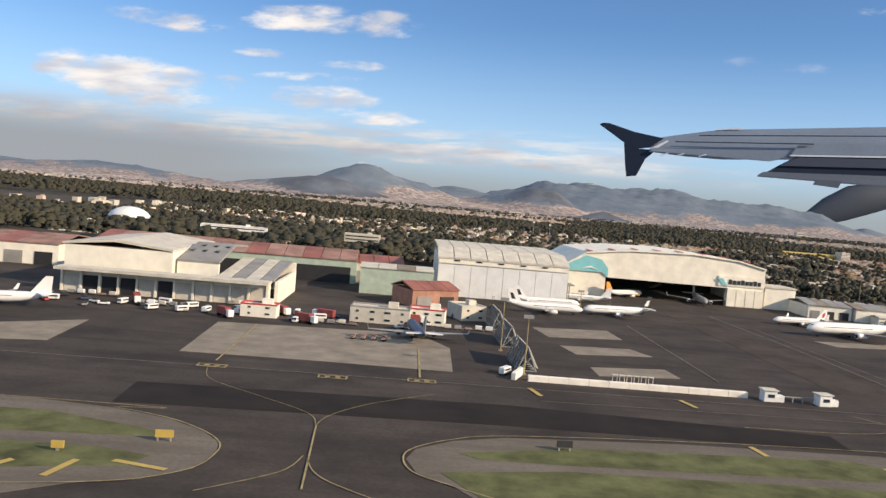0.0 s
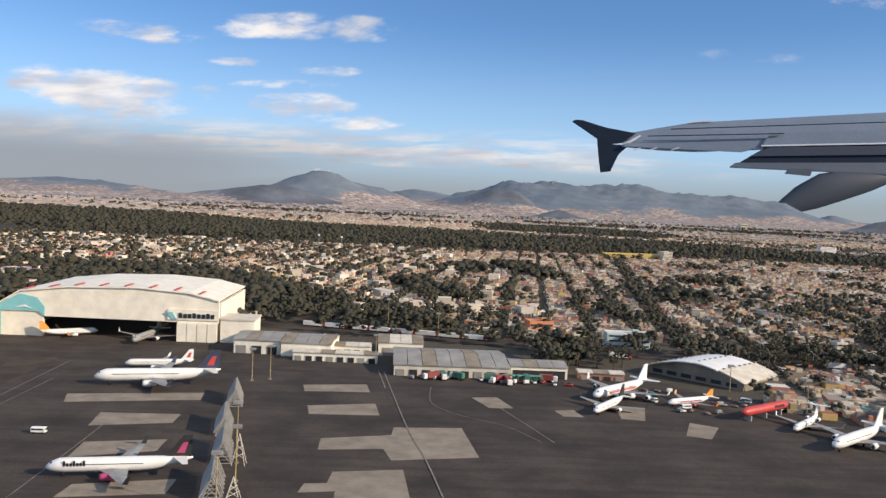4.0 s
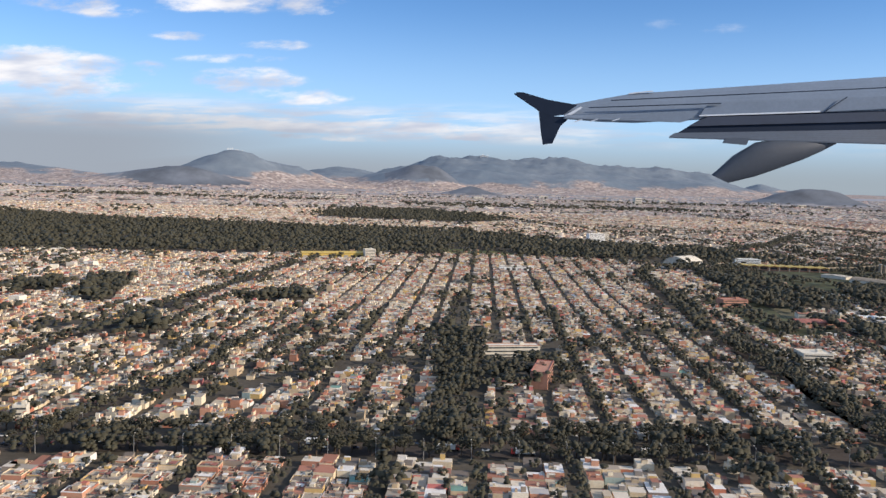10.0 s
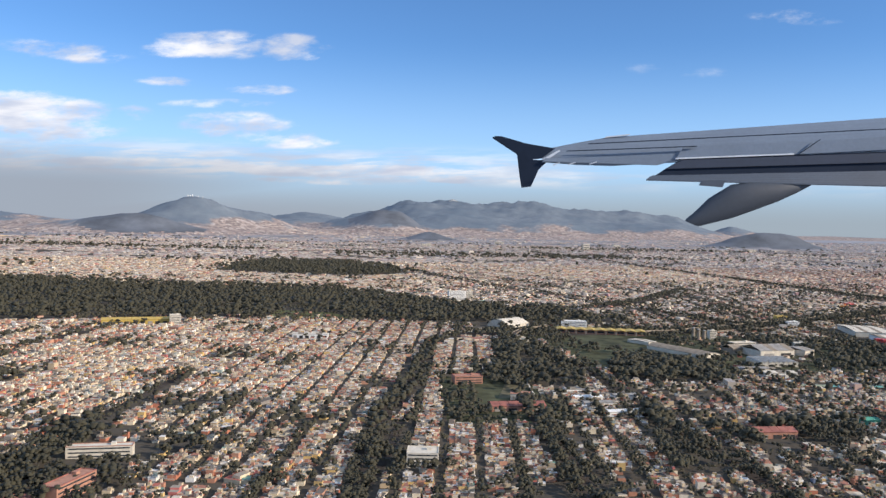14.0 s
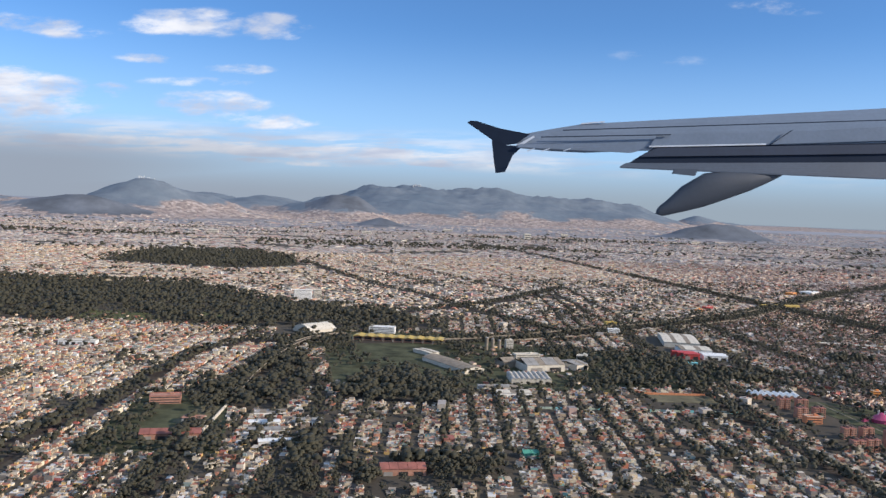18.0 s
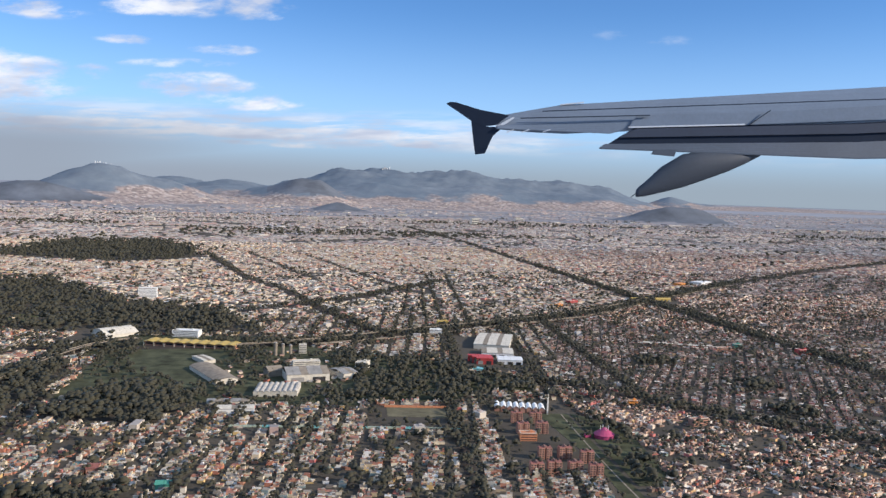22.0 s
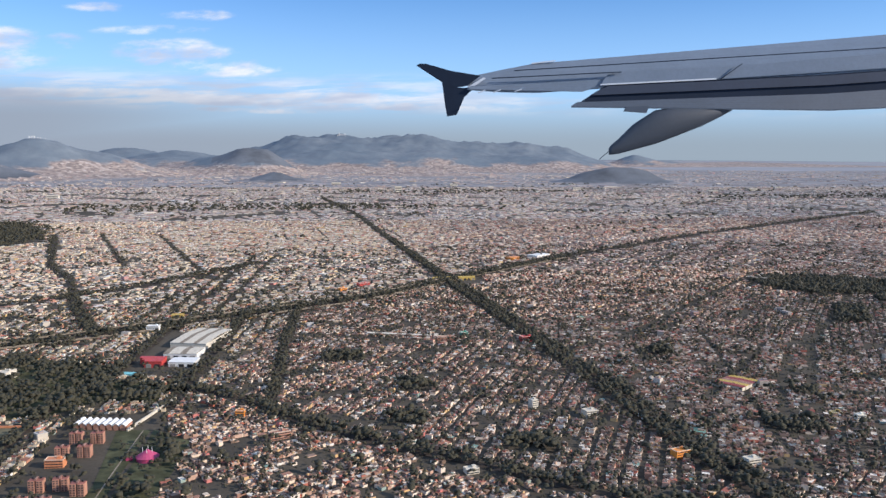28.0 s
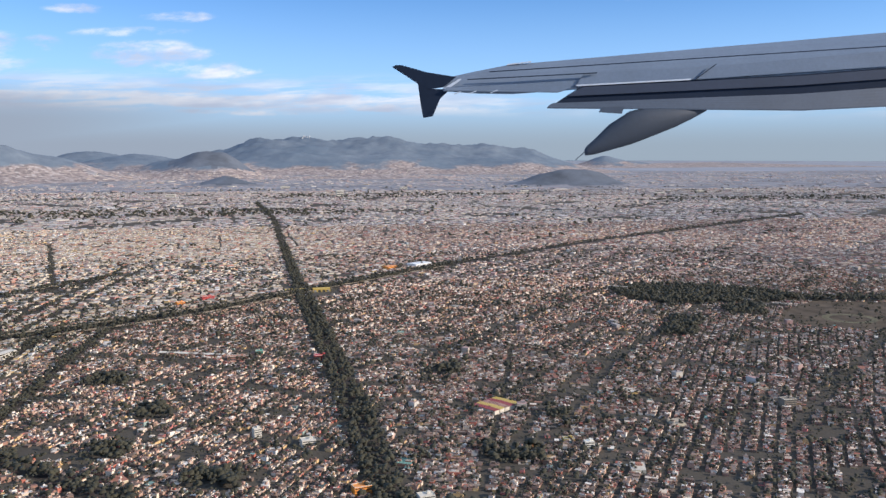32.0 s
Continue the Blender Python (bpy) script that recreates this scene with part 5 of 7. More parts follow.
# ---- hangars and sheds ----
def hangar_white():
    h = root("aircraft_hangar", 0, 0, 0, 0, "large white sheet-clad hangar with grey roof", "hangar")
    x0, x1, y0, y1 = 1.9, 9.0, 44.9, 53.5
    box("wall", "cream", h, (x0 + x1) / 2, y0 + .1, 0, x1 - x0, .2, 2.15, label="white sliding door front")
    box("wall", "cream", h, x0 + .1, (y0 + y1) / 2 + .1, 0, .2, y1 - y0 - .4, 2.15)
    box("wall", "cream", h, x1 - .1, (y0 + y1) / 2 + .1, 0, .2, y1 - y0 - .4, 2.15)
    box("wall", "cream", h, (x0 + x1) / 2, y1, 0, x1 - x0, .2, 2.15)
    for k in range(8):
        a = x0 + (x1 - x0) * (k + .5) / 8
        box("door_leaf", "white", h, a, y0 - .03, .02, (x1 - x0) / 8 - .02, .05, 1.75)
    box("lintel", "cream", h, (x0 + x1) / 2, y0 - .06, 1.8, x1 - x0, .1, .32)
    for k in range(8):
        a0, a1 = x0 - .06 + (x1 - x0 + .12) * k / 8, x0 - .06 + (x1 - x0 + .12) * (k + 1) / 8 - .05
        side_prism("roof_panel", "pale_concrete", h, [(y0 - .15, 2.16), (y0 + 1.5, 2.62), (y1, 2.66), (y1, 2.56), (y0 + 1.5, 2.5), (y0 - .15, 2.06)], a0, a1, axis="x")
    for k in range(3):
        box("canopy_post", "steel", h, 9.15 + .0, 45.0 + k * .5, 0, .05, .05, 1.1)
    box("canopy", "grey_roof", h, 9.2, 45.5, 1.1, .4, 1.3, .06)
    for k in range(5):
        box("vent", "dark", h, x0 + 1 + k * 1.2, y0 - .12, 1.95, .3, .04, .06)
    return h


def hangar_arched():
    h = root("aircraft_hangar", 0, 0, 0, 0, "long cream hangar with open dark front and turquoise corner", "hangar")
    x0, x1, y0, y1 = 10.3, 23.1, 52.2, 61.0
    crown = [(x0, 1.85), (x0 + 1.2, 2.62), (x0 + 4, 2.95), (x0 + 8, 3.05), (x0 + 11, 2.85), (x1, 2.45)]
    side_prism("front_wall", "cream", h, [(x0 + 2.6, 1.2), (x1 - 2.3, 1.15), (x1, 1.15)] + crown[::-1] + [(x0, 1.5), (x0 + 2.4, 1.5)], y0, y0 + .2, "cream fascia over the opening")
    side_prism("corner_panel", "turquoise", h, [(x0 - .03, .05), (x0 - .03, 1.84), (x0 + 1.2, 2.5), (x0 + 2.2, 2.3), (x0 + 2.65, 1.75), (x0 + 2.65, 1.2), (x0 + 2.3, 1.5), (x0 + .15, 1.5), (x0 + .15, .05)], y0 - .05, y0 - .01, "turquoise painted corner")
    side_prism("emblem", "white", h, [(x0 + .9, 1.68), (x0 + 1.5, 1.86), (x0 + 2.0, 1.62), (x0 + 1.5, 1.74)], y0 - .09, y0 - .055, "white swoosh emblem")
    box("front_wall", "cream", h, x0 + 1.3, y0 + .15, 0, 2.5, .2, 1.5)
    box("pier", "cream", h, 21.85, y0 + .1, 0, 2.3, .5, 1.16)
    for k in range(4):
        box("door_leaf", "cream", h, 20.95 + k * .6, y0 - .18, 0, .54, .05, 1.1)
    box("sign_board", "cream", h, 21.6, y0 - .06, 1.3, 3.0, .06, .62)
    side_prism("sign_emblem", "turquoise", h, [(20.0, 1.75), (20.35, 1.75), (20.65, 1.35), (20.35, 1.35)], y0 - .13, y0 - .095, "turquoise slanted emblem")
    for k in range(8):
        box("sign_bar", "dark", h, 20.85 + k * .27, y0 - .11, 1.42, .19, .04, .25 if k % 3 else .3)
    box("side_annex", "cream", h, 24.2, y0 + 1.2, 0, 2.0, 2.4, 1.35, label="low cream annex")
    box("annex_roof", "pale_concrete", h, 24.2, y0 + 1.2, 1.36, 2.1, 2.5, .1)
    box("side_wall", "cream", h, x0 + .1, (y0 + y1) / 2 + .2, 0, .2, y1 - y0 - .3, 1.8)
    box("side_wall", "cream", h, x1 - .1, (y0 + y1) / 2 + .3, 0, .2, y1 - y0 - .6, 2.3)
    # back wall coloured near-black in place of the shade inside
    box("back_wall", "dark", h, (x0 + x1) / 2, y1, 0, x1 - x0, .2, 2.2, label="near-black wall, interior shade painted in")
    n = 9
    for k in range(n):
        ya, yb = y0 - .1 + (y1 - y0) * k / n, y0 - .1 + (y1 - y0) * (k + 1) / n - .03
        top = [(a, b + .02) for a, b in crown]
        side_prism("roof_panel", "cream", h, top + [(a, b + .1) for a, b in crown[::-1]], ya, yb)
    for k in range(8):
        a = x0 + 1.4 + k * 1.45
        z = np.interp(a, [c[0] for c in crown], [c[1] for c in crown])
        side_prism("roof_stripe", "red", h, [(y0 + .0, z + .14), (y0 + 1.4, z + .14), (y0 + 1.4, z + .18), (y0 + .0, z + .18)], a, a + .16, axis="x")
    return h


def hall(name, x, y, turn, w, d, hgt, wall, roof, label, doors=0, ridge=0.25, bays=6, front_dark=0.0):
    """A shed: four walls, a pitched roof in bays, doors along the front (local -y)."""
    h = root(name, x, y, 0, turn, label, "shed")
    for sy in (-1, 1):
        box("wall", wall, h, 0, sy * (d / 2 - .04), 0, w, .08, hgt)
    for sx in (-1, 1):
        box("wall", wall, h, sx * (w / 2 - .04), 0, 0, .08, d - .17, hgt)
    other = {"grey_roof": "concrete", "pale_concrete": "concrete", "faded_red": "red_roof"}.get(roof, roof)
    for k in range(bays):
        a0, a1 = -w / 2 - .05 + (w + .1) * k / bays, -w / 2 - .05 + (w + .1) * (k + 1) / bays - .03
        side_prism("roof_panel", other if (k * 5 + int(x)) % 3 == 1 else roof, h, [(-d / 2 - .06, hgt + .005), (0, hgt + ridge), (d / 2 + .06, hgt + .005), (d / 2 + .06, hgt + .06), (0, hgt + ridge + .06), (-d / 2 - .06, hgt + .06)], a0, a1, axis="x")
    for k in range(doors):
        a = -w / 2 + w * (k + .5) / doors
        box("door", "dark" if k % 3 else "grey_roof", h, a, -d / 2 - .015, 0, w / doors * .6, .04, hgt * .62)
    # near-black sheet on the closed wall, painted shade of an open front
    if front_dark:
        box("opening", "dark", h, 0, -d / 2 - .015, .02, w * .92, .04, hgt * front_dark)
    return h


def arched_hall(name, x, y, turn, w, d, hgt, rise, roof, label, bays=6, wall="pale_concrete"):
    """A hall with a barrel roof along its local x."""
    h = root(name, x, y, 0, turn, label, "hall")
    for sy in (-1, 1):
        box("wall", wall, h, 0, sy * (d / 2 - .05), 0, w, .1, hgt)
    arc = [(-d / 2 + d * k / 8, hgt + rise * math.sin(math.pi * k / 8)) for k in range(9)]
    for sx in (-1, 1):
        side_prism("gable", wall, h, [(-d / 2 + .1, 0), (d / 2 - .1, 0)] + arc[::-1], sx * w / 2 - .05, sx * w / 2 + .05, axis="x")
    for k in range(bays):
        a0, a1 = -w / 2 - .1 + (w + .2) * k / bays, -w / 2 - .1 + (w + .2) * (k + 1) / bays - .04
        side_prism("roof_panel", roof, h, [(a, b + .01) for a, b in arc] + [(a, b + .08) for a, b in arc[::-1]], a0, a1, axis="x")
    return h


hangar_white()
hangar_arched()
# maintenance hall with its long white front
mh = root("maintenance_hall", 0, 0, 0, 0, "wide pale maintenance hall with a long glazed shop front", "hall")
box("front_wall", "cream", mh, -9.9, 35.6, 0, 8.7, .3, .95)
box("canopy", "pale_concrete", mh, -9.9, 35.2, .96, 8.8, 1.0, .12)
for k in range(11):
    box("bay_door", "dark" if k in (1, 2, 3, 5) else "pale_concrete", mh, -13.8 + k * .78, 35.42, 0, .62, .05, .72)
for k in range(12):
    box("pillar", "cream", mh, -14.2 + k * .78, 35.38, 0, .1, .1, .95)
box("upper_hall", "cream", mh, -12.2, 40.0, 0, 4.6, 7.5, 1.9)
side_prism("upper_roof", "pale_concrete", mh, [(-14.6, 1.91), (-12.4, 2.15), (-9.9, 1.91), (-9.9, 2.0), (-12.4, 2.26), (-14.6, 2.0)], 36.2, 43.8)
side_prism("gable_roof", "grey_roof", mh, [(36.6, 1.5), (40, 2.1), (43, 1.9), (43, 2.0), (40, 2.2), (36.6, 1.6)], -9.8, -8.0, "dark grey roof with skylights", axis="x")
box("gable_wall", "cream", mh, -8.9, 36.7, 0, 1.8, .2, 1.5)
for k in range(6):
    box("skylight", "glass", mh, -9.6 + k * .28, 38.4 + (k % 2), 1.86 + (k % 2) * .17, .16, .5, .1)
for k in range(4):
    side_prism("shop_roof", "grey_roof" if k % 2 else "pale_concrete", mh, [(36.0, .98), (41.5, 1.42), (41.5, 1.5), (36.0, 1.06)], -7.9 + k * .62, -7.9 + k * .62 + .56, axis="x")
box("shop_wall", "cream", mh, -6.6, 41.6, 0, 2.6, .2, 1.4)
box("side_wall", "cream", mh, -5.35, 38.8, 0, .15, 5.6, 1.0)
hall("freight_hall", -6.8, 49.2, 2, 8.2, 4.6, 1.3, "green_wall", "faded_red", "pale green freight hall under a red sheet roof", 0, .45, 8, .7)
hall("freight_hall", -14.5, 52.5, 0, 7.5, 5, 1.2, "pale_concrete", "faded_red", "pale shed under a faded red sheet roof", 3, .4, 7)
hall("freight_hall", -22, 47, 4, 7.5, 6, 1.1, "cream", "faded_red", "cream shed under a faded red sheet roof", 5, .35, 7)
hall("store_shed", -0.3, 44.6, 1, 3.8, 3.0, 1.35, "green_wall", "pale_concrete", "pale green store with a flat pale roof", 0, .1, 4)
hall("store_shed", -1.8, 49.4, 5, 3.4, 3.6, 1.2, "pale_concrete", "red_roof", "store under a red sheet roof", 2, .35, 4)
hall("store_shed", 1.2, 40.6, 30, 2.6, 2.0, .8, "brick", "red_roof", "brick store under a rusty red roof", 2, .3, 4)


def office(x, y, turn, w, d, storeys, wall, label, roof="pale_concrete", step=0.3, name="office_building"):
    """A flat-roofed block with rows of windows on the long faces and a parapet."""
    h = root(name, x, y, 0, turn, label, "building")
    hg = storeys * step
    box("wall", wall, h, 0, 0, 0, w, d, hg, bevel=0.01)
    bm = bmesh.new()
    for sx, sy, a, b in ((0, -1, w, .05), (0, 1, w, .05), (-1, 0, .05, d - .11), (1, 0, .05, d - .11)):
        add_box(bm, sx * (w / 2 - .025), sy * (d / 2 - .025), hg, a, b, .06)
    part("parapet", bm, roof, h)
    for s in range(storeys):
        if y < 50:
            n = max(2, int(w / .5))
            for k in range(n):
                box("window", "glass", h, -w / 2 + w * (k + .5) / n, -d / 2 - .004, s * step + .12, .10 + .07 * ((k * 7 + s * 3) % 3), .02, step * .28)
        else:
            box("window_band", "glass", h, 0, -d / 2 - .004, s * step + .11, w * .92, .02, step * .34)
    box("stair_hut", wall, h, w * .2, d * .1, hg, min(.4, w * .3), min(.4, d * .4), .22)
    return h


office(-0.7, 33.6, -3, 2.4, 1.2, 2, "pale_concrete", "beige ramp office with small windows beside the stands", "grey_roof")
office(1.2, 34.2, -6, 1.5, 1.1, 2, "cream", "white two-storey ramp office with red trim", "red")
office(3.0, 36.6, 20, 1.2, 1.6, 2, "pale_concrete", "pale equipment building beside the blast fence")
office(-5.4, 32.6, 0, 1.4, .8, 2, "cream", "white ramp cabins with red trim", "red", .24)
office(-4.0, 76, 0, 3.2, 1.6, 5, "pale_concrete", "grey five-storey block among trees")
office(-44, 84, 4, 5.0, 2.2, 4, "white", "long white four-storey block among dark trees")
office(18, 74, -4, 2.2, 1.6, 4, "pale_concrete", "pale four-storey block among dark trees")
office(-16, 78, 8, 6.0, 2.2, 4, "white", "long white building among trees")
office(-28, 72, 4, 4.0, 2.5, 3, "white", "white three-storey block among dark trees")
office(-2, 85, 0, 4.2, 2.0, 3, "white", "white hall with a red roof among trees", "red_roof")
office(8, 78, 0, 2.4, 1.4, 3, "white", "small white three-storey block among trees")
dome = root("domed_hall", -27, 82, 0, 0, "low white domed hall among trees", "hall")
bm = bmesh.new()
bmesh.ops.create_uvsphere(bm, u_segments=20, v_segments=10, radius=2.0, matrix=Matrix.Diagonal((1, 1, .6, 1)))
bmesh.ops.delete(bm, geom=[v for v in bm.verts if v.co.z < -.3], context="VERTS")
part("dome", bm, "white", dome, "", True).location.z = .9
part("drum", rod_bm(bmesh.new(), (0, 0, 0), (0, 0, .9), 1.95, seg=20), "cream", dome)
# sheds along the far edge of the apron
hall("long_shed", 26.0, 50.6, -4, 2.6, 3.2, .75, "cream", "grey_roof", "cream shed with a grey pitched roof", 3, .2, 4)
hall("long_shed", 28.8, 50.2, -4, 2.8, 3.4, .75, "cream", "grey_roof", "cream shed with a grey pitched roof", 0, .2, 4)
hall("long_shed", 30.4, 47.9, -2, 4.6, .9, .45, "cream", "pale_concrete", "low cream row of stores", 8, .08, 6)
hall("long_shed", 36.6, 46.9, 0, 6.0, 5.0, .56, "pale_concrete", "grey_roof", "wide low workshop under a grey sheet roof", 9, .26, 8)
hall("long_shed", 34.0, 51.4, 0, 2.6, 3.0, .75, "cream", "pale_concrete", "pale shed behind the workshop", 2, .2, 4)
hall("long_shed", 41.2, 45.8, 0, 3.0, 2.0, .6, "cream", "grey_roof", "small shed, its open front a panel painted shade-dark", 0, .15, 4, .7)
hall("long_shed", 31.2, 50.3, 0, 2.2, 1.2, .5, "cream", "pale_concrete", "low cream stores beside the car park", 4, .1, 3)
hall("long_shed", 44.6, 45.4, -4, 2.4, .9, .35, "brick", "pale_concrete", "low brick store at the apron edge", 4, .05, 3)
bh = root("barrel_hangar", 51.3, 46.9, 0, 40, "broad white barrel-roofed hangar with stepped roof strips", "hangar")
SPAN, LONG = 5.8, 3.9
rib = [(-SPAN / 2 + SPAN * k / 16, .38 + .62 * math.sin(math.pi * k / 16)) for k in range(17)]
for sx in (-1, 1):
    side_prism("gable", "concrete", bh, [(-SPAN / 2 + .05, 0), (SPAN / 2 - .05, 0)] + rib[::-1], sx * LONG / 2 - .05, sx * LONG / 2 + .05, axis="x")
for sy in (-1, 1):
    box("side_wall", "concrete", bh, 0, sy * (SPAN / 2 - .04), 0, LONG - .12, .08, .38)
for k in range(4):
    strip = rib[k * 4:k * 4 + 5]
    side_prism("roof_strip", ("pale_concrete", "white", "white", "pale_concrete")[k], bh, [(p, z + .01) for p, z in strip] + [(p, z + .07) for p, z in strip[::-1]], -LONG / 2 - .15 - .12 * k, LONG / 2 + .1 - .16 * k, axis="x")
    for j in range(7):
        p, z = strip[4]
        box("roof_vent", "steel", bh, -LONG / 2 + .4 + j * .58, p - .06, z + .06, .16, .1, .06)
for k in range(6):
    box("gable_window", "glass", bh, -LONG / 2 - .06, -2.2 + k * .88, .12, .02, .6, .2)
office(49.1, 56.2, -2, 2.9, 1.2, 3, "pale_turquoise", "pale turquoise glazed building with a white roof", "white", .32)
office(44.1, 61.4, 8, 1.8, 1.3, 2, "terracotta", "orange-red painted house block beyond the trees", "terracotta", .42)


# ---- blast fences, barriers, masts ----
def blast_fence(x, y, turn, panel, label):
    f = root("blast_fence", x, y, 0, turn, label, "blast fence", "blast fences")
    w, hgt, deep = 2.2, .78, .68
    for k in range(6):
        a = -w / 2 + w * (k + .5) / 6
        side_prism("panel", panel, f, [(-deep / 2, .12), (0.0, hgt), (.04, hgt), (-deep / 2 + .05, .12)], a - w / 12 + .01, a + w / 12 - .01)
    for k in range(7):
        a = -w / 2 + w * k / 6
        bm0 = bmesh.new()
        rod_bm(bm0, (deep / 2, a, 0), (.03, a, hgt), .022)
        rod_bm(bm0, (-deep / 2 + .06, a, 0), (.03, a, hgt), .022)
        rod_bm(bm0, (deep / 2, a, .02), (-deep / 2 + .06, a, .02), .018)
        rod_bm(bm0, (deep / 2, a, 0), (-deep * .16, a, hgt * .6), .015)
        rod_bm(bm0, (-deep / 2 + .1, a, .05), (deep * .2, a, hgt * .55), .015)
        part("truss", bm0, "steel", f)
    return f


for y in (26.7, 30.9, 35.0):
    blast_fence(4.15, y, 182, "pale_concrete", "sloping pale blast fence panels on steel trusses")
for x, y in ((28.15, 26.9), (27.75, 30.4), (27.15, 33.6), (26.75, 38.0)):
    blast_fence(x, y, 9, "steel", "sloping grey steel blast fence panels on trusses")


def barrier(x0, x1, y, label):
    b = root("perimeter_barrier", 0, 0, 0, 0, label, "barrier")
    n = int((x1 - x0) / .6)
    for k in range(n):
        a = x0 + (x1 - x0) * (k + .5) / n
        box("block", "white_block", b, a, y, 0, (x1 - x0) / n - .004, .15, .19, bevel=.012)
    return b


barrier(4.0, 10.6, 24.15, "long white concrete barrier along the apron")
barrier(20.7, 44.0, 24.3, "long white concrete barrier along the apron")
box("block", "white_block", root("end_barrier", 3.75, 24.6, 0, 70, "short white barrier return", "barrier"), 0, 0, 0, 1.1, .15, .24, bevel=.02)


def mast(x, y, hgt, label="tall floodlight mast with lamp head", mat="line"):
    m = root("floodlight_mast", x, y, 0, 0, label, "light mast", "floodlight masts")
    rod("pole", mat, m, (0, 0, 0), (0, 0, hgt), .028, .018)
    box("lamp_head", "steel", m, 0, 0, hgt, .3, .12, .1)
    box("base", "concrete", m, 0, 0, 0, .14, .14, .06)
    return m


for x, y, hgt in ((4.0, 25.0, 1.75), (3.7, 28.9, 1.8), (28.6, 25.2, 1.6), (28.4, 29.4, 2.0), (28.7, 27.6, 1.7), (50.1, 41.6, 1.6), (52.5, 38.6, 1.6), (26.8, 42, 1.5), (27.6, 42.4, 1.6), (32.6, 47.6, 1.5), (36.5, 56.3, 1.7), (33.2, 59, 2.2), (9.6, 43.9, .9)):
    mast(x, y, hgt)
for x, y, tip in ((28.95, 25.9, .75), (28.5, 29.3, 1.05)):
    m = root("lattice_mast", x, y, 0, 0, "pale steel lattice mast behind the fence", "mast", "lattice masts")
    for dx_, dy_ in ((-.22, -.18), (.22, -.18), (.22, .18), (-.22, .18)):
        rod("leg", "pale_concrete", m, (dx_, dy_, 0), (0, 0, tip), .012)
    for z in (tip * .25, tip * .5, tip * .75):
        s = 1 - z / tip
        rod("brace", "pale_concrete", m, (-.22 * s, -.18 * s, z), (.22 * s, .18 * s, z + .1), .012)
        rod("brace", "pale_concrete", m, (.22 * s, -.18 * s, z), (-.22 * s, .18 * s, z + .1), .012)


# ---- aeroplanes ----
def airliner(x, y, tail_x, tail_y, length=None, body="white", tail="white", engine="white", fin=1.0, engines=2, label="white parked airliner", belly=None, writing=0, top_tail=False, wings=True, mark=None, name="airliner"):
    """Nose at x, y; tail towards tail_x, tail_y. Built with the nose at local 0 and the tail at local +x."""
    turn = math.degrees(math.atan2(tail_y - y, tail_x - x))
    L = length or math.hypot(tail_x - x, tail_y - y)
    a = root(name, x, y, 0, turn, label, "airplane", "parked airliners")
    r = L * .052
    zc = r + L * .035
    prof = [(0, .12, -.25), (.012, .38, -.2), (.04, .72, -.1), (.09, .96, 0), (.14, 1, 0), (.62, 1, 0), (.74, .9, .1), (.86, .6, .36), (.95, .32, .6), (1.0, .12, .74)]
    part("fuselage", tube_bm(bmesh.new(), [((L * s, 0, zc + r * o), r * k, r * k) for s, k, o in prof], 14), body, a, "", True)
    for k in range(2):
        z = zc + r * (.22 if k == 0 else .22)
        side = -1 if k == 0 else 1
        box("window_band", "glass", a, L * .40, side * r * .985, z, L * .52, r * .05, r * .09)
    box("cockpit_glass", "glass", a, L * .042, 0, zc + r * .36, L * .014, r * 1.0, r * .2)
    if wings:
        for side in (-1, 1):
            bm = bmesh.new()
            pts = [((.36, .8), (.56, .8)), ((.46, 4.2), (.575, 4.2)), ((.565, 9.2), (.615, 9.2))]
            rows = []
            for k, ((s0, w0), (s1, w1)) in enumerate(pts):
                th = r * (.22, .13, .05)[k]
                zz = zc - r * .55 + (w0 - .8) * r * .075
                rows.append([bm.verts.new(p) for p in ((L * s0, side * r * w0, zz), (L * (s0 * .55 + s1 * .45), side * r * w0, zz + th), (L * s1, side * r * w1, zz), (L * (s0 * .55 + s1 * .45), side * r * w0, zz - th * .6))])
            for p, q in zip(rows, rows[1:]):
                for k in range(4):
                    bm.faces.new((p[k], p[(k + 1) % 4], q[(k + 1) % 4], q[k]))
            bm.faces.new(rows[0])
            bm.faces.new(rows[-1][::-1])
            part("wing", bm, "steel" if body != "red" else "concrete", a)
            zt = zc - r * .55 + 8.4 * r * .075
            bm = bmesh.new()
            for q in ((L * .575, 9.1, zt), (L * .615, 9.1, zt), (L * .635, 9.45, zt + r * 1.1), (L * .612, 9.45, zt + r * 1.1)):
                bm.verts.new((q[0], side * r * q[1], q[2]))
            bm.verts.ensure_lookup_table()
            f = bm.faces.new(bm.verts[:])
            ex = bmesh.ops.extrude_face_region(bm, geom=[f])
            bmesh.ops.translate(bm, vec=(0, side * .02, 0), verts=[e for e in ex["geom"] if isinstance(e, bmesh.types.BMVert)])
            part("winglet", bm, tail, a)
        for k in range(engines):
            side = -1 if k % 2 else 1
            o = 3.3 if k < 2 else 6.0
            s = .385 if k < 2 else .47
            if top_tail:
                o, s = 1.55, .74
            ze = zc - r * .75 if not top_tail else zc + r * .35
            e = part("engine", tube_bm(bmesh.new(), [((L * s, side * r * o, ze), r * .42, r * .42), ((L * (s + .02), side * r * o, ze), r * .52, r * .52), ((L * (s + .07), side * r * o, ze), r * .5, r * .5), ((L * (s + .115), side * r * o, ze), r * .3, r * .3)], 12), engine, a, "", True)
            part("intake", rod_bm(bmesh.new(), (L * s - .006, side * r * o, ze), (L * s + .004, side * r * o, ze), r * .34, seg=12), "dark", e)
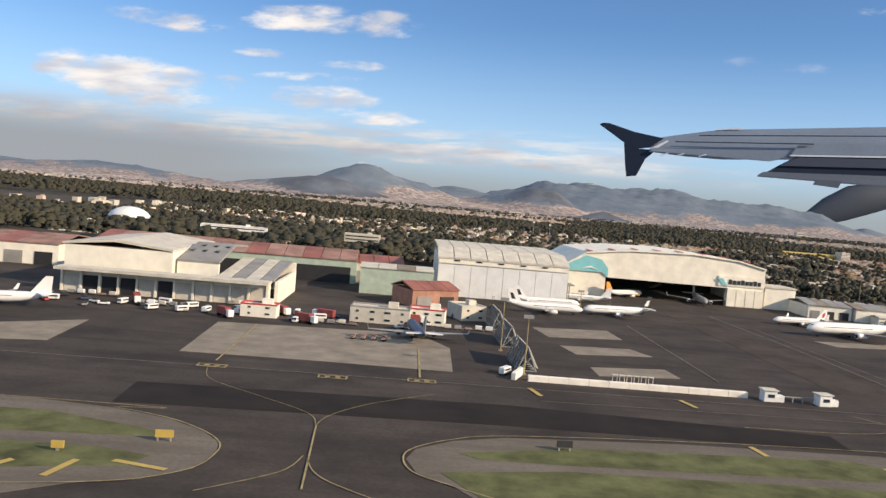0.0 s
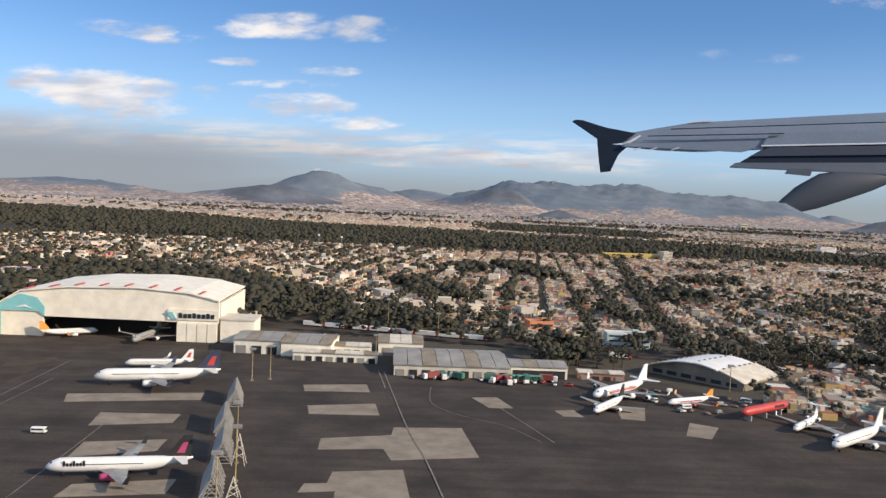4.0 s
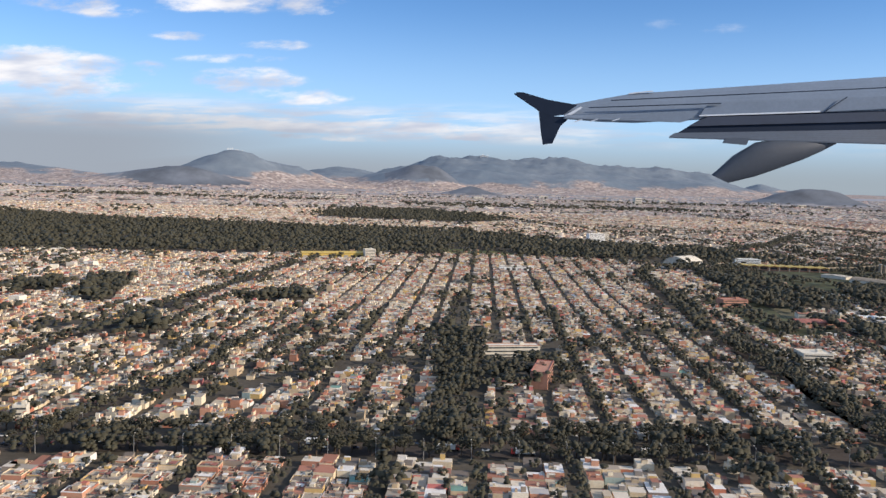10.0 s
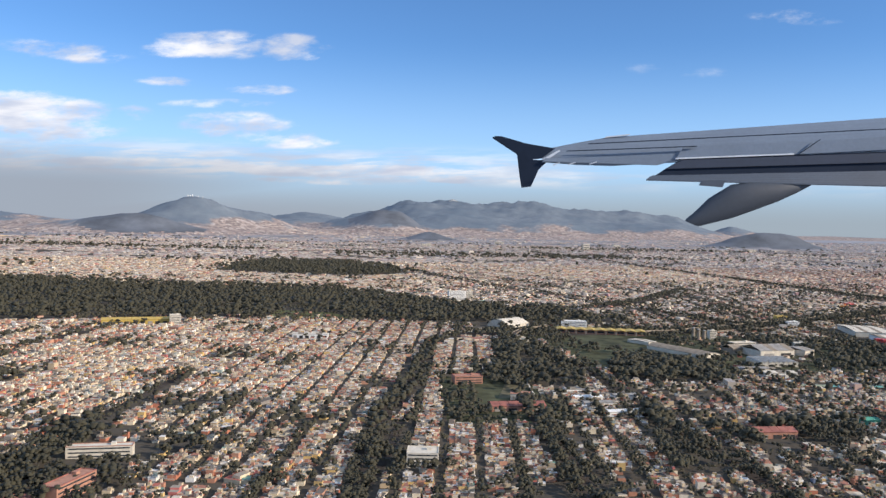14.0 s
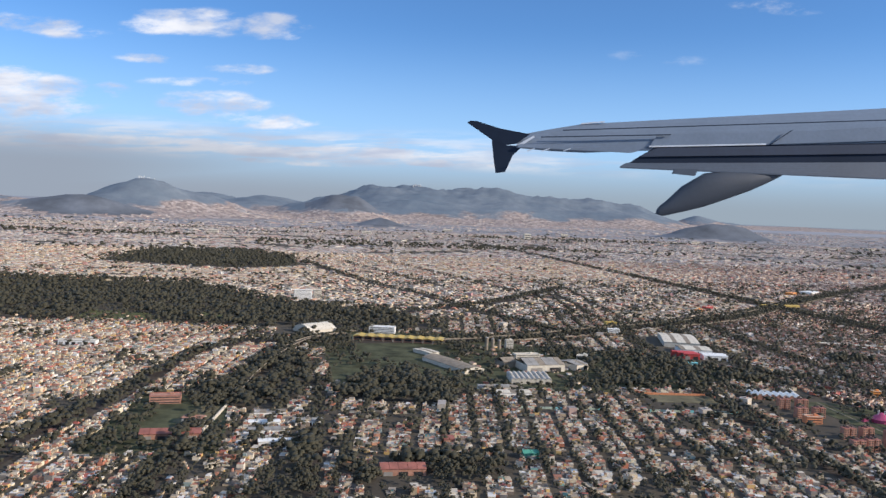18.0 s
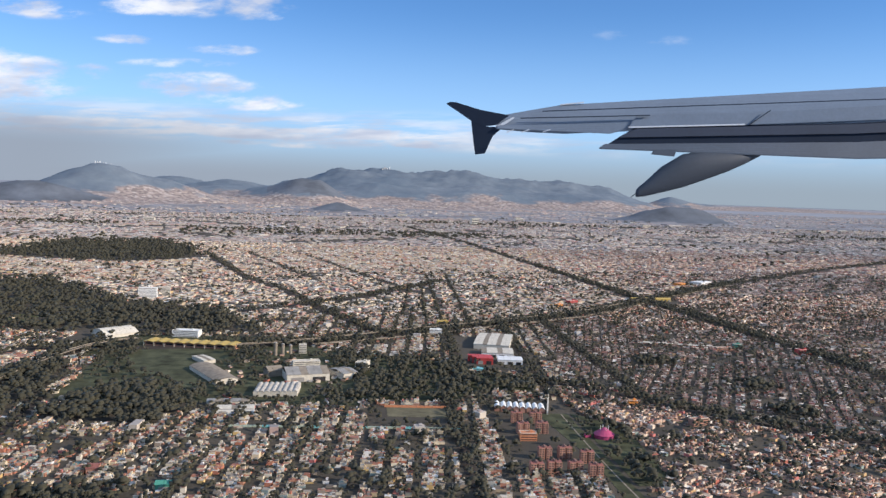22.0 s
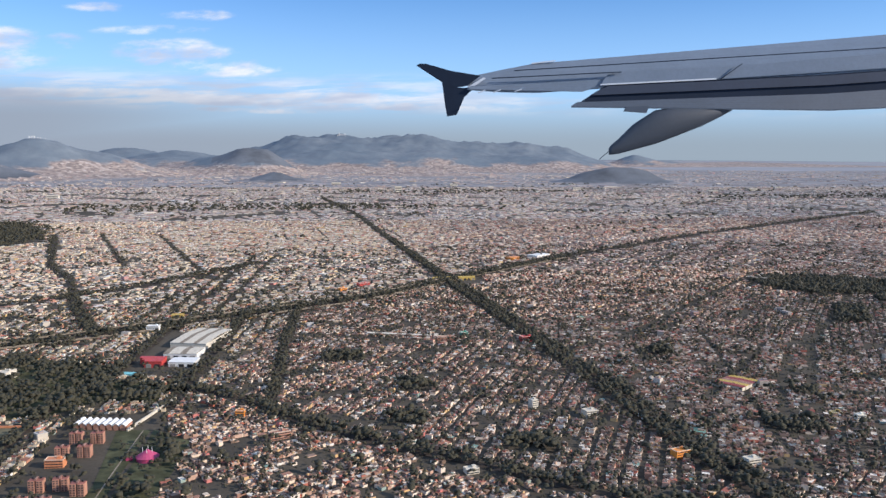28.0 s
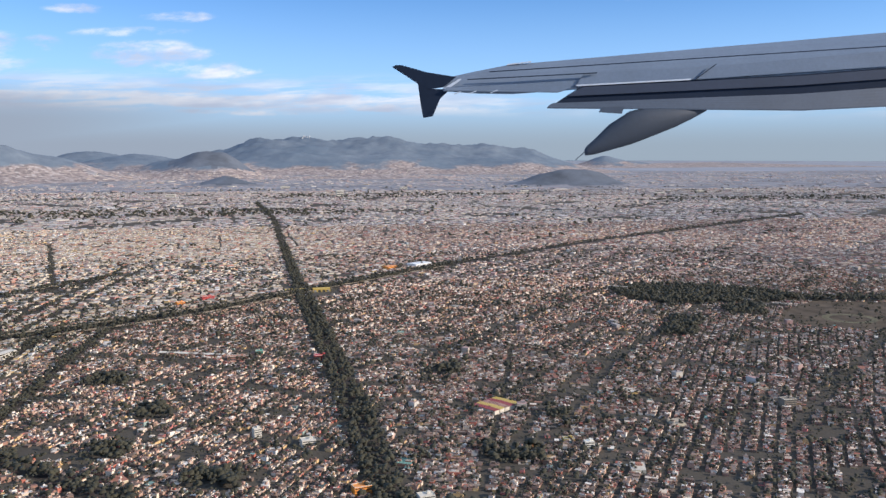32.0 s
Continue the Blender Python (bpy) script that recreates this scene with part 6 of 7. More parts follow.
    bm = prism_bm(bmesh.new(), [(L * .80, zc + r * .75), (L * .93, zc + r * 3.9 * fin), (L * .995, zc + r * 3.9 * fin), (L * .985, zc + r * .8)], -r * .09, r * .09)
    for v in bm.verts:
        v.co = (v.co.x, v.co.z, v.co.y)
    part("tail_fin", bm, tail, a)
    if mark:
        bm = prism_bm(bmesh.new(), [(L * .885, zc + r * 1.4), (L * .93, zc + r * 2.9 * fin), (L * .965, zc + r * 2.9 * fin), (L * .94, zc + r * 1.4)], -r * .12, r * .12)
        for v in bm.verts:
            v.co = (v.co.x, v.co.z, v.co.y)
        part("tail_emblem", bm, mark, a)
    for side in (-1, 1):
        z = zc + r * (.75 if not top_tail else 3.8 * fin)
        s = .86 if not top_tail else .91
        prism("tailplane", "white" if body != "red" else "red", a, [(L * s, side * r * .3), (L * (s + .075), side * r * 3.3), (L * (s + .115), side * r * 3.3), (L * (s + .10), side * r * .3)][::side], z, z + r * .12)
    for s, o in ((.12, 0), (.5, -1), (.5, 1)):
        g = rod("landing_gear", "steel", a, (L * s, o * r * .9, .02), (L * s, o * r * .9, zc - r * .6), .018)
        part("wheel", rod_bm(bmesh.new(), (L * s, o * r * .9 - .03, .055), (L * s, o * r * .9 + .03, .055), .055, seg=10), "tyre", g)
    if belly:
        box("stripe", belly, a, L * .45, -r * .99, zc - r * .2, L * .5, r * .05, r * .3)
    for k in range(writing):
        box("letter_bar", "dark", a, L * (.13 + .022 * k), -r * .995, zc + r * (.05), L * .015, r * .06, r * (.75 if k in (0, 3, 6) else .45))
    return a


airliner(23.0, 27.6, 27.3, 28.3, 4.3, tail="dark", engine="magenta", label="white airliner with magenta engines and dark tail parked on its stand", writing=7, mark="magenta")
airliner(20.1, 40.0, 25.6, 41.2, 5.5, tail="blue", label="long white airliner with navy tail and red emblem", mark="red")
airliner(20.2, 44.0, 23.4, 44.6, 3.3, tail="white", label="small white airliner parked behind a longer one", mark="red")
airliner(9.25, 41.5, 13.0, 42.3, 3.8, tail="dark", label="white airliner with dark tail and pale emblem", mark="white")
airliner(9.1, 40.9, 5.3, 40.5, 3.9, tail="white", label="white airliner parked nose to nose with another", mark="dark")
airliner(9.5, 43.6, 5.9, 43.2, 3.6, tail="white", label="white airliner by the hangar door", mark="dark")
airliner(15.6, 53.5, 12.6, 51.6, 3.3, tail="orange", label="airliner with an orange tail beside the hangar opening", mark="orange", body="white")
airliner(18.7, 50.2, 19.2, 54.2, 4.0, tail="white", body="steel", label="grey airliner half inside the hangar, nose out")
airliner(8.9, 47.6, 12.2, 47.2, 3.2, tail="white", label="pale airliner beside the hangar wall")
airliner(-16.4, 29.8, -12.6, 30.8, 3.9, tail="white", label="white airliner on a stand by the maintenance hall")
airliner(0.5, 32.0, 1.0, 28.2, 3.8, body="blue", tail="steel", engine="blue", label="dark blue airliner parked nose in, seen from its tail")
airliner(42.9, 39.8, 46.4, 43.0, 4.7, tail="white", belly="red", engines=4, label="large white four-engined airliner with a red stripe, parked", mark=None)
airliner(42.3, 37.2, 44.3, 39.8, 3.3, tail="dark", label="white airliner with dark tail parked in front of a larger one")
airliner(46.3, 39.4, 49.0, 40.6, 2.8, tail="orange", engine="red", belly="magenta", label="small airliner with a pink nose", fin=.8)
airliner(50.3, 35.3, 52.6, 37.6, 2.9, tail="white", top_tail=True, label="white jet with a high tailplane at the apron edge")
airliner(50.5, 32.6, 54.5, 35.6, 4.4, tail="white", label="white airliner with a tall fin at the apron edge")
stored = root("stripped_fuselage", 0, 0, 0, 0, "red wingless airliner fuselage stored on trestles", "airplane")
bm = tube_bm(bmesh.new(), [((s * 3.6, 0, .42), .2 * k, .2 * k) for s, k in ((0, .3), (.05, .8), (.12, 1), (.85, 1), (.95, .85), (1, .5))], 14)
part("fuselage", bm, "red", stored, "faded red paint", True)
for k in range(5):
    box("letter_bar", "dark", stored, 2.35 + k * .16, -.2, .4, .1, .02, .12)
for k in range(3):
    box("trestle", "steel", stored, .5 + k * 1.2, 0, 0, .08, .34, .24)
box("missing_tail_frame", "steel", stored, 3.66, 0, .3, .1, .2, .22)
stored.matrix_basis = pose(48.8, 37.1, 0, 0, 0, 34)


# ---- landmarks of the city ----
def school(x, y, turn, w, d, storeys, wall, roof, label):
    return office(x, y, turn, w, d, storeys, wall, label, roof, .32, "school_building")


# yellow-roofed wholesale hall at the park's edge, and the metro station further on
hall("yellow_hall", 81.0, 164.5, 12, 13.0, 2.6, .9, "yellow", "yellow", "long hall with a bright yellow roof beside the park", 10, .3, 10)
office(87.6, 164.0, 12, 2.0, 2.0, 6, "pale_concrete", "pale block beside the yellow hall")
arched_hall("sports_dome", 151.5, 165.5, 40, 6.4, 5.4, .5, .95, "pale_concrete", "pale barrel-vaulted sports hall with thin shell roof", 6)
st = root("metro_station", 166.8, 154.2, 0, -15, "long metro station under a folded ochre-yellow roof", "station")
box("platform_wall", "brick", st, 0, 0, 0, 16.4, 2.4, .72)
for k in range(9):
    a0 = -8.3 + k * 1.84
    side_prism("roof_bay", "yellow", st, [(a0, .82), (a0 + .9, 1.0), (a0 + 1.8, .82), (a0 + 1.8, .73), (a0 + .9, .92), (a0, .73)], -1.7, 1.7)
    box("window", "glass", st, a0 + .9, -1.21, .26, 1.2, .03, .32)
    box("column", "pale_concrete", st, a0, -1.5, 0, .1, .1, .72)
office(164.6, 164.4, -12, 5.0, 2.2, 4, "white", "white block behind the station", "pale_concrete")
arched_hall("ribbed_hall", 172.6, 130.6, -66, 12.0, 3.6, .55, .38, "concrete", "long pale barrel-roofed hall by the park", 10)
for k in range(8):
    arched_hall("vaulted_hall", 179.6 + k * .75, 120.4, 84, 5.2, .74, .6, .2, "vault_sheet", "one bay of a row of pale vaulted halls", 3)
hall("school_hall", 113.0, 146.9, -5, 6.0, 1.6, .7, "white", "pale_concrete", "long white school building among the houses", 6, .12, 6)
hall("market_hall", 177.2, 109.9, 0, 4.6, 2.0, .7, "white", "pale_concrete", "low white market hall by the park", 3, .15, 5)
hall("market_hall", 176.0, 113.8, 0, 5.4, 1.6, .6, "pale_concrete", "grey_roof", "low grey market hall by the park", 3, .12, 5)
hall("works_hall", 186.2, 129.0, 10, 6.4, 5.0, 1.1, "pale_concrete", "grey_roof", "dark grey curved works hall", 2, .7, 6)
hall("works_hall", 181.4, 131.2, 20, 2.4, 2.6, .9, "concrete", "concrete", "grey works hall with a pitched roof", 0, .5, 3)
hall("works_hall", 192.0, 130.0, 28, 2.6, 4.4, .9, "pale_concrete", "grey_roof", "grey shed of the works", 2, .3, 4)
office(186.4, 137.6, 8, 4.4, 1.6, 3, "pale_concrete", "grey works office with rows of windows")
office(195.4, 135.4, -20, 1.8, 2.6, 4, "pale_concrete", "pale block of the works", "pale_concrete")
for k, (x, y) in enumerate(((181.4, 146.0), (182.6, 146.4), (183.9, 146.9))):
    t = root("silo", x, y, 0, 0, "tall pale concrete silo at the works", "silo", "silos")
    rod("shaft", "concrete", t, (0, 0, 0), (0, 0, 2.2 - .3 * k), .3, seg=16)
    rod("cap", "grey_roof", t, (0, 0, 2.2 - .3 * k), (0, 0, 2.32 - .3 * k), .32, .15, seg=16)
office(186.0, 148.2, 0, 1.3, 1.2, 5, "pale_concrete", "narrow pale tower of the works")
hall("canopy_roof", 170.0, 141.6, 30, 2.0, 4.6, .5, "pale_concrete", "pale_concrete", "slim pale canopy beside the hall", 0, .1, 3)
for meadow in CLEARINGS:
    flat("meadow", "grass", meadow, .03, "green meadow inside the forest", "field")
flat("playing_field", "park", [(157.5, 140), (171, 137.5), (172.5, 147.5), (160, 150.5)], .03, "green playing field", "field")
flat("playing_field", "park", [(155, 119), (164, 118), (165, 128), (156.5, 130)], .03, "worn green playing field", "field")
flat("sports_ground", "field", [(196.3, 107), (204.9, 105.8), (205.2, 110.4), (196.6, 111.4)], .03, "bare brown sports ground", "field")
wl_ = root("painted_wall", 0, 0, 0, 0, "long orange-red painted boundary wall", "wall")
for k in range(8):
    box("wall_panel", "terracotta", wl_, 196.9 + k * 1.06, 111.6 - k * .13, 0, 1.03, .18, .27, -7)
wl_ = root("painted_wall", 0, 0, 0, 0, "long pale turquoise boundary wall", "wall")
for k in range(26):
    box("wall_panel", "green_wall" if k % 5 else "turquoise", wl_, 175.6 + k * 1.14, 103.7 - k * .115, 0, 1.1, .16, .24, -6)
flat("oval_track", "field", [(400.5 + 6 * math.cos(a * .314), 160 + 5.5 * math.sin(a * .314)) for a in range(20)], .036, "dry brown sports track", "field")
flat("oval_pitch", "lot", [(400.5 + 4.4 * math.cos(a * .314), 160 + 3.9 * math.sin(a * .314)) for a in range(20)], .048, "bare brown pitch", "field")
flat("dry_lot", "lot", [(381, 159), (391, 151.5), (398, 144.5), (428, 174), (407, 182), (392, 171.5)], .024, "dry brown open lot", "field")
for x, y, tn, w, d, s in ((365.6, 206.6, -40, 5.4, 1.6, 4), (372, 199, -40, 4.0, 1.5, 3), (389, 184, -38, 4.6, 1.6, 3), (394, 176, -38, 3.6, 1.5, 3), (346, 104.6, 0, 2.0, 1.4, 4)):
    office(x, y, tn, w, d, s, "concrete", "pale campus block by dark trees", "pale_concrete")

# shopping centre with its red front
hall("shopping_centre", 222.4, 157.0, -18, 6.6, 12.5, .9, "pale_concrete", "pale_concrete", "big pale shopping hall with ribbed pale roof", 0, .3, 8)
hall("shopping_hall", 220.4, 146.2, -12, 5.6, 5.0, .8, "white", "pale_concrete", "white front hall of the shopping centre", 4, .2, 6)
for k in range(3):
    hall("shop_hall", 216.0 + k * .2, 141.2 - k * 1.2, -12, 4.0 - k * .6, 1.1, 1.0, "red", "red", "bright red shop front hall", 2, .08, 3)
hall("shop_hall", 221.0, 139.6, -12, 4.2, 3.2, .75, "white", "white", "white shop hall beside the red one", 3, .1, 4)
hall("shop_hall", 213.6, 133.6, -15, 2.6, 1.2, .45, "turquoise", "turquoise", "small kiosk with a turquoise roof", 0, .1, 2)
office(215.9, 177.0, 0, 2.4, 1.8, 4, "yellow", "bright yellow store block by the highway", "yellow")
office(212.6, 166.4, -10, 2.4, 1.6, 4, "white", "white block standing by the highway")
office(148.9, 216.9, 5, 4.4, 1.8, 8, "white", "tall white slab block beside the park", "pale_concrete", .33, "slab_block")
office(152.6, 221, 5, 2.0, 1.6, 7, "pale_concrete", "pale slab block beside the park", "pale_concrete", .33, "slab_block")
office(339.7, 713.3, 0, 6, 5, 3, "pale_concrete", "large pale block far out on the plain", "pale_concrete", 1.9, "slab_block")
for x, y, w, hgt in ((200, 730, 8, 2), (300, 900, 10, 2), (520, 760, 9, 2), (640, 720, 10, 1), (690, 735, 8, 2), (760, 800, 9, 1), (420, 860, 8, 2), (80, 640, 8, 2)):
    office(x, y, 0, w, 4, hgt, "pale_concrete", "pale block far out on the plain", "pale_concrete", 1.2, "slab_block")

# brick apartment blocks in two groups, with a vaulted market beside them
APTS = [(212.4, 103.6), (214.8, 103.3), (211.9, 98.8), (214.3, 98.8), (211.7, 89.2), (214.0, 89.2), (216.0, 87.6), (211.3, 84.5), (213.5, 84.2), (215.4, 83.2), (209.3, 84.2)]


def apartment(x, y, turn):
    a = root("apartment_block", x, y, 0, turn, "brick-red apartment block with paired stair towers", "apartment block", "brick apartment blocks")
    for s in (-1, 1):
        box("wing_block", "brick", a, s * .41, 0, 0, .64, .95, 1.3, bevel=.015)
        for st_ in range(5):
            for dx_ in (-.16, .16):
                box("window", "glass", a, s * .41 + dx_, -.482, .1 + st_ * .25, .17, .02, .11)
        box("water_tank", "dark", a, s * .41, .2, 1.33, .18, .18, .18)
    box("stair_tower", "faded_red", a, 0, .05, 0, .18, .7, 1.48)
    box("roof_slab", "red_roof", a, 0, 0, 1.3, 1.44, .86, .03)
    return a


for k, (x, y) in enumerate(APTS):
    apartment(x, y, -8 + 4 * (k % 3))
office(211.8, 96.2, -6, 2.0, 1.2, 3, "terracotta", "salmon-painted block between the apartment blocks")
for k in range(8):
    arched_hall("market_vault", 211.4 + k * .82, 109.9 - k * .22, 78, 2.2, .74, .55, .28, "white", "one bay of a row of white vaults over a brick market", 2, "brick")
mw = root("market_wall", 0, 0, 0, 0, "white boundary wall beside the canal", "wall")
for k in range(12):
    box("wall_panel", "pale_concrete", mw, 217.7 + k * .36, 107.4 + k * 1.1, 0, .2, 1.15, .35, -18)
flat("linear_park", "park", [(215.2, 70), (218.0, 70), (218.3, 81), (220.3, 107), (216.2, 107.4), (216.9, 90), (216.4, 81)], .03, "worn green strip park along the covered canal", "park")
stripe("park_path", "concrete", bend([(217.2, 70), (217.7, 84), (218.6, 97), (219.4, 106.8)]), .17, .036, "pale path through the strip park")
tent = root("circus_tent", 221.4, 96.4, 0, 0, "magenta peaked circus tent", "tent")
bm = bmesh.new()
bmesh.ops.create_cone(bm, cap_ends=True, segments=16, radius1=1.3, radius2=.1, depth=.8, matrix=Matrix.Translation((0, 0, .85)))
part("canopy", bm, "magenta", tent)
rod("side_wall", "magenta", tent, (0, 0, 0), (0, 0, .46), 1.2, seg=16)
for k in range(4):
    rod("king_pole", "white", tent, (.5 * math.cos(k * 1.57), .5 * math.sin(k * 1.57), .9), (.5 * math.cos(k * 1.57), .5 * math.sin(k * 1.57), 1.5), .03)
box("ticket_booth", "magenta", tent, -2.0, .3, 0, .7, .5, .35)

# schools and gardens nearer the airport
school(97.5, 75.0, 4, 5.2, 1.1, 3, "pale_concrete", "brick", "long three-storey school with striped galleries")
school(98.0, 65.0, 70, 4.4, 1.3, 4, "brick", "red_roof", "brick-red slab among dark trees")
hall("school_hall", 95.0, 63.4, 0, 2.6, 1.0, .5, "white", "red_roof", "low hall with a red roof", 2, .15, 3)
school(63.4, 55.6, 5, .8, .7, 3, "pale_concrete", "pale_concrete", "tall white church-like house by the avenue")
school(133.4, 106.4, 6, 3.6, 1.8, 3, "brick", "red_roof", "red-roofed school block among trees")
hall("school_hall", 136.4, 91.4, 2, 6.0, 2.2, .55, "brick", "red_roof", "long low building with a dark red roof", 4, .3, 6)
hall("school_hall", 138.0, 96.6, -14, 2.2, 1.5, .7, "pale_concrete", "brick", "brick-fronted hall by the walled field", 2, .1, 3)
flat("walled_field", "field", [(135.6, 97.2), (139.2, 96.8), (140.4, 104.8), (138.0, 105.2)], .03, "dry walled field", "field")
pw = root("boundary_wall", 0, 0, 0, 0, "long white boundary wall beside the road", "wall")
for k in range(19):
    box("wall_panel", "pale_concrete", pw, 138.6 + k * .12, 87.4 + k * .95, 0, .18, .97, .3, -7)
for x, y, w, d in ((146.2, 92.5, 4.2, 1.3), (145.6, 95.6, 3.4, 1.2), (147.8, 88.2, 4.8, 1.2), (146.0, 100.2, 3.6, 1.4), (150.4, 96.4, 3.0, 1.6)):
    hall("school_hall", x, y, 4, w, d, .5, "white", "white" if d < 1.3 else "grey_roof", "low white school wing with a pale roof", 3, .1, 5)
hall("depot_hall", 159.0, 79.0, 0, 4.2, 2.0, .6, "brick", "red_roof", "dark red-roofed depot among trees", 3, .3, 5)
hall("depot_hall", 164.9, 88.4, 0, 1.1, 1.6, .6, "brick", "red_roof", "small red-roofed hall among houses", 1, .2, 2)
hall("depot_hall", 172.4, 83.4, 0, 1.6, 1.2, .5, "green", "green", "small hall with a green roof", 1, .2, 2)
office(123.9, 71.3, -8, 2.6, 2.2, 4, "pale_concrete", "broad beige block rising over the house rows")
# coloured blocks in the eastern quarter
for x, y, tn, w, d, s, wall, lab in ((281.4, 147.0, 4, 2.6, 1.6, 3, "red", "bright red store block on the avenue"), (231.0, 110.4, -10, 1.2, .9, 3, "orange", "small orange-painted block among houses"),
                                     (256.4, 86.2, 10, 1.5, 1.0, 2, "pale_concrete", "pale white block with rows of windows"), (270.1, 107.4, 20, 1.0, 1.0, 4, "pale_concrete", "tall white church-like block"),
                                     (266.8, 150.4, 0, 3.6, 1.3, 2, "brick", "orange-red school hall among houses"), (270.6, 152.4, 0, 1.4, 1.2, 3, "green", "small green-painted block among houses"),
                                     (281.2, 86.6, 14, 2.0, 1.2, 3, "orange", "orange block beside the avenue"), (310.8, 94.5, -8, 1.2, 1.0, 3, "cream", "cream block beside a yellow one"),
                                     (309.0, 96.9, -8, 1.4, 1.0, 2, "yellow", "small yellow-painted block among houses"), (286.4, 163.0, 4, 2.4, 1.2, 2, "brick", "brick-red store beside the avenue"),
                                     (236.0, 101.0, 20, 2.6, 1.0, 3, "brick", "long salmon-coloured block among houses"), (276.4, 102.6, 10, 1.8, 1.4, 3, "pale_concrete", "pale square block with a flat roof"), (287.4, 82.0, 8, 1.7, 1.2, 4, "pale_concrete", "pale cream block of flats beside the avenue"),
                                     (258.0, 215.0, 30, 3.2, 1.4, 3, "red", "red store near the crossing"), (252.0, 208.0, 30, 2.0, 1.4, 3, "orange", "orange block near the crossing")):
    office(x, y, tn, w, d, s, wall, lab)
for k, c in enumerate(("truck_red", "yellow", "faded_red", "truck_red", "yellow")):
    hall("market_stripe_hall", 302.0 + k * .95, 111.6 + k * .62, 35, 1.05, 4.4, .6, "pale_concrete", c, "one bay of a market hall with coloured stripes", 0, .06, 2)
for k in range(3):
    hall("long_shed", 255.0 + k * 3.6, 156.0 - k * 1.4, -18, 4.6, 1.0, .45, "brick", "pale_concrete", "long low pale-roofed school wing", 4, .1, 5)
hall("station_hall", 280.0, 221.4, 4, 5.2, 1.7, .8, "yellow", "yellow", "yellow metro station building over the highway", 4, .2, 5)
hall("station_hall", 287.0, 221.8, 4, 4.6, 1.7, .8, "yellow", "yellow", "yellow metro station building over the highway", 4, .2, 5)
hall("big_store", 322.6, 268, 38, 7.6, 4.2, .8, "white", "white", "white superstore by the highway", 3, .1, 5)
hall("big_store", 312.0, 262, 38, 4.6, 3.0, .8, "orange", "orange", "orange store by the highway", 3, .1, 4)


# ---- elevated metro line and highway ----
def viaduct(line, width, top, label, pier_step=3.0, mat="concrete"):
    v = root("viaduct", 0, 0, 0, 0, label, "viaduct")
    line = bend(line, 8)
    run = 0.0
    for (x1, y1), (x2, y2) in zip(line, line[1:]):
        d = math.hypot(x2 - x1, y2 - y1)
        a = math.degrees(math.atan2(y2 - y1, x2 - x1))
        box("deck", "asphalt", v, (x1 + x2) / 2, (y1 + y2) / 2, top - .16, d + .02, width, .14, a)
        for s in (-1, 1):
            o = s * width / 2
            box("parapet", mat, v, (x1 + x2) / 2 - math.sin(radians(a)) * o, (y1 + y2) / 2 + math.cos(radians(a)) * o, top - .02, d + .02, .06, .12, a)
        run += d
        if run > pier_step:
            run = 0
            box("pier", mat, v, x2, y2, 0, .3, width * .4, top - .17, a)
    return v


viaduct([(141.5, 108), (143, 122), (147, 142), (151.5, 153), (157, 157.6)], .9, .9, "pale concrete metro viaduct curving along the avenue")
viaduct([(174, 151.6), (188, 157.5), (205, 168), (228, 180.8), (256, 198.4), (279, 219.6)], .9, .8, "pale concrete metro viaduct along the highway")
viaduct([(188, 154), (207, 163), (229, 176), (257, 193.4), (290, 226), (330, 262)], .8, .45, "grey concrete highway flyover", 5.0, "concrete")
viaduct([(2, 70.5), (14, 69.4), (24, 68.5)], .9, .8, "pale concrete flyover at the edge of the airfield woods")
for half, line in AVENUES:
    stripe("avenue", "asphalt", bend(line, 4), half * 1.3, .022, "dark asphalt avenue under trees")


# ---- near houses, one by one ----
def house_kind(seed):
    r = random.Random(seed)
    w, d, st_ = r.uniform(.70, .92), r.uniform(.95, 1.22), r.choice((1, 1, 2, 2, 2))
    hgt = st_ * .22
    h = root("house", 0, 0, -60, 0, "flat-roofed plastered town house with parapet and rooftop tank", "house", "terraced town houses")
    box("wall", "house", h, 0, 0, 0, w, d, hgt)
    bm, rim = bmesh.new(), r.uniform(.04, .09)
    for sx, sy, a, b in ((0, -1, w, .04), (0, 1, w, .04), (-1, 0, .04, d - .09), (1, 0, .04, d - .09)):
        add_box(bm, sx * (w / 2 - .02), sy * (d / 2 - .02), hgt, a, b, rim)
    part("parapet", bm, "house", h)
    for s in range(st_):
        for k in range(2):
            if r.random() < .7:
                box("window", "glass", h, (k - .5) * w * .5, -d / 2 - .003, s * .22 + .07, w * .24, .02, .12)
    box("door", "dark", h, w * r.uniform(-.3, .3), -d / 2 - .006, 0, .09, .02, .2)
    if r.random() < .75:
        box("stair_hut", "house", h, w * r.uniform(-.2, .2), d * r.uniform(-.25, .25), hgt, w * .42, d * .28, r.uniform(.15, .26))
    if r.random() < .8:
        rod("water_tank", "dark", h, (w * .3, d * .3, hgt), (w * .3, d * .3, hgt + .14), .065, .055, seg=8)
    bm = bmesh.new()
    for _ in range(r.randrange(4, 9)):
        add_box(bm, w * r.uniform(-.42, .42), d * r.uniform(-.42, .42), hgt + .002, r.uniform(.03, .2), r.uniform(.03, .16), r.uniform(.015, .09), r.uniform(0, 90))
    part("roof_clutter", bm, "concrete", h)["kind"] = "stuff"
    if r.random() < .4:
        box("lean_to_roof", "red_roof", h, -w * .22, -d * .25, hgt + .11, w * .45, d * .34, .02)
    return h


HOUSE_KINDS = [house_kind(k) for k in range(12)]
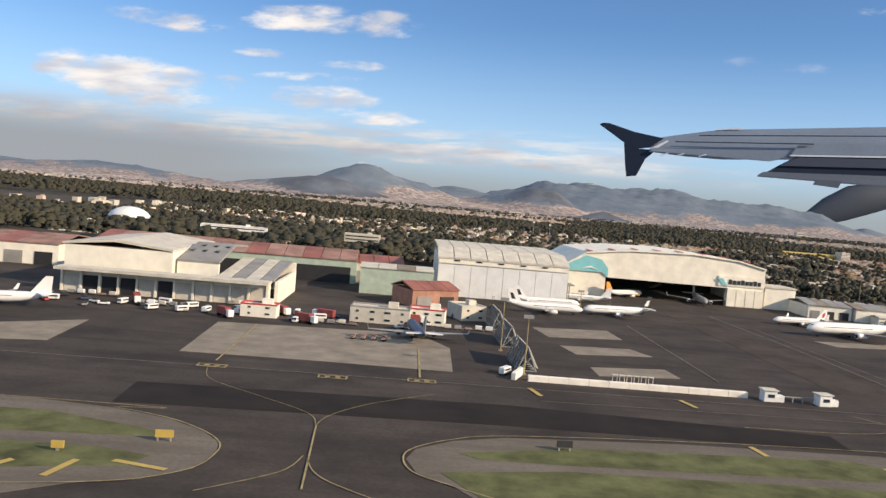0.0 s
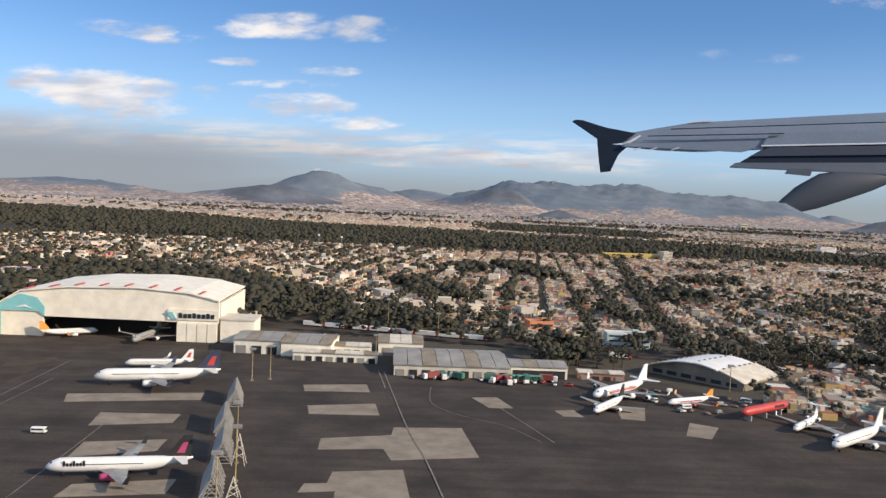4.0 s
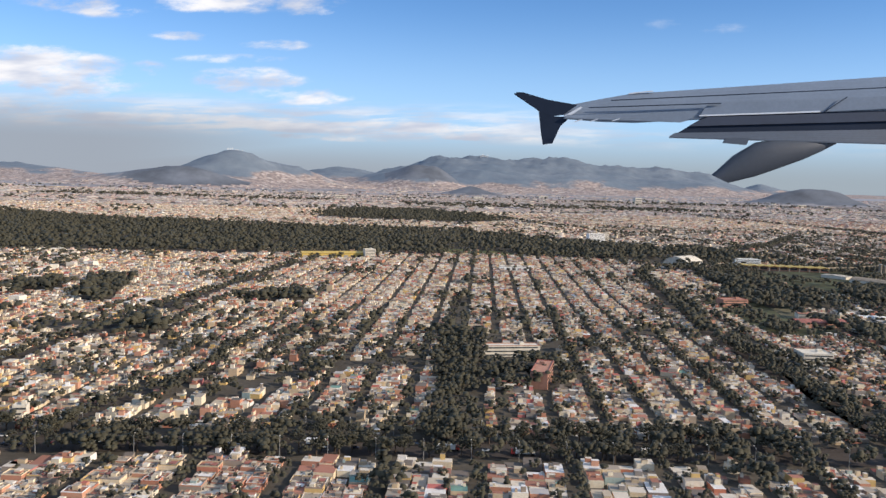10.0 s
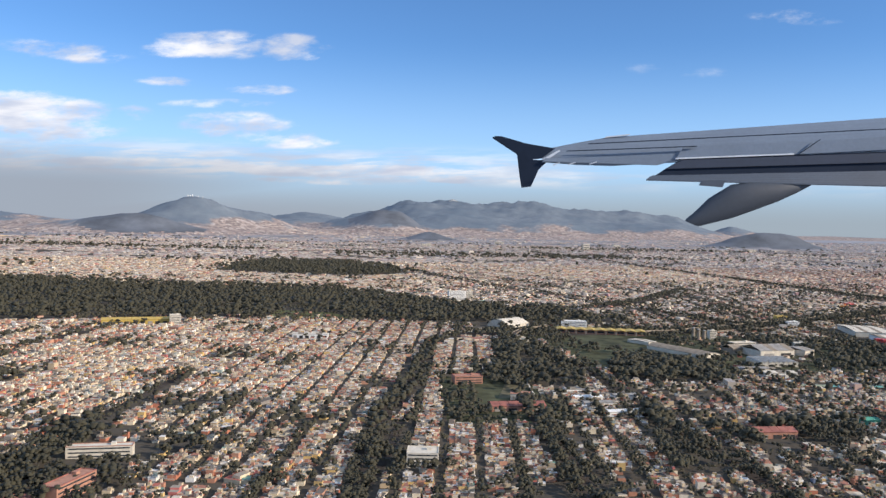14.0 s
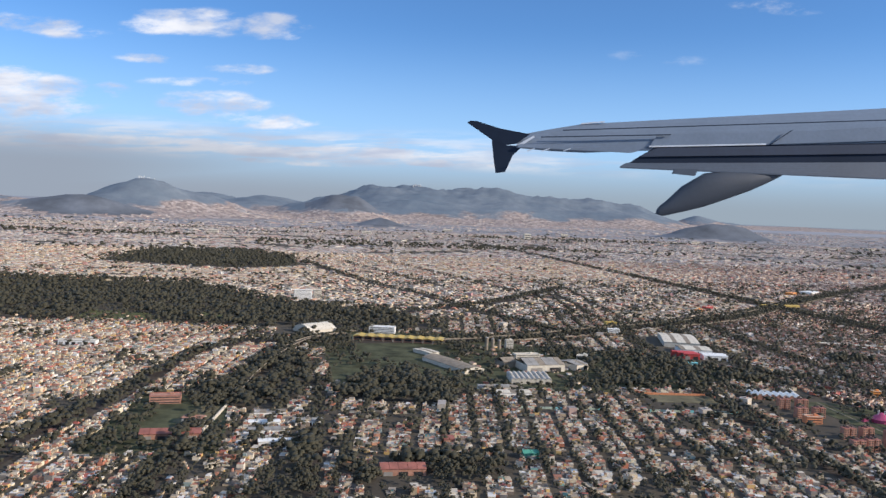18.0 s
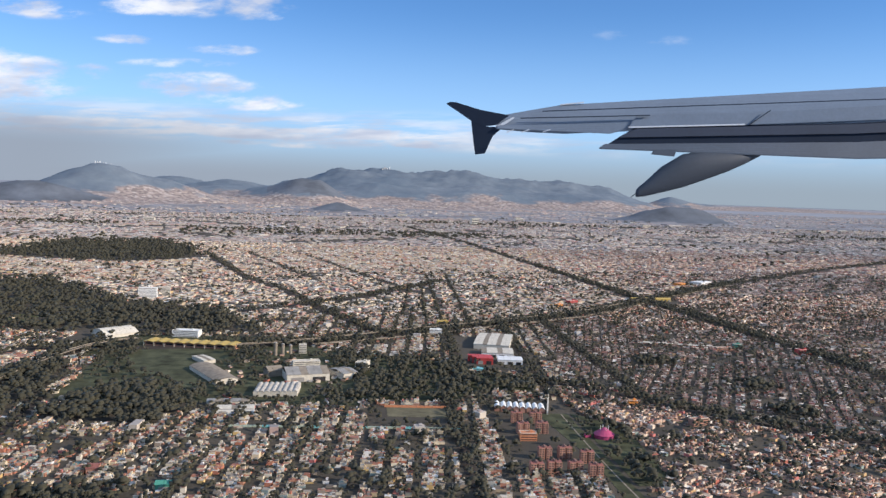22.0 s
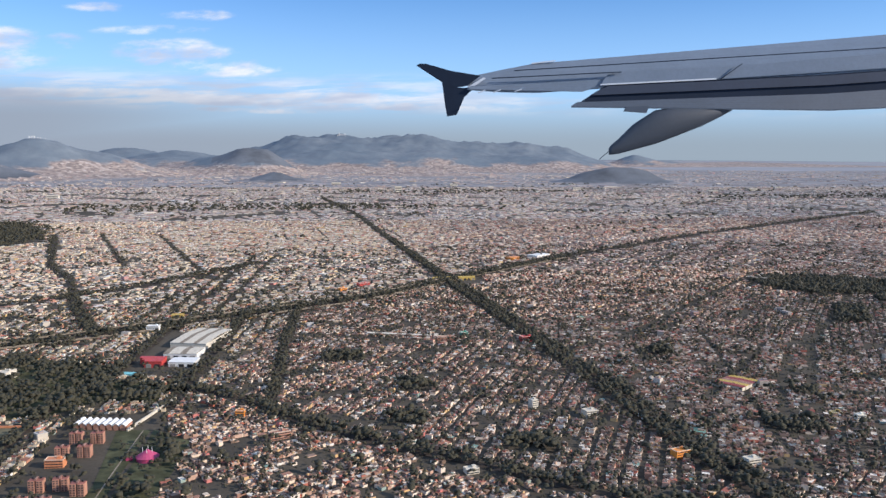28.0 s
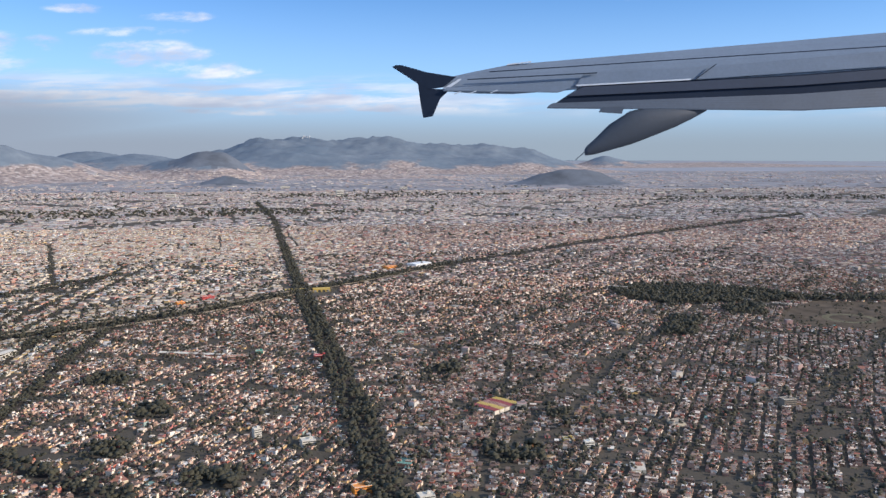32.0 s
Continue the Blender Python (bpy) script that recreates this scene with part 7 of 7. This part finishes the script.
FIRST_STREET, BLOCK, LANE = 54.7, 5.0, 1.0      # streets across the front rows, counted where y = 44


def front_rows():
    """Plots of the front rows: four deep between streets that lean with the western grid."""
    xs, ys = [], []
    for b in range(-1, 10):
        for j in range(4):
            for y in np.arange(33.2, 49.4, 0.80):
                xs.append(FIRST_STREET + BLOCK * b + LANE / 2 + (BLOCK - LANE) / 4 * (j + .5) + (y - 44) * math.tan(AZ_W))
                ys.append(y + .13 * j)
    return np.array(xs), np.array(ys)


hx, hy = front_rows()
k = in_poly(hx, hy, NEAR) & is_free(hx, hy, 0.3)
hx, hy = hx[k], hy[k]
order = np.argsort(np.hypot(hx - 74, (hy - 40) * 1.2))[:246]
pick = random.Random(3)
for n, i in enumerate(order):
    kind = HOUSE_KINDS[pick.randrange(12)]
    side = 90 if pick.random() < .5 else -90
    ob = copy_thing(kind, pose(hx[i] + pick.uniform(-.05, .05), hy[i] + pick.uniform(-.04, .04), 0, 0, 0, side - 9.5))
    ob.scale = (pick.uniform(.8, 1.05), pick.uniform(.72, .95), pick.uniform(.5, 1.0))
rest = np.setdiff1d(np.arange(len(hx)), order)
if len(rest):
    town("terraced_houses", "low flat-roofed plastered houses in the front rows", (hx[rest], hy[rest], np.full(len(rest), -AZ_W)), .8, .95, .16, .8, .94, .5, tanks=.5)
for kind in HOUSE_KINDS:
    for o in (*kind.children_recursive, kind):
        bpy.data.objects.remove(o)


# ---- near trees ----
def tree_kind(seed):
    r = random.Random(seed)
    t = root("tree", 0, 0, -60, 0, "dark green broad-crowned street tree", "tree", "street trees along the avenue")
    hgt = r.uniform(.7, 1.0)
    trunk = rod("trunk", "bark", t, (0, 0, 0), (.02, .01, hgt * .5), .045, .028, seg=8)
    for k in range(2):
        a = k * 3.1 + r.uniform(-.3, .3)
        part("limb", rod_bm(bmesh.new(), (.02, .01, hgt * .42), (.25 * math.cos(a), .25 * math.sin(a), hgt * r.uniform(.65, .8)), .02, .008, 5), "bark", trunk)
    n = 90
    a, rad = np.array([r.uniform(0, 6.283) for _ in range(n)]), np.array([r.random() ** .5 for _ in range(n)])
    zz = np.array([r.uniform(0, 1) for _ in range(n)])
    span = .46 * np.sin(np.pi * (.18 + .72 * zz)) * rad
    v, q = clump_field(span * np.cos(a), span * np.sin(a), hgt * (.42 + .55 * zz), np.full(n, .11), 1)
    crown = quads_ob("crown", v, q, "leaf", t)
    return t


TREE_KINDS = [tree_kind(40 + k) for k in range(5)]
spots = []
pick = random.Random(9)
for x in np.arange(54, 128, .95):
    for o in (-1.7, -1.1, 1.2, 1.9):
        if pick.random() < .6:
            y = np.interp(x, [55, 75, 105, 135], [52.1, 50.8, 47.9, 44.9]) + o + pick.uniform(-.3, .3)
            spots.append((x + pick.uniform(-.4, .4), y))
for x, y in spots[:140] + [(44 + pick.uniform(-2.5, 3), 50.5 + pick.uniform(-3, 4)) for _ in range(26)] + [(56 + pick.uniform(-1, 6), 34.5 + pick.uniform(-1.4, 1.4)) for _ in range(14)]:
    ob = copy_thing(TREE_KINDS[pick.randrange(5)], pose(x, y, 0, 0, 0, pick.uniform(0, 360)))
    s = pick.uniform(.75, 1.35)
    ob.scale = (s, s, s * pick.uniform(.9, 1.15))
lane_x, lane_y = [], []
for b in range(10):
    for y in np.arange(33.4, 49.2, .5):
        if pick.random() < .62:
            lane_x.append(FIRST_STREET + BLOCK * b + (y - 44) * math.tan(AZ_W) + pick.uniform(-.28, .28))
            lane_y.append(y + pick.uniform(-.2, .2))
for _ in range(150):
    lane_x.append(pick.uniform(54, 101))
    lane_y.append(pick.uniform(34, 49))
lane_x, lane_y = np.array(lane_x), np.array(lane_y)
k = in_poly(lane_x, lane_y, NEAR)
wood("street_trees", "dark trees shading the lanes between the front rows", lane_x[k], lane_y[k], np.array([pick.uniform(.2, .46) for _ in range(k.sum())]), 5)
for kind in TREE_KINDS:
    for o in (*kind.children_recursive, kind):
        bpy.data.objects.remove(o)


# ---- vehicles and street furniture ----
def car_kind(mat, label):
    c = root("car", 0, 0, -60, 0, label, "car", "parked and passing cars")
    box("body", mat, c, 0, 0, .03, .44, .17, .07, bevel=.012)
    box("cabin", "glass", c, -.02, 0, .1, .24, .15, .05, bevel=.015)
    for sx in (-1, 1):
        part("axle", rod_bm(bmesh.new(), (sx * .13, -.09, .032), (sx * .13, .09, .032), .032, seg=8), "tyre", c)
    return c


def van_kind():
    c = root("van", 0, 0, -60, 0, "white passenger van on the airfield", "van", "white vans")
    box("body", "white", c, 0, 0, .04, .52, .2, .19, bevel=.02)
    box("windscreen", "glass", c, .245, 0, .13, .04, .17, .08)
    for sy in (-1, 1):
        box("side_glass", "glass", c, -.02, sy * .1, .13, .4, .008, .06)
    for sx in (-1, 1):
        for sy in (-1, 1):
            part("wheel", rod_bm(bmesh.new(), (sx * .16, sy * .08, .035), (sx * .16, sy * .105, .035), .035, seg=8), "tyre", c)
    return c


def truck_kind(mat, label, length=1.4):
    c = root("truck_trailer", 0, 0, -60, 0, label, "truck", "trucks")
    box("box_body", mat, c, 0, 0, .1, length, .26, .28, bevel=.01)
    box("cab", "white" if mat != "white" else "red", c, length / 2 + .14, 0, .06, .2, .24, .26, bevel=.02)
    for sx in (-.4, .3, .62):
        part("axle", rod_bm(bmesh.new(), (sx * length, -.13, .05), (sx * length, .13, .05), .05, seg=8), "tyre", c)
    return c


def lamp_kind():
    c = root("street_lamp", 0, 0, -60, 0, "tall grey street lamp on the avenue", "street lamp", "street lamps")
    rod("pole", "steel", c, (0, 0, 0), (0, 0, 1.1), .018, .012)
    rod("arm", "steel", c, (0, 0, 1.08), (.22, 0, 1.14), .01)
    box("lamp", "pale_concrete", c, .25, 0, 1.12, .1, .04, .03)
    return c


def cart_kind(mat, load, label):
    """A baggage dolly: deck on four wheels, drawbar and a load."""
    c = root("baggage_cart", 0, 0, -60, 0, label, "baggage cart", "baggage carts")
    box("deck", "steel", c, 0, 0, .05, .3, .15, .02)
    box("load", mat, c, 0, 0, .072, .27, .14, load, bevel=.01)
    rod("drawbar", "steel", c, (.15, 0, .055), (.25, 0, .03), .008)
    for sx in (-1, 1):
        part("axle", rod_bm(bmesh.new(), (sx * .1, -.08, .025), (sx * .1, .08, .025), .025, seg=8), "tyre", c)
    return c


CARTS = [cart_kind("white", .14, "white baggage cart on the ramp"), cart_kind("steel", .1, "grey container dolly on the ramp"), cart_kind("faded_red", .03, "empty dull red dolly on the ramp"), cart_kind("pale_concrete", .12, "cream canvas-sided cart on the ramp")]
CARS = [car_kind("white", "white car"), car_kind("steel", "silver-grey car"), car_kind("red", "red car"), car_kind("dark", "black car"), car_kind("blue", "dark blue car")]
for c_, w_ in zip(CARS, ("white", "silver-grey", "red", "black", "dark blue")):
    c_["label"] = f"small {w_} car on the tarmac or street"
VAN, BUS, TRUCK, LAMP = van_kind(), truck_kind("white", "long white bus on the avenue", 1.1), truck_kind("white", "white box trailer parked by the woods"), lamp_kind()
RED_TRUCK, GREEN_TRUCK = truck_kind("truck_red", "dull red airfield service truck", .7), truck_kind("truck_green", "dull green airfield service truck", .6)
pick = random.Random(21)
for x, y, a in ((20.4, 23.4, 175), (3.4, 24.9, 60), (20.9, 32.2, 0), (5.2, 45.0, 20)):
    copy_thing(VAN, pose(x, y, .012, 0, 0, a))
for t in range(8):
    copy_thing(TRUCK, pose(28.0 + t * 1.55, 60.0 - t * .48, 0, 0, 0, -17))
for x, y, a in ((47.3, 51.6, -10), (60.5, 50.6, 176), (69.4, 50.9, -3), (76.6, 49.6, 177), (88.6, 49.1, -6), (93.0, 48.2, 174), (81.3, 50.3, -4), (100.2, 47.9, -6)):
    copy_thing(BUS, pose(x, y, .03, 0, 0, a))
for _ in range(44):
    x = pick.uniform(53, 128)
    y = np.interp(x, [55, 75, 105, 135], [52.1, 50.8, 47.9, 44.9]) + pick.choice((-.75, -.4, .4, .75))
    copy_thing(pick.choice(CARS), pose(x, y, .03, 0, 0, -5 + 180 * pick.randrange(2)))
for _ in range(46):     # staff car park behind the far sheds
    copy_thing(pick.choice(CARS), pose(26.5 + pick.randrange(9) * .42, 52 + pick.randrange(8) * .62, .012, 0, 0, 80 + pick.uniform(-6, 6)))
for _ in range(46):     # ramp vehicles and baggage carts in front of the maintenance hall
    copy_thing(pick.choice(CARS + [CARS[0], CARS[1], RED_TRUCK, VAN, VAN]), pose(pick.uniform(-14, 1.5), pick.uniform(31.6, 34.2), .02, 0, 0, pick.uniform(0, 360)))
for k in range(40):     # trains of carts along the ramp buildings
    row = k // 5
    x0_, y0_ = ((-13.5, 34.6), (-10.2, 33.2), (-7.0, 35.0), (-3.4, 31.9), (-9.0, 35.6), (2.0, 33.0), (-1.6, 35.4), (1.2, 36.4))[row]
    copy_thing(pick.choice(CARTS), pose(x0_ + (k % 5) * .42, y0_ + pick.uniform(-.06, .06) + .03 * (k % 5), .02, 0, 0, pick.uniform(-8, 8)))
for k in range(8):     # dollies laid out on the stand
    copy_thing(CARTS[2], pose(-1.5 + (k % 4) * .36, 29.0 + (k // 4) * .5, .03, 0, 0, 80))
for k in range(20):
    row = k // 4
    x0_, y0_ = ((34.5, 43.6), (38.5, 43.2), (45.6, 42.6), (49.0, 39.8), (46.5, 38.4))[row]
    copy_thing(pick.choice(CARTS), pose(x0_ + (k % 4) * .6, y0_ + pick.uniform(-.25, .25), .02, 0, 0, pick.uniform(0, 360)))
for _ in range(16):
    copy_thing(pick.choice((RED_TRUCK, CARS[2], GREEN_TRUCK, CARS[0], CARS[3])), pose(pick.uniform(34.2, 42.5), pick.uniform(43.2, 44.1), .02, 0, 0, pick.uniform(0, 360)))
for _ in range(14):
    copy_thing(pick.choice((CARS[2], GREEN_TRUCK, VAN, CARS[1], CARS[0])), pose(pick.uniform(45, 55), pick.uniform(38.6, 41.4) - 0, .02, 0, 0, pick.uniform(0, 360)))
for _ in range(24):     # along the big avenue
    y = pick.uniform(85, 225)
    copy_thing(pick.choice(CARS + [BUS]), pose(np.interp(y, [85, 127, 229], [284, 282.6, 281.6]) + pick.choice((-.8, .8)), y, .03, 0, 0, 92))
for x in np.arange(54, 112, 2.6):
    for o in (-2.0, 2.1):
        copy_thing(LAMP, pose(x + o * .3, np.interp(x, [55, 75, 105, 135], [52.1, 50.8, 47.9, 44.9]) + o, 0, 0, 0, 90 if o < 0 else -90))
for kind in CARS + CARTS + [VAN, BUS, TRUCK, LAMP, RED_TRUCK, GREEN_TRUCK]:
    for o in (*kind.children_recursive, kind):
        bpy.data.objects.remove(o)

# ramp cabins, racks and carts by the first barrier
for x, y, a in ((11.15, 23.95, 0), (12.75, 23.85, 5)):
    g = root("guard_cabin", x, y, 0, a, "white guard cabin beside the barrier", "cabin", "guard cabins")
    box("body", "white", g, 0, 0, 0, .4, .34, .34, bevel=.02)
    box("roof", "pale_concrete", g, 0, 0, .34, .46, .4, .03)
    box("window", "glass", g, .02, -.172, .14, .2, .01, .1)
    box("annex", "white", g, .34, .02, 0, .22, .24, .2)
for k in range(6):
    g = root("equipment_rack", 6.7 + k * .22, 24.6, 0, 0, "pale steel equipment rack behind the barrier", "rack", "equipment racks")
    for dx_ in (-.07, .07):
        rod("post", "pale_concrete", g, (dx_, 0, 0), (dx_, 0, .3), .014)
    box("shelf", "pale_concrete", g, 0, 0, .3, .18, .12, .02)
g = root("barrier_gate", 0, 0, 0, 0, "low grey gate rail between the guard cabins", "gate")
for k in range(4):
    box("post", "steel", g, 11.6 + k * .3, 23.95, 0, .03, .03, .16)
box("rail", "steel", g, 12.05, 23.95, .16, 1.0, .03, .03)
for k, (x, y) in enumerate(((-4.2, 15.9), (3.8, 17.2), (11.4, 16.6))):
    g = root("airfield_sign", x, y, .02, 8, "low yellow and black airfield sign on the grass", "sign", "airfield signs")
    box("panel", "yellow" if k != 1 else "dark", g, 0, 0, .08, .34, .05, .14)
    for dx_ in (-.12, .12):
        box("leg", "steel", g, dx_, 0, 0, .03, .03, .08)
g = root("airfield_sign", -5.8, 14.9, .02, 4, "small bright yellow airfield sign on the grass", "sign", "airfield signs")
box("panel", "yellow", g, 0, 0, .06, .22, .05, .13)
box("leg", "steel", g, 0, 0, 0, .05, .03, .06)
for x, y, hgt, lab in ((21.2, 140.5, 3.4, "tall thin radio mast over the houses"), (24.7, 144.7, 3.0, "tall thin radio mast over the woods"), (9.0, 104, 2.4, "thin radio mast among the trees")):
    g = root("radio_mast", x, y, 0, 0, lab, "mast", "radio masts")
    rod("pole", "steel", g, (0, 0, 0), (0, 0, hgt), .07, .03)
    box("antenna", "white", g, 0, 0, hgt * .85, .3, .3, .3)
for k in range(6):
    g = root("work_stand", 41.0 - k * .34, 43.8, 0, 10 * k, "green steel work stand by the workshop", "work stand", "green work stands")
    box("platform", "green", g, 0, 0, .34, .34, .3, .04)
    for dx_ in (-.13, .13):
        for dy_ in (-.1, .1):
            rod("leg", "green", g, (dx_, dy_, 0), (dx_ * .6, dy_ * .6, .34), .014)
    rod("ladder", "green", g, (.3, 0, 0), (.14, 0, .36), .02)
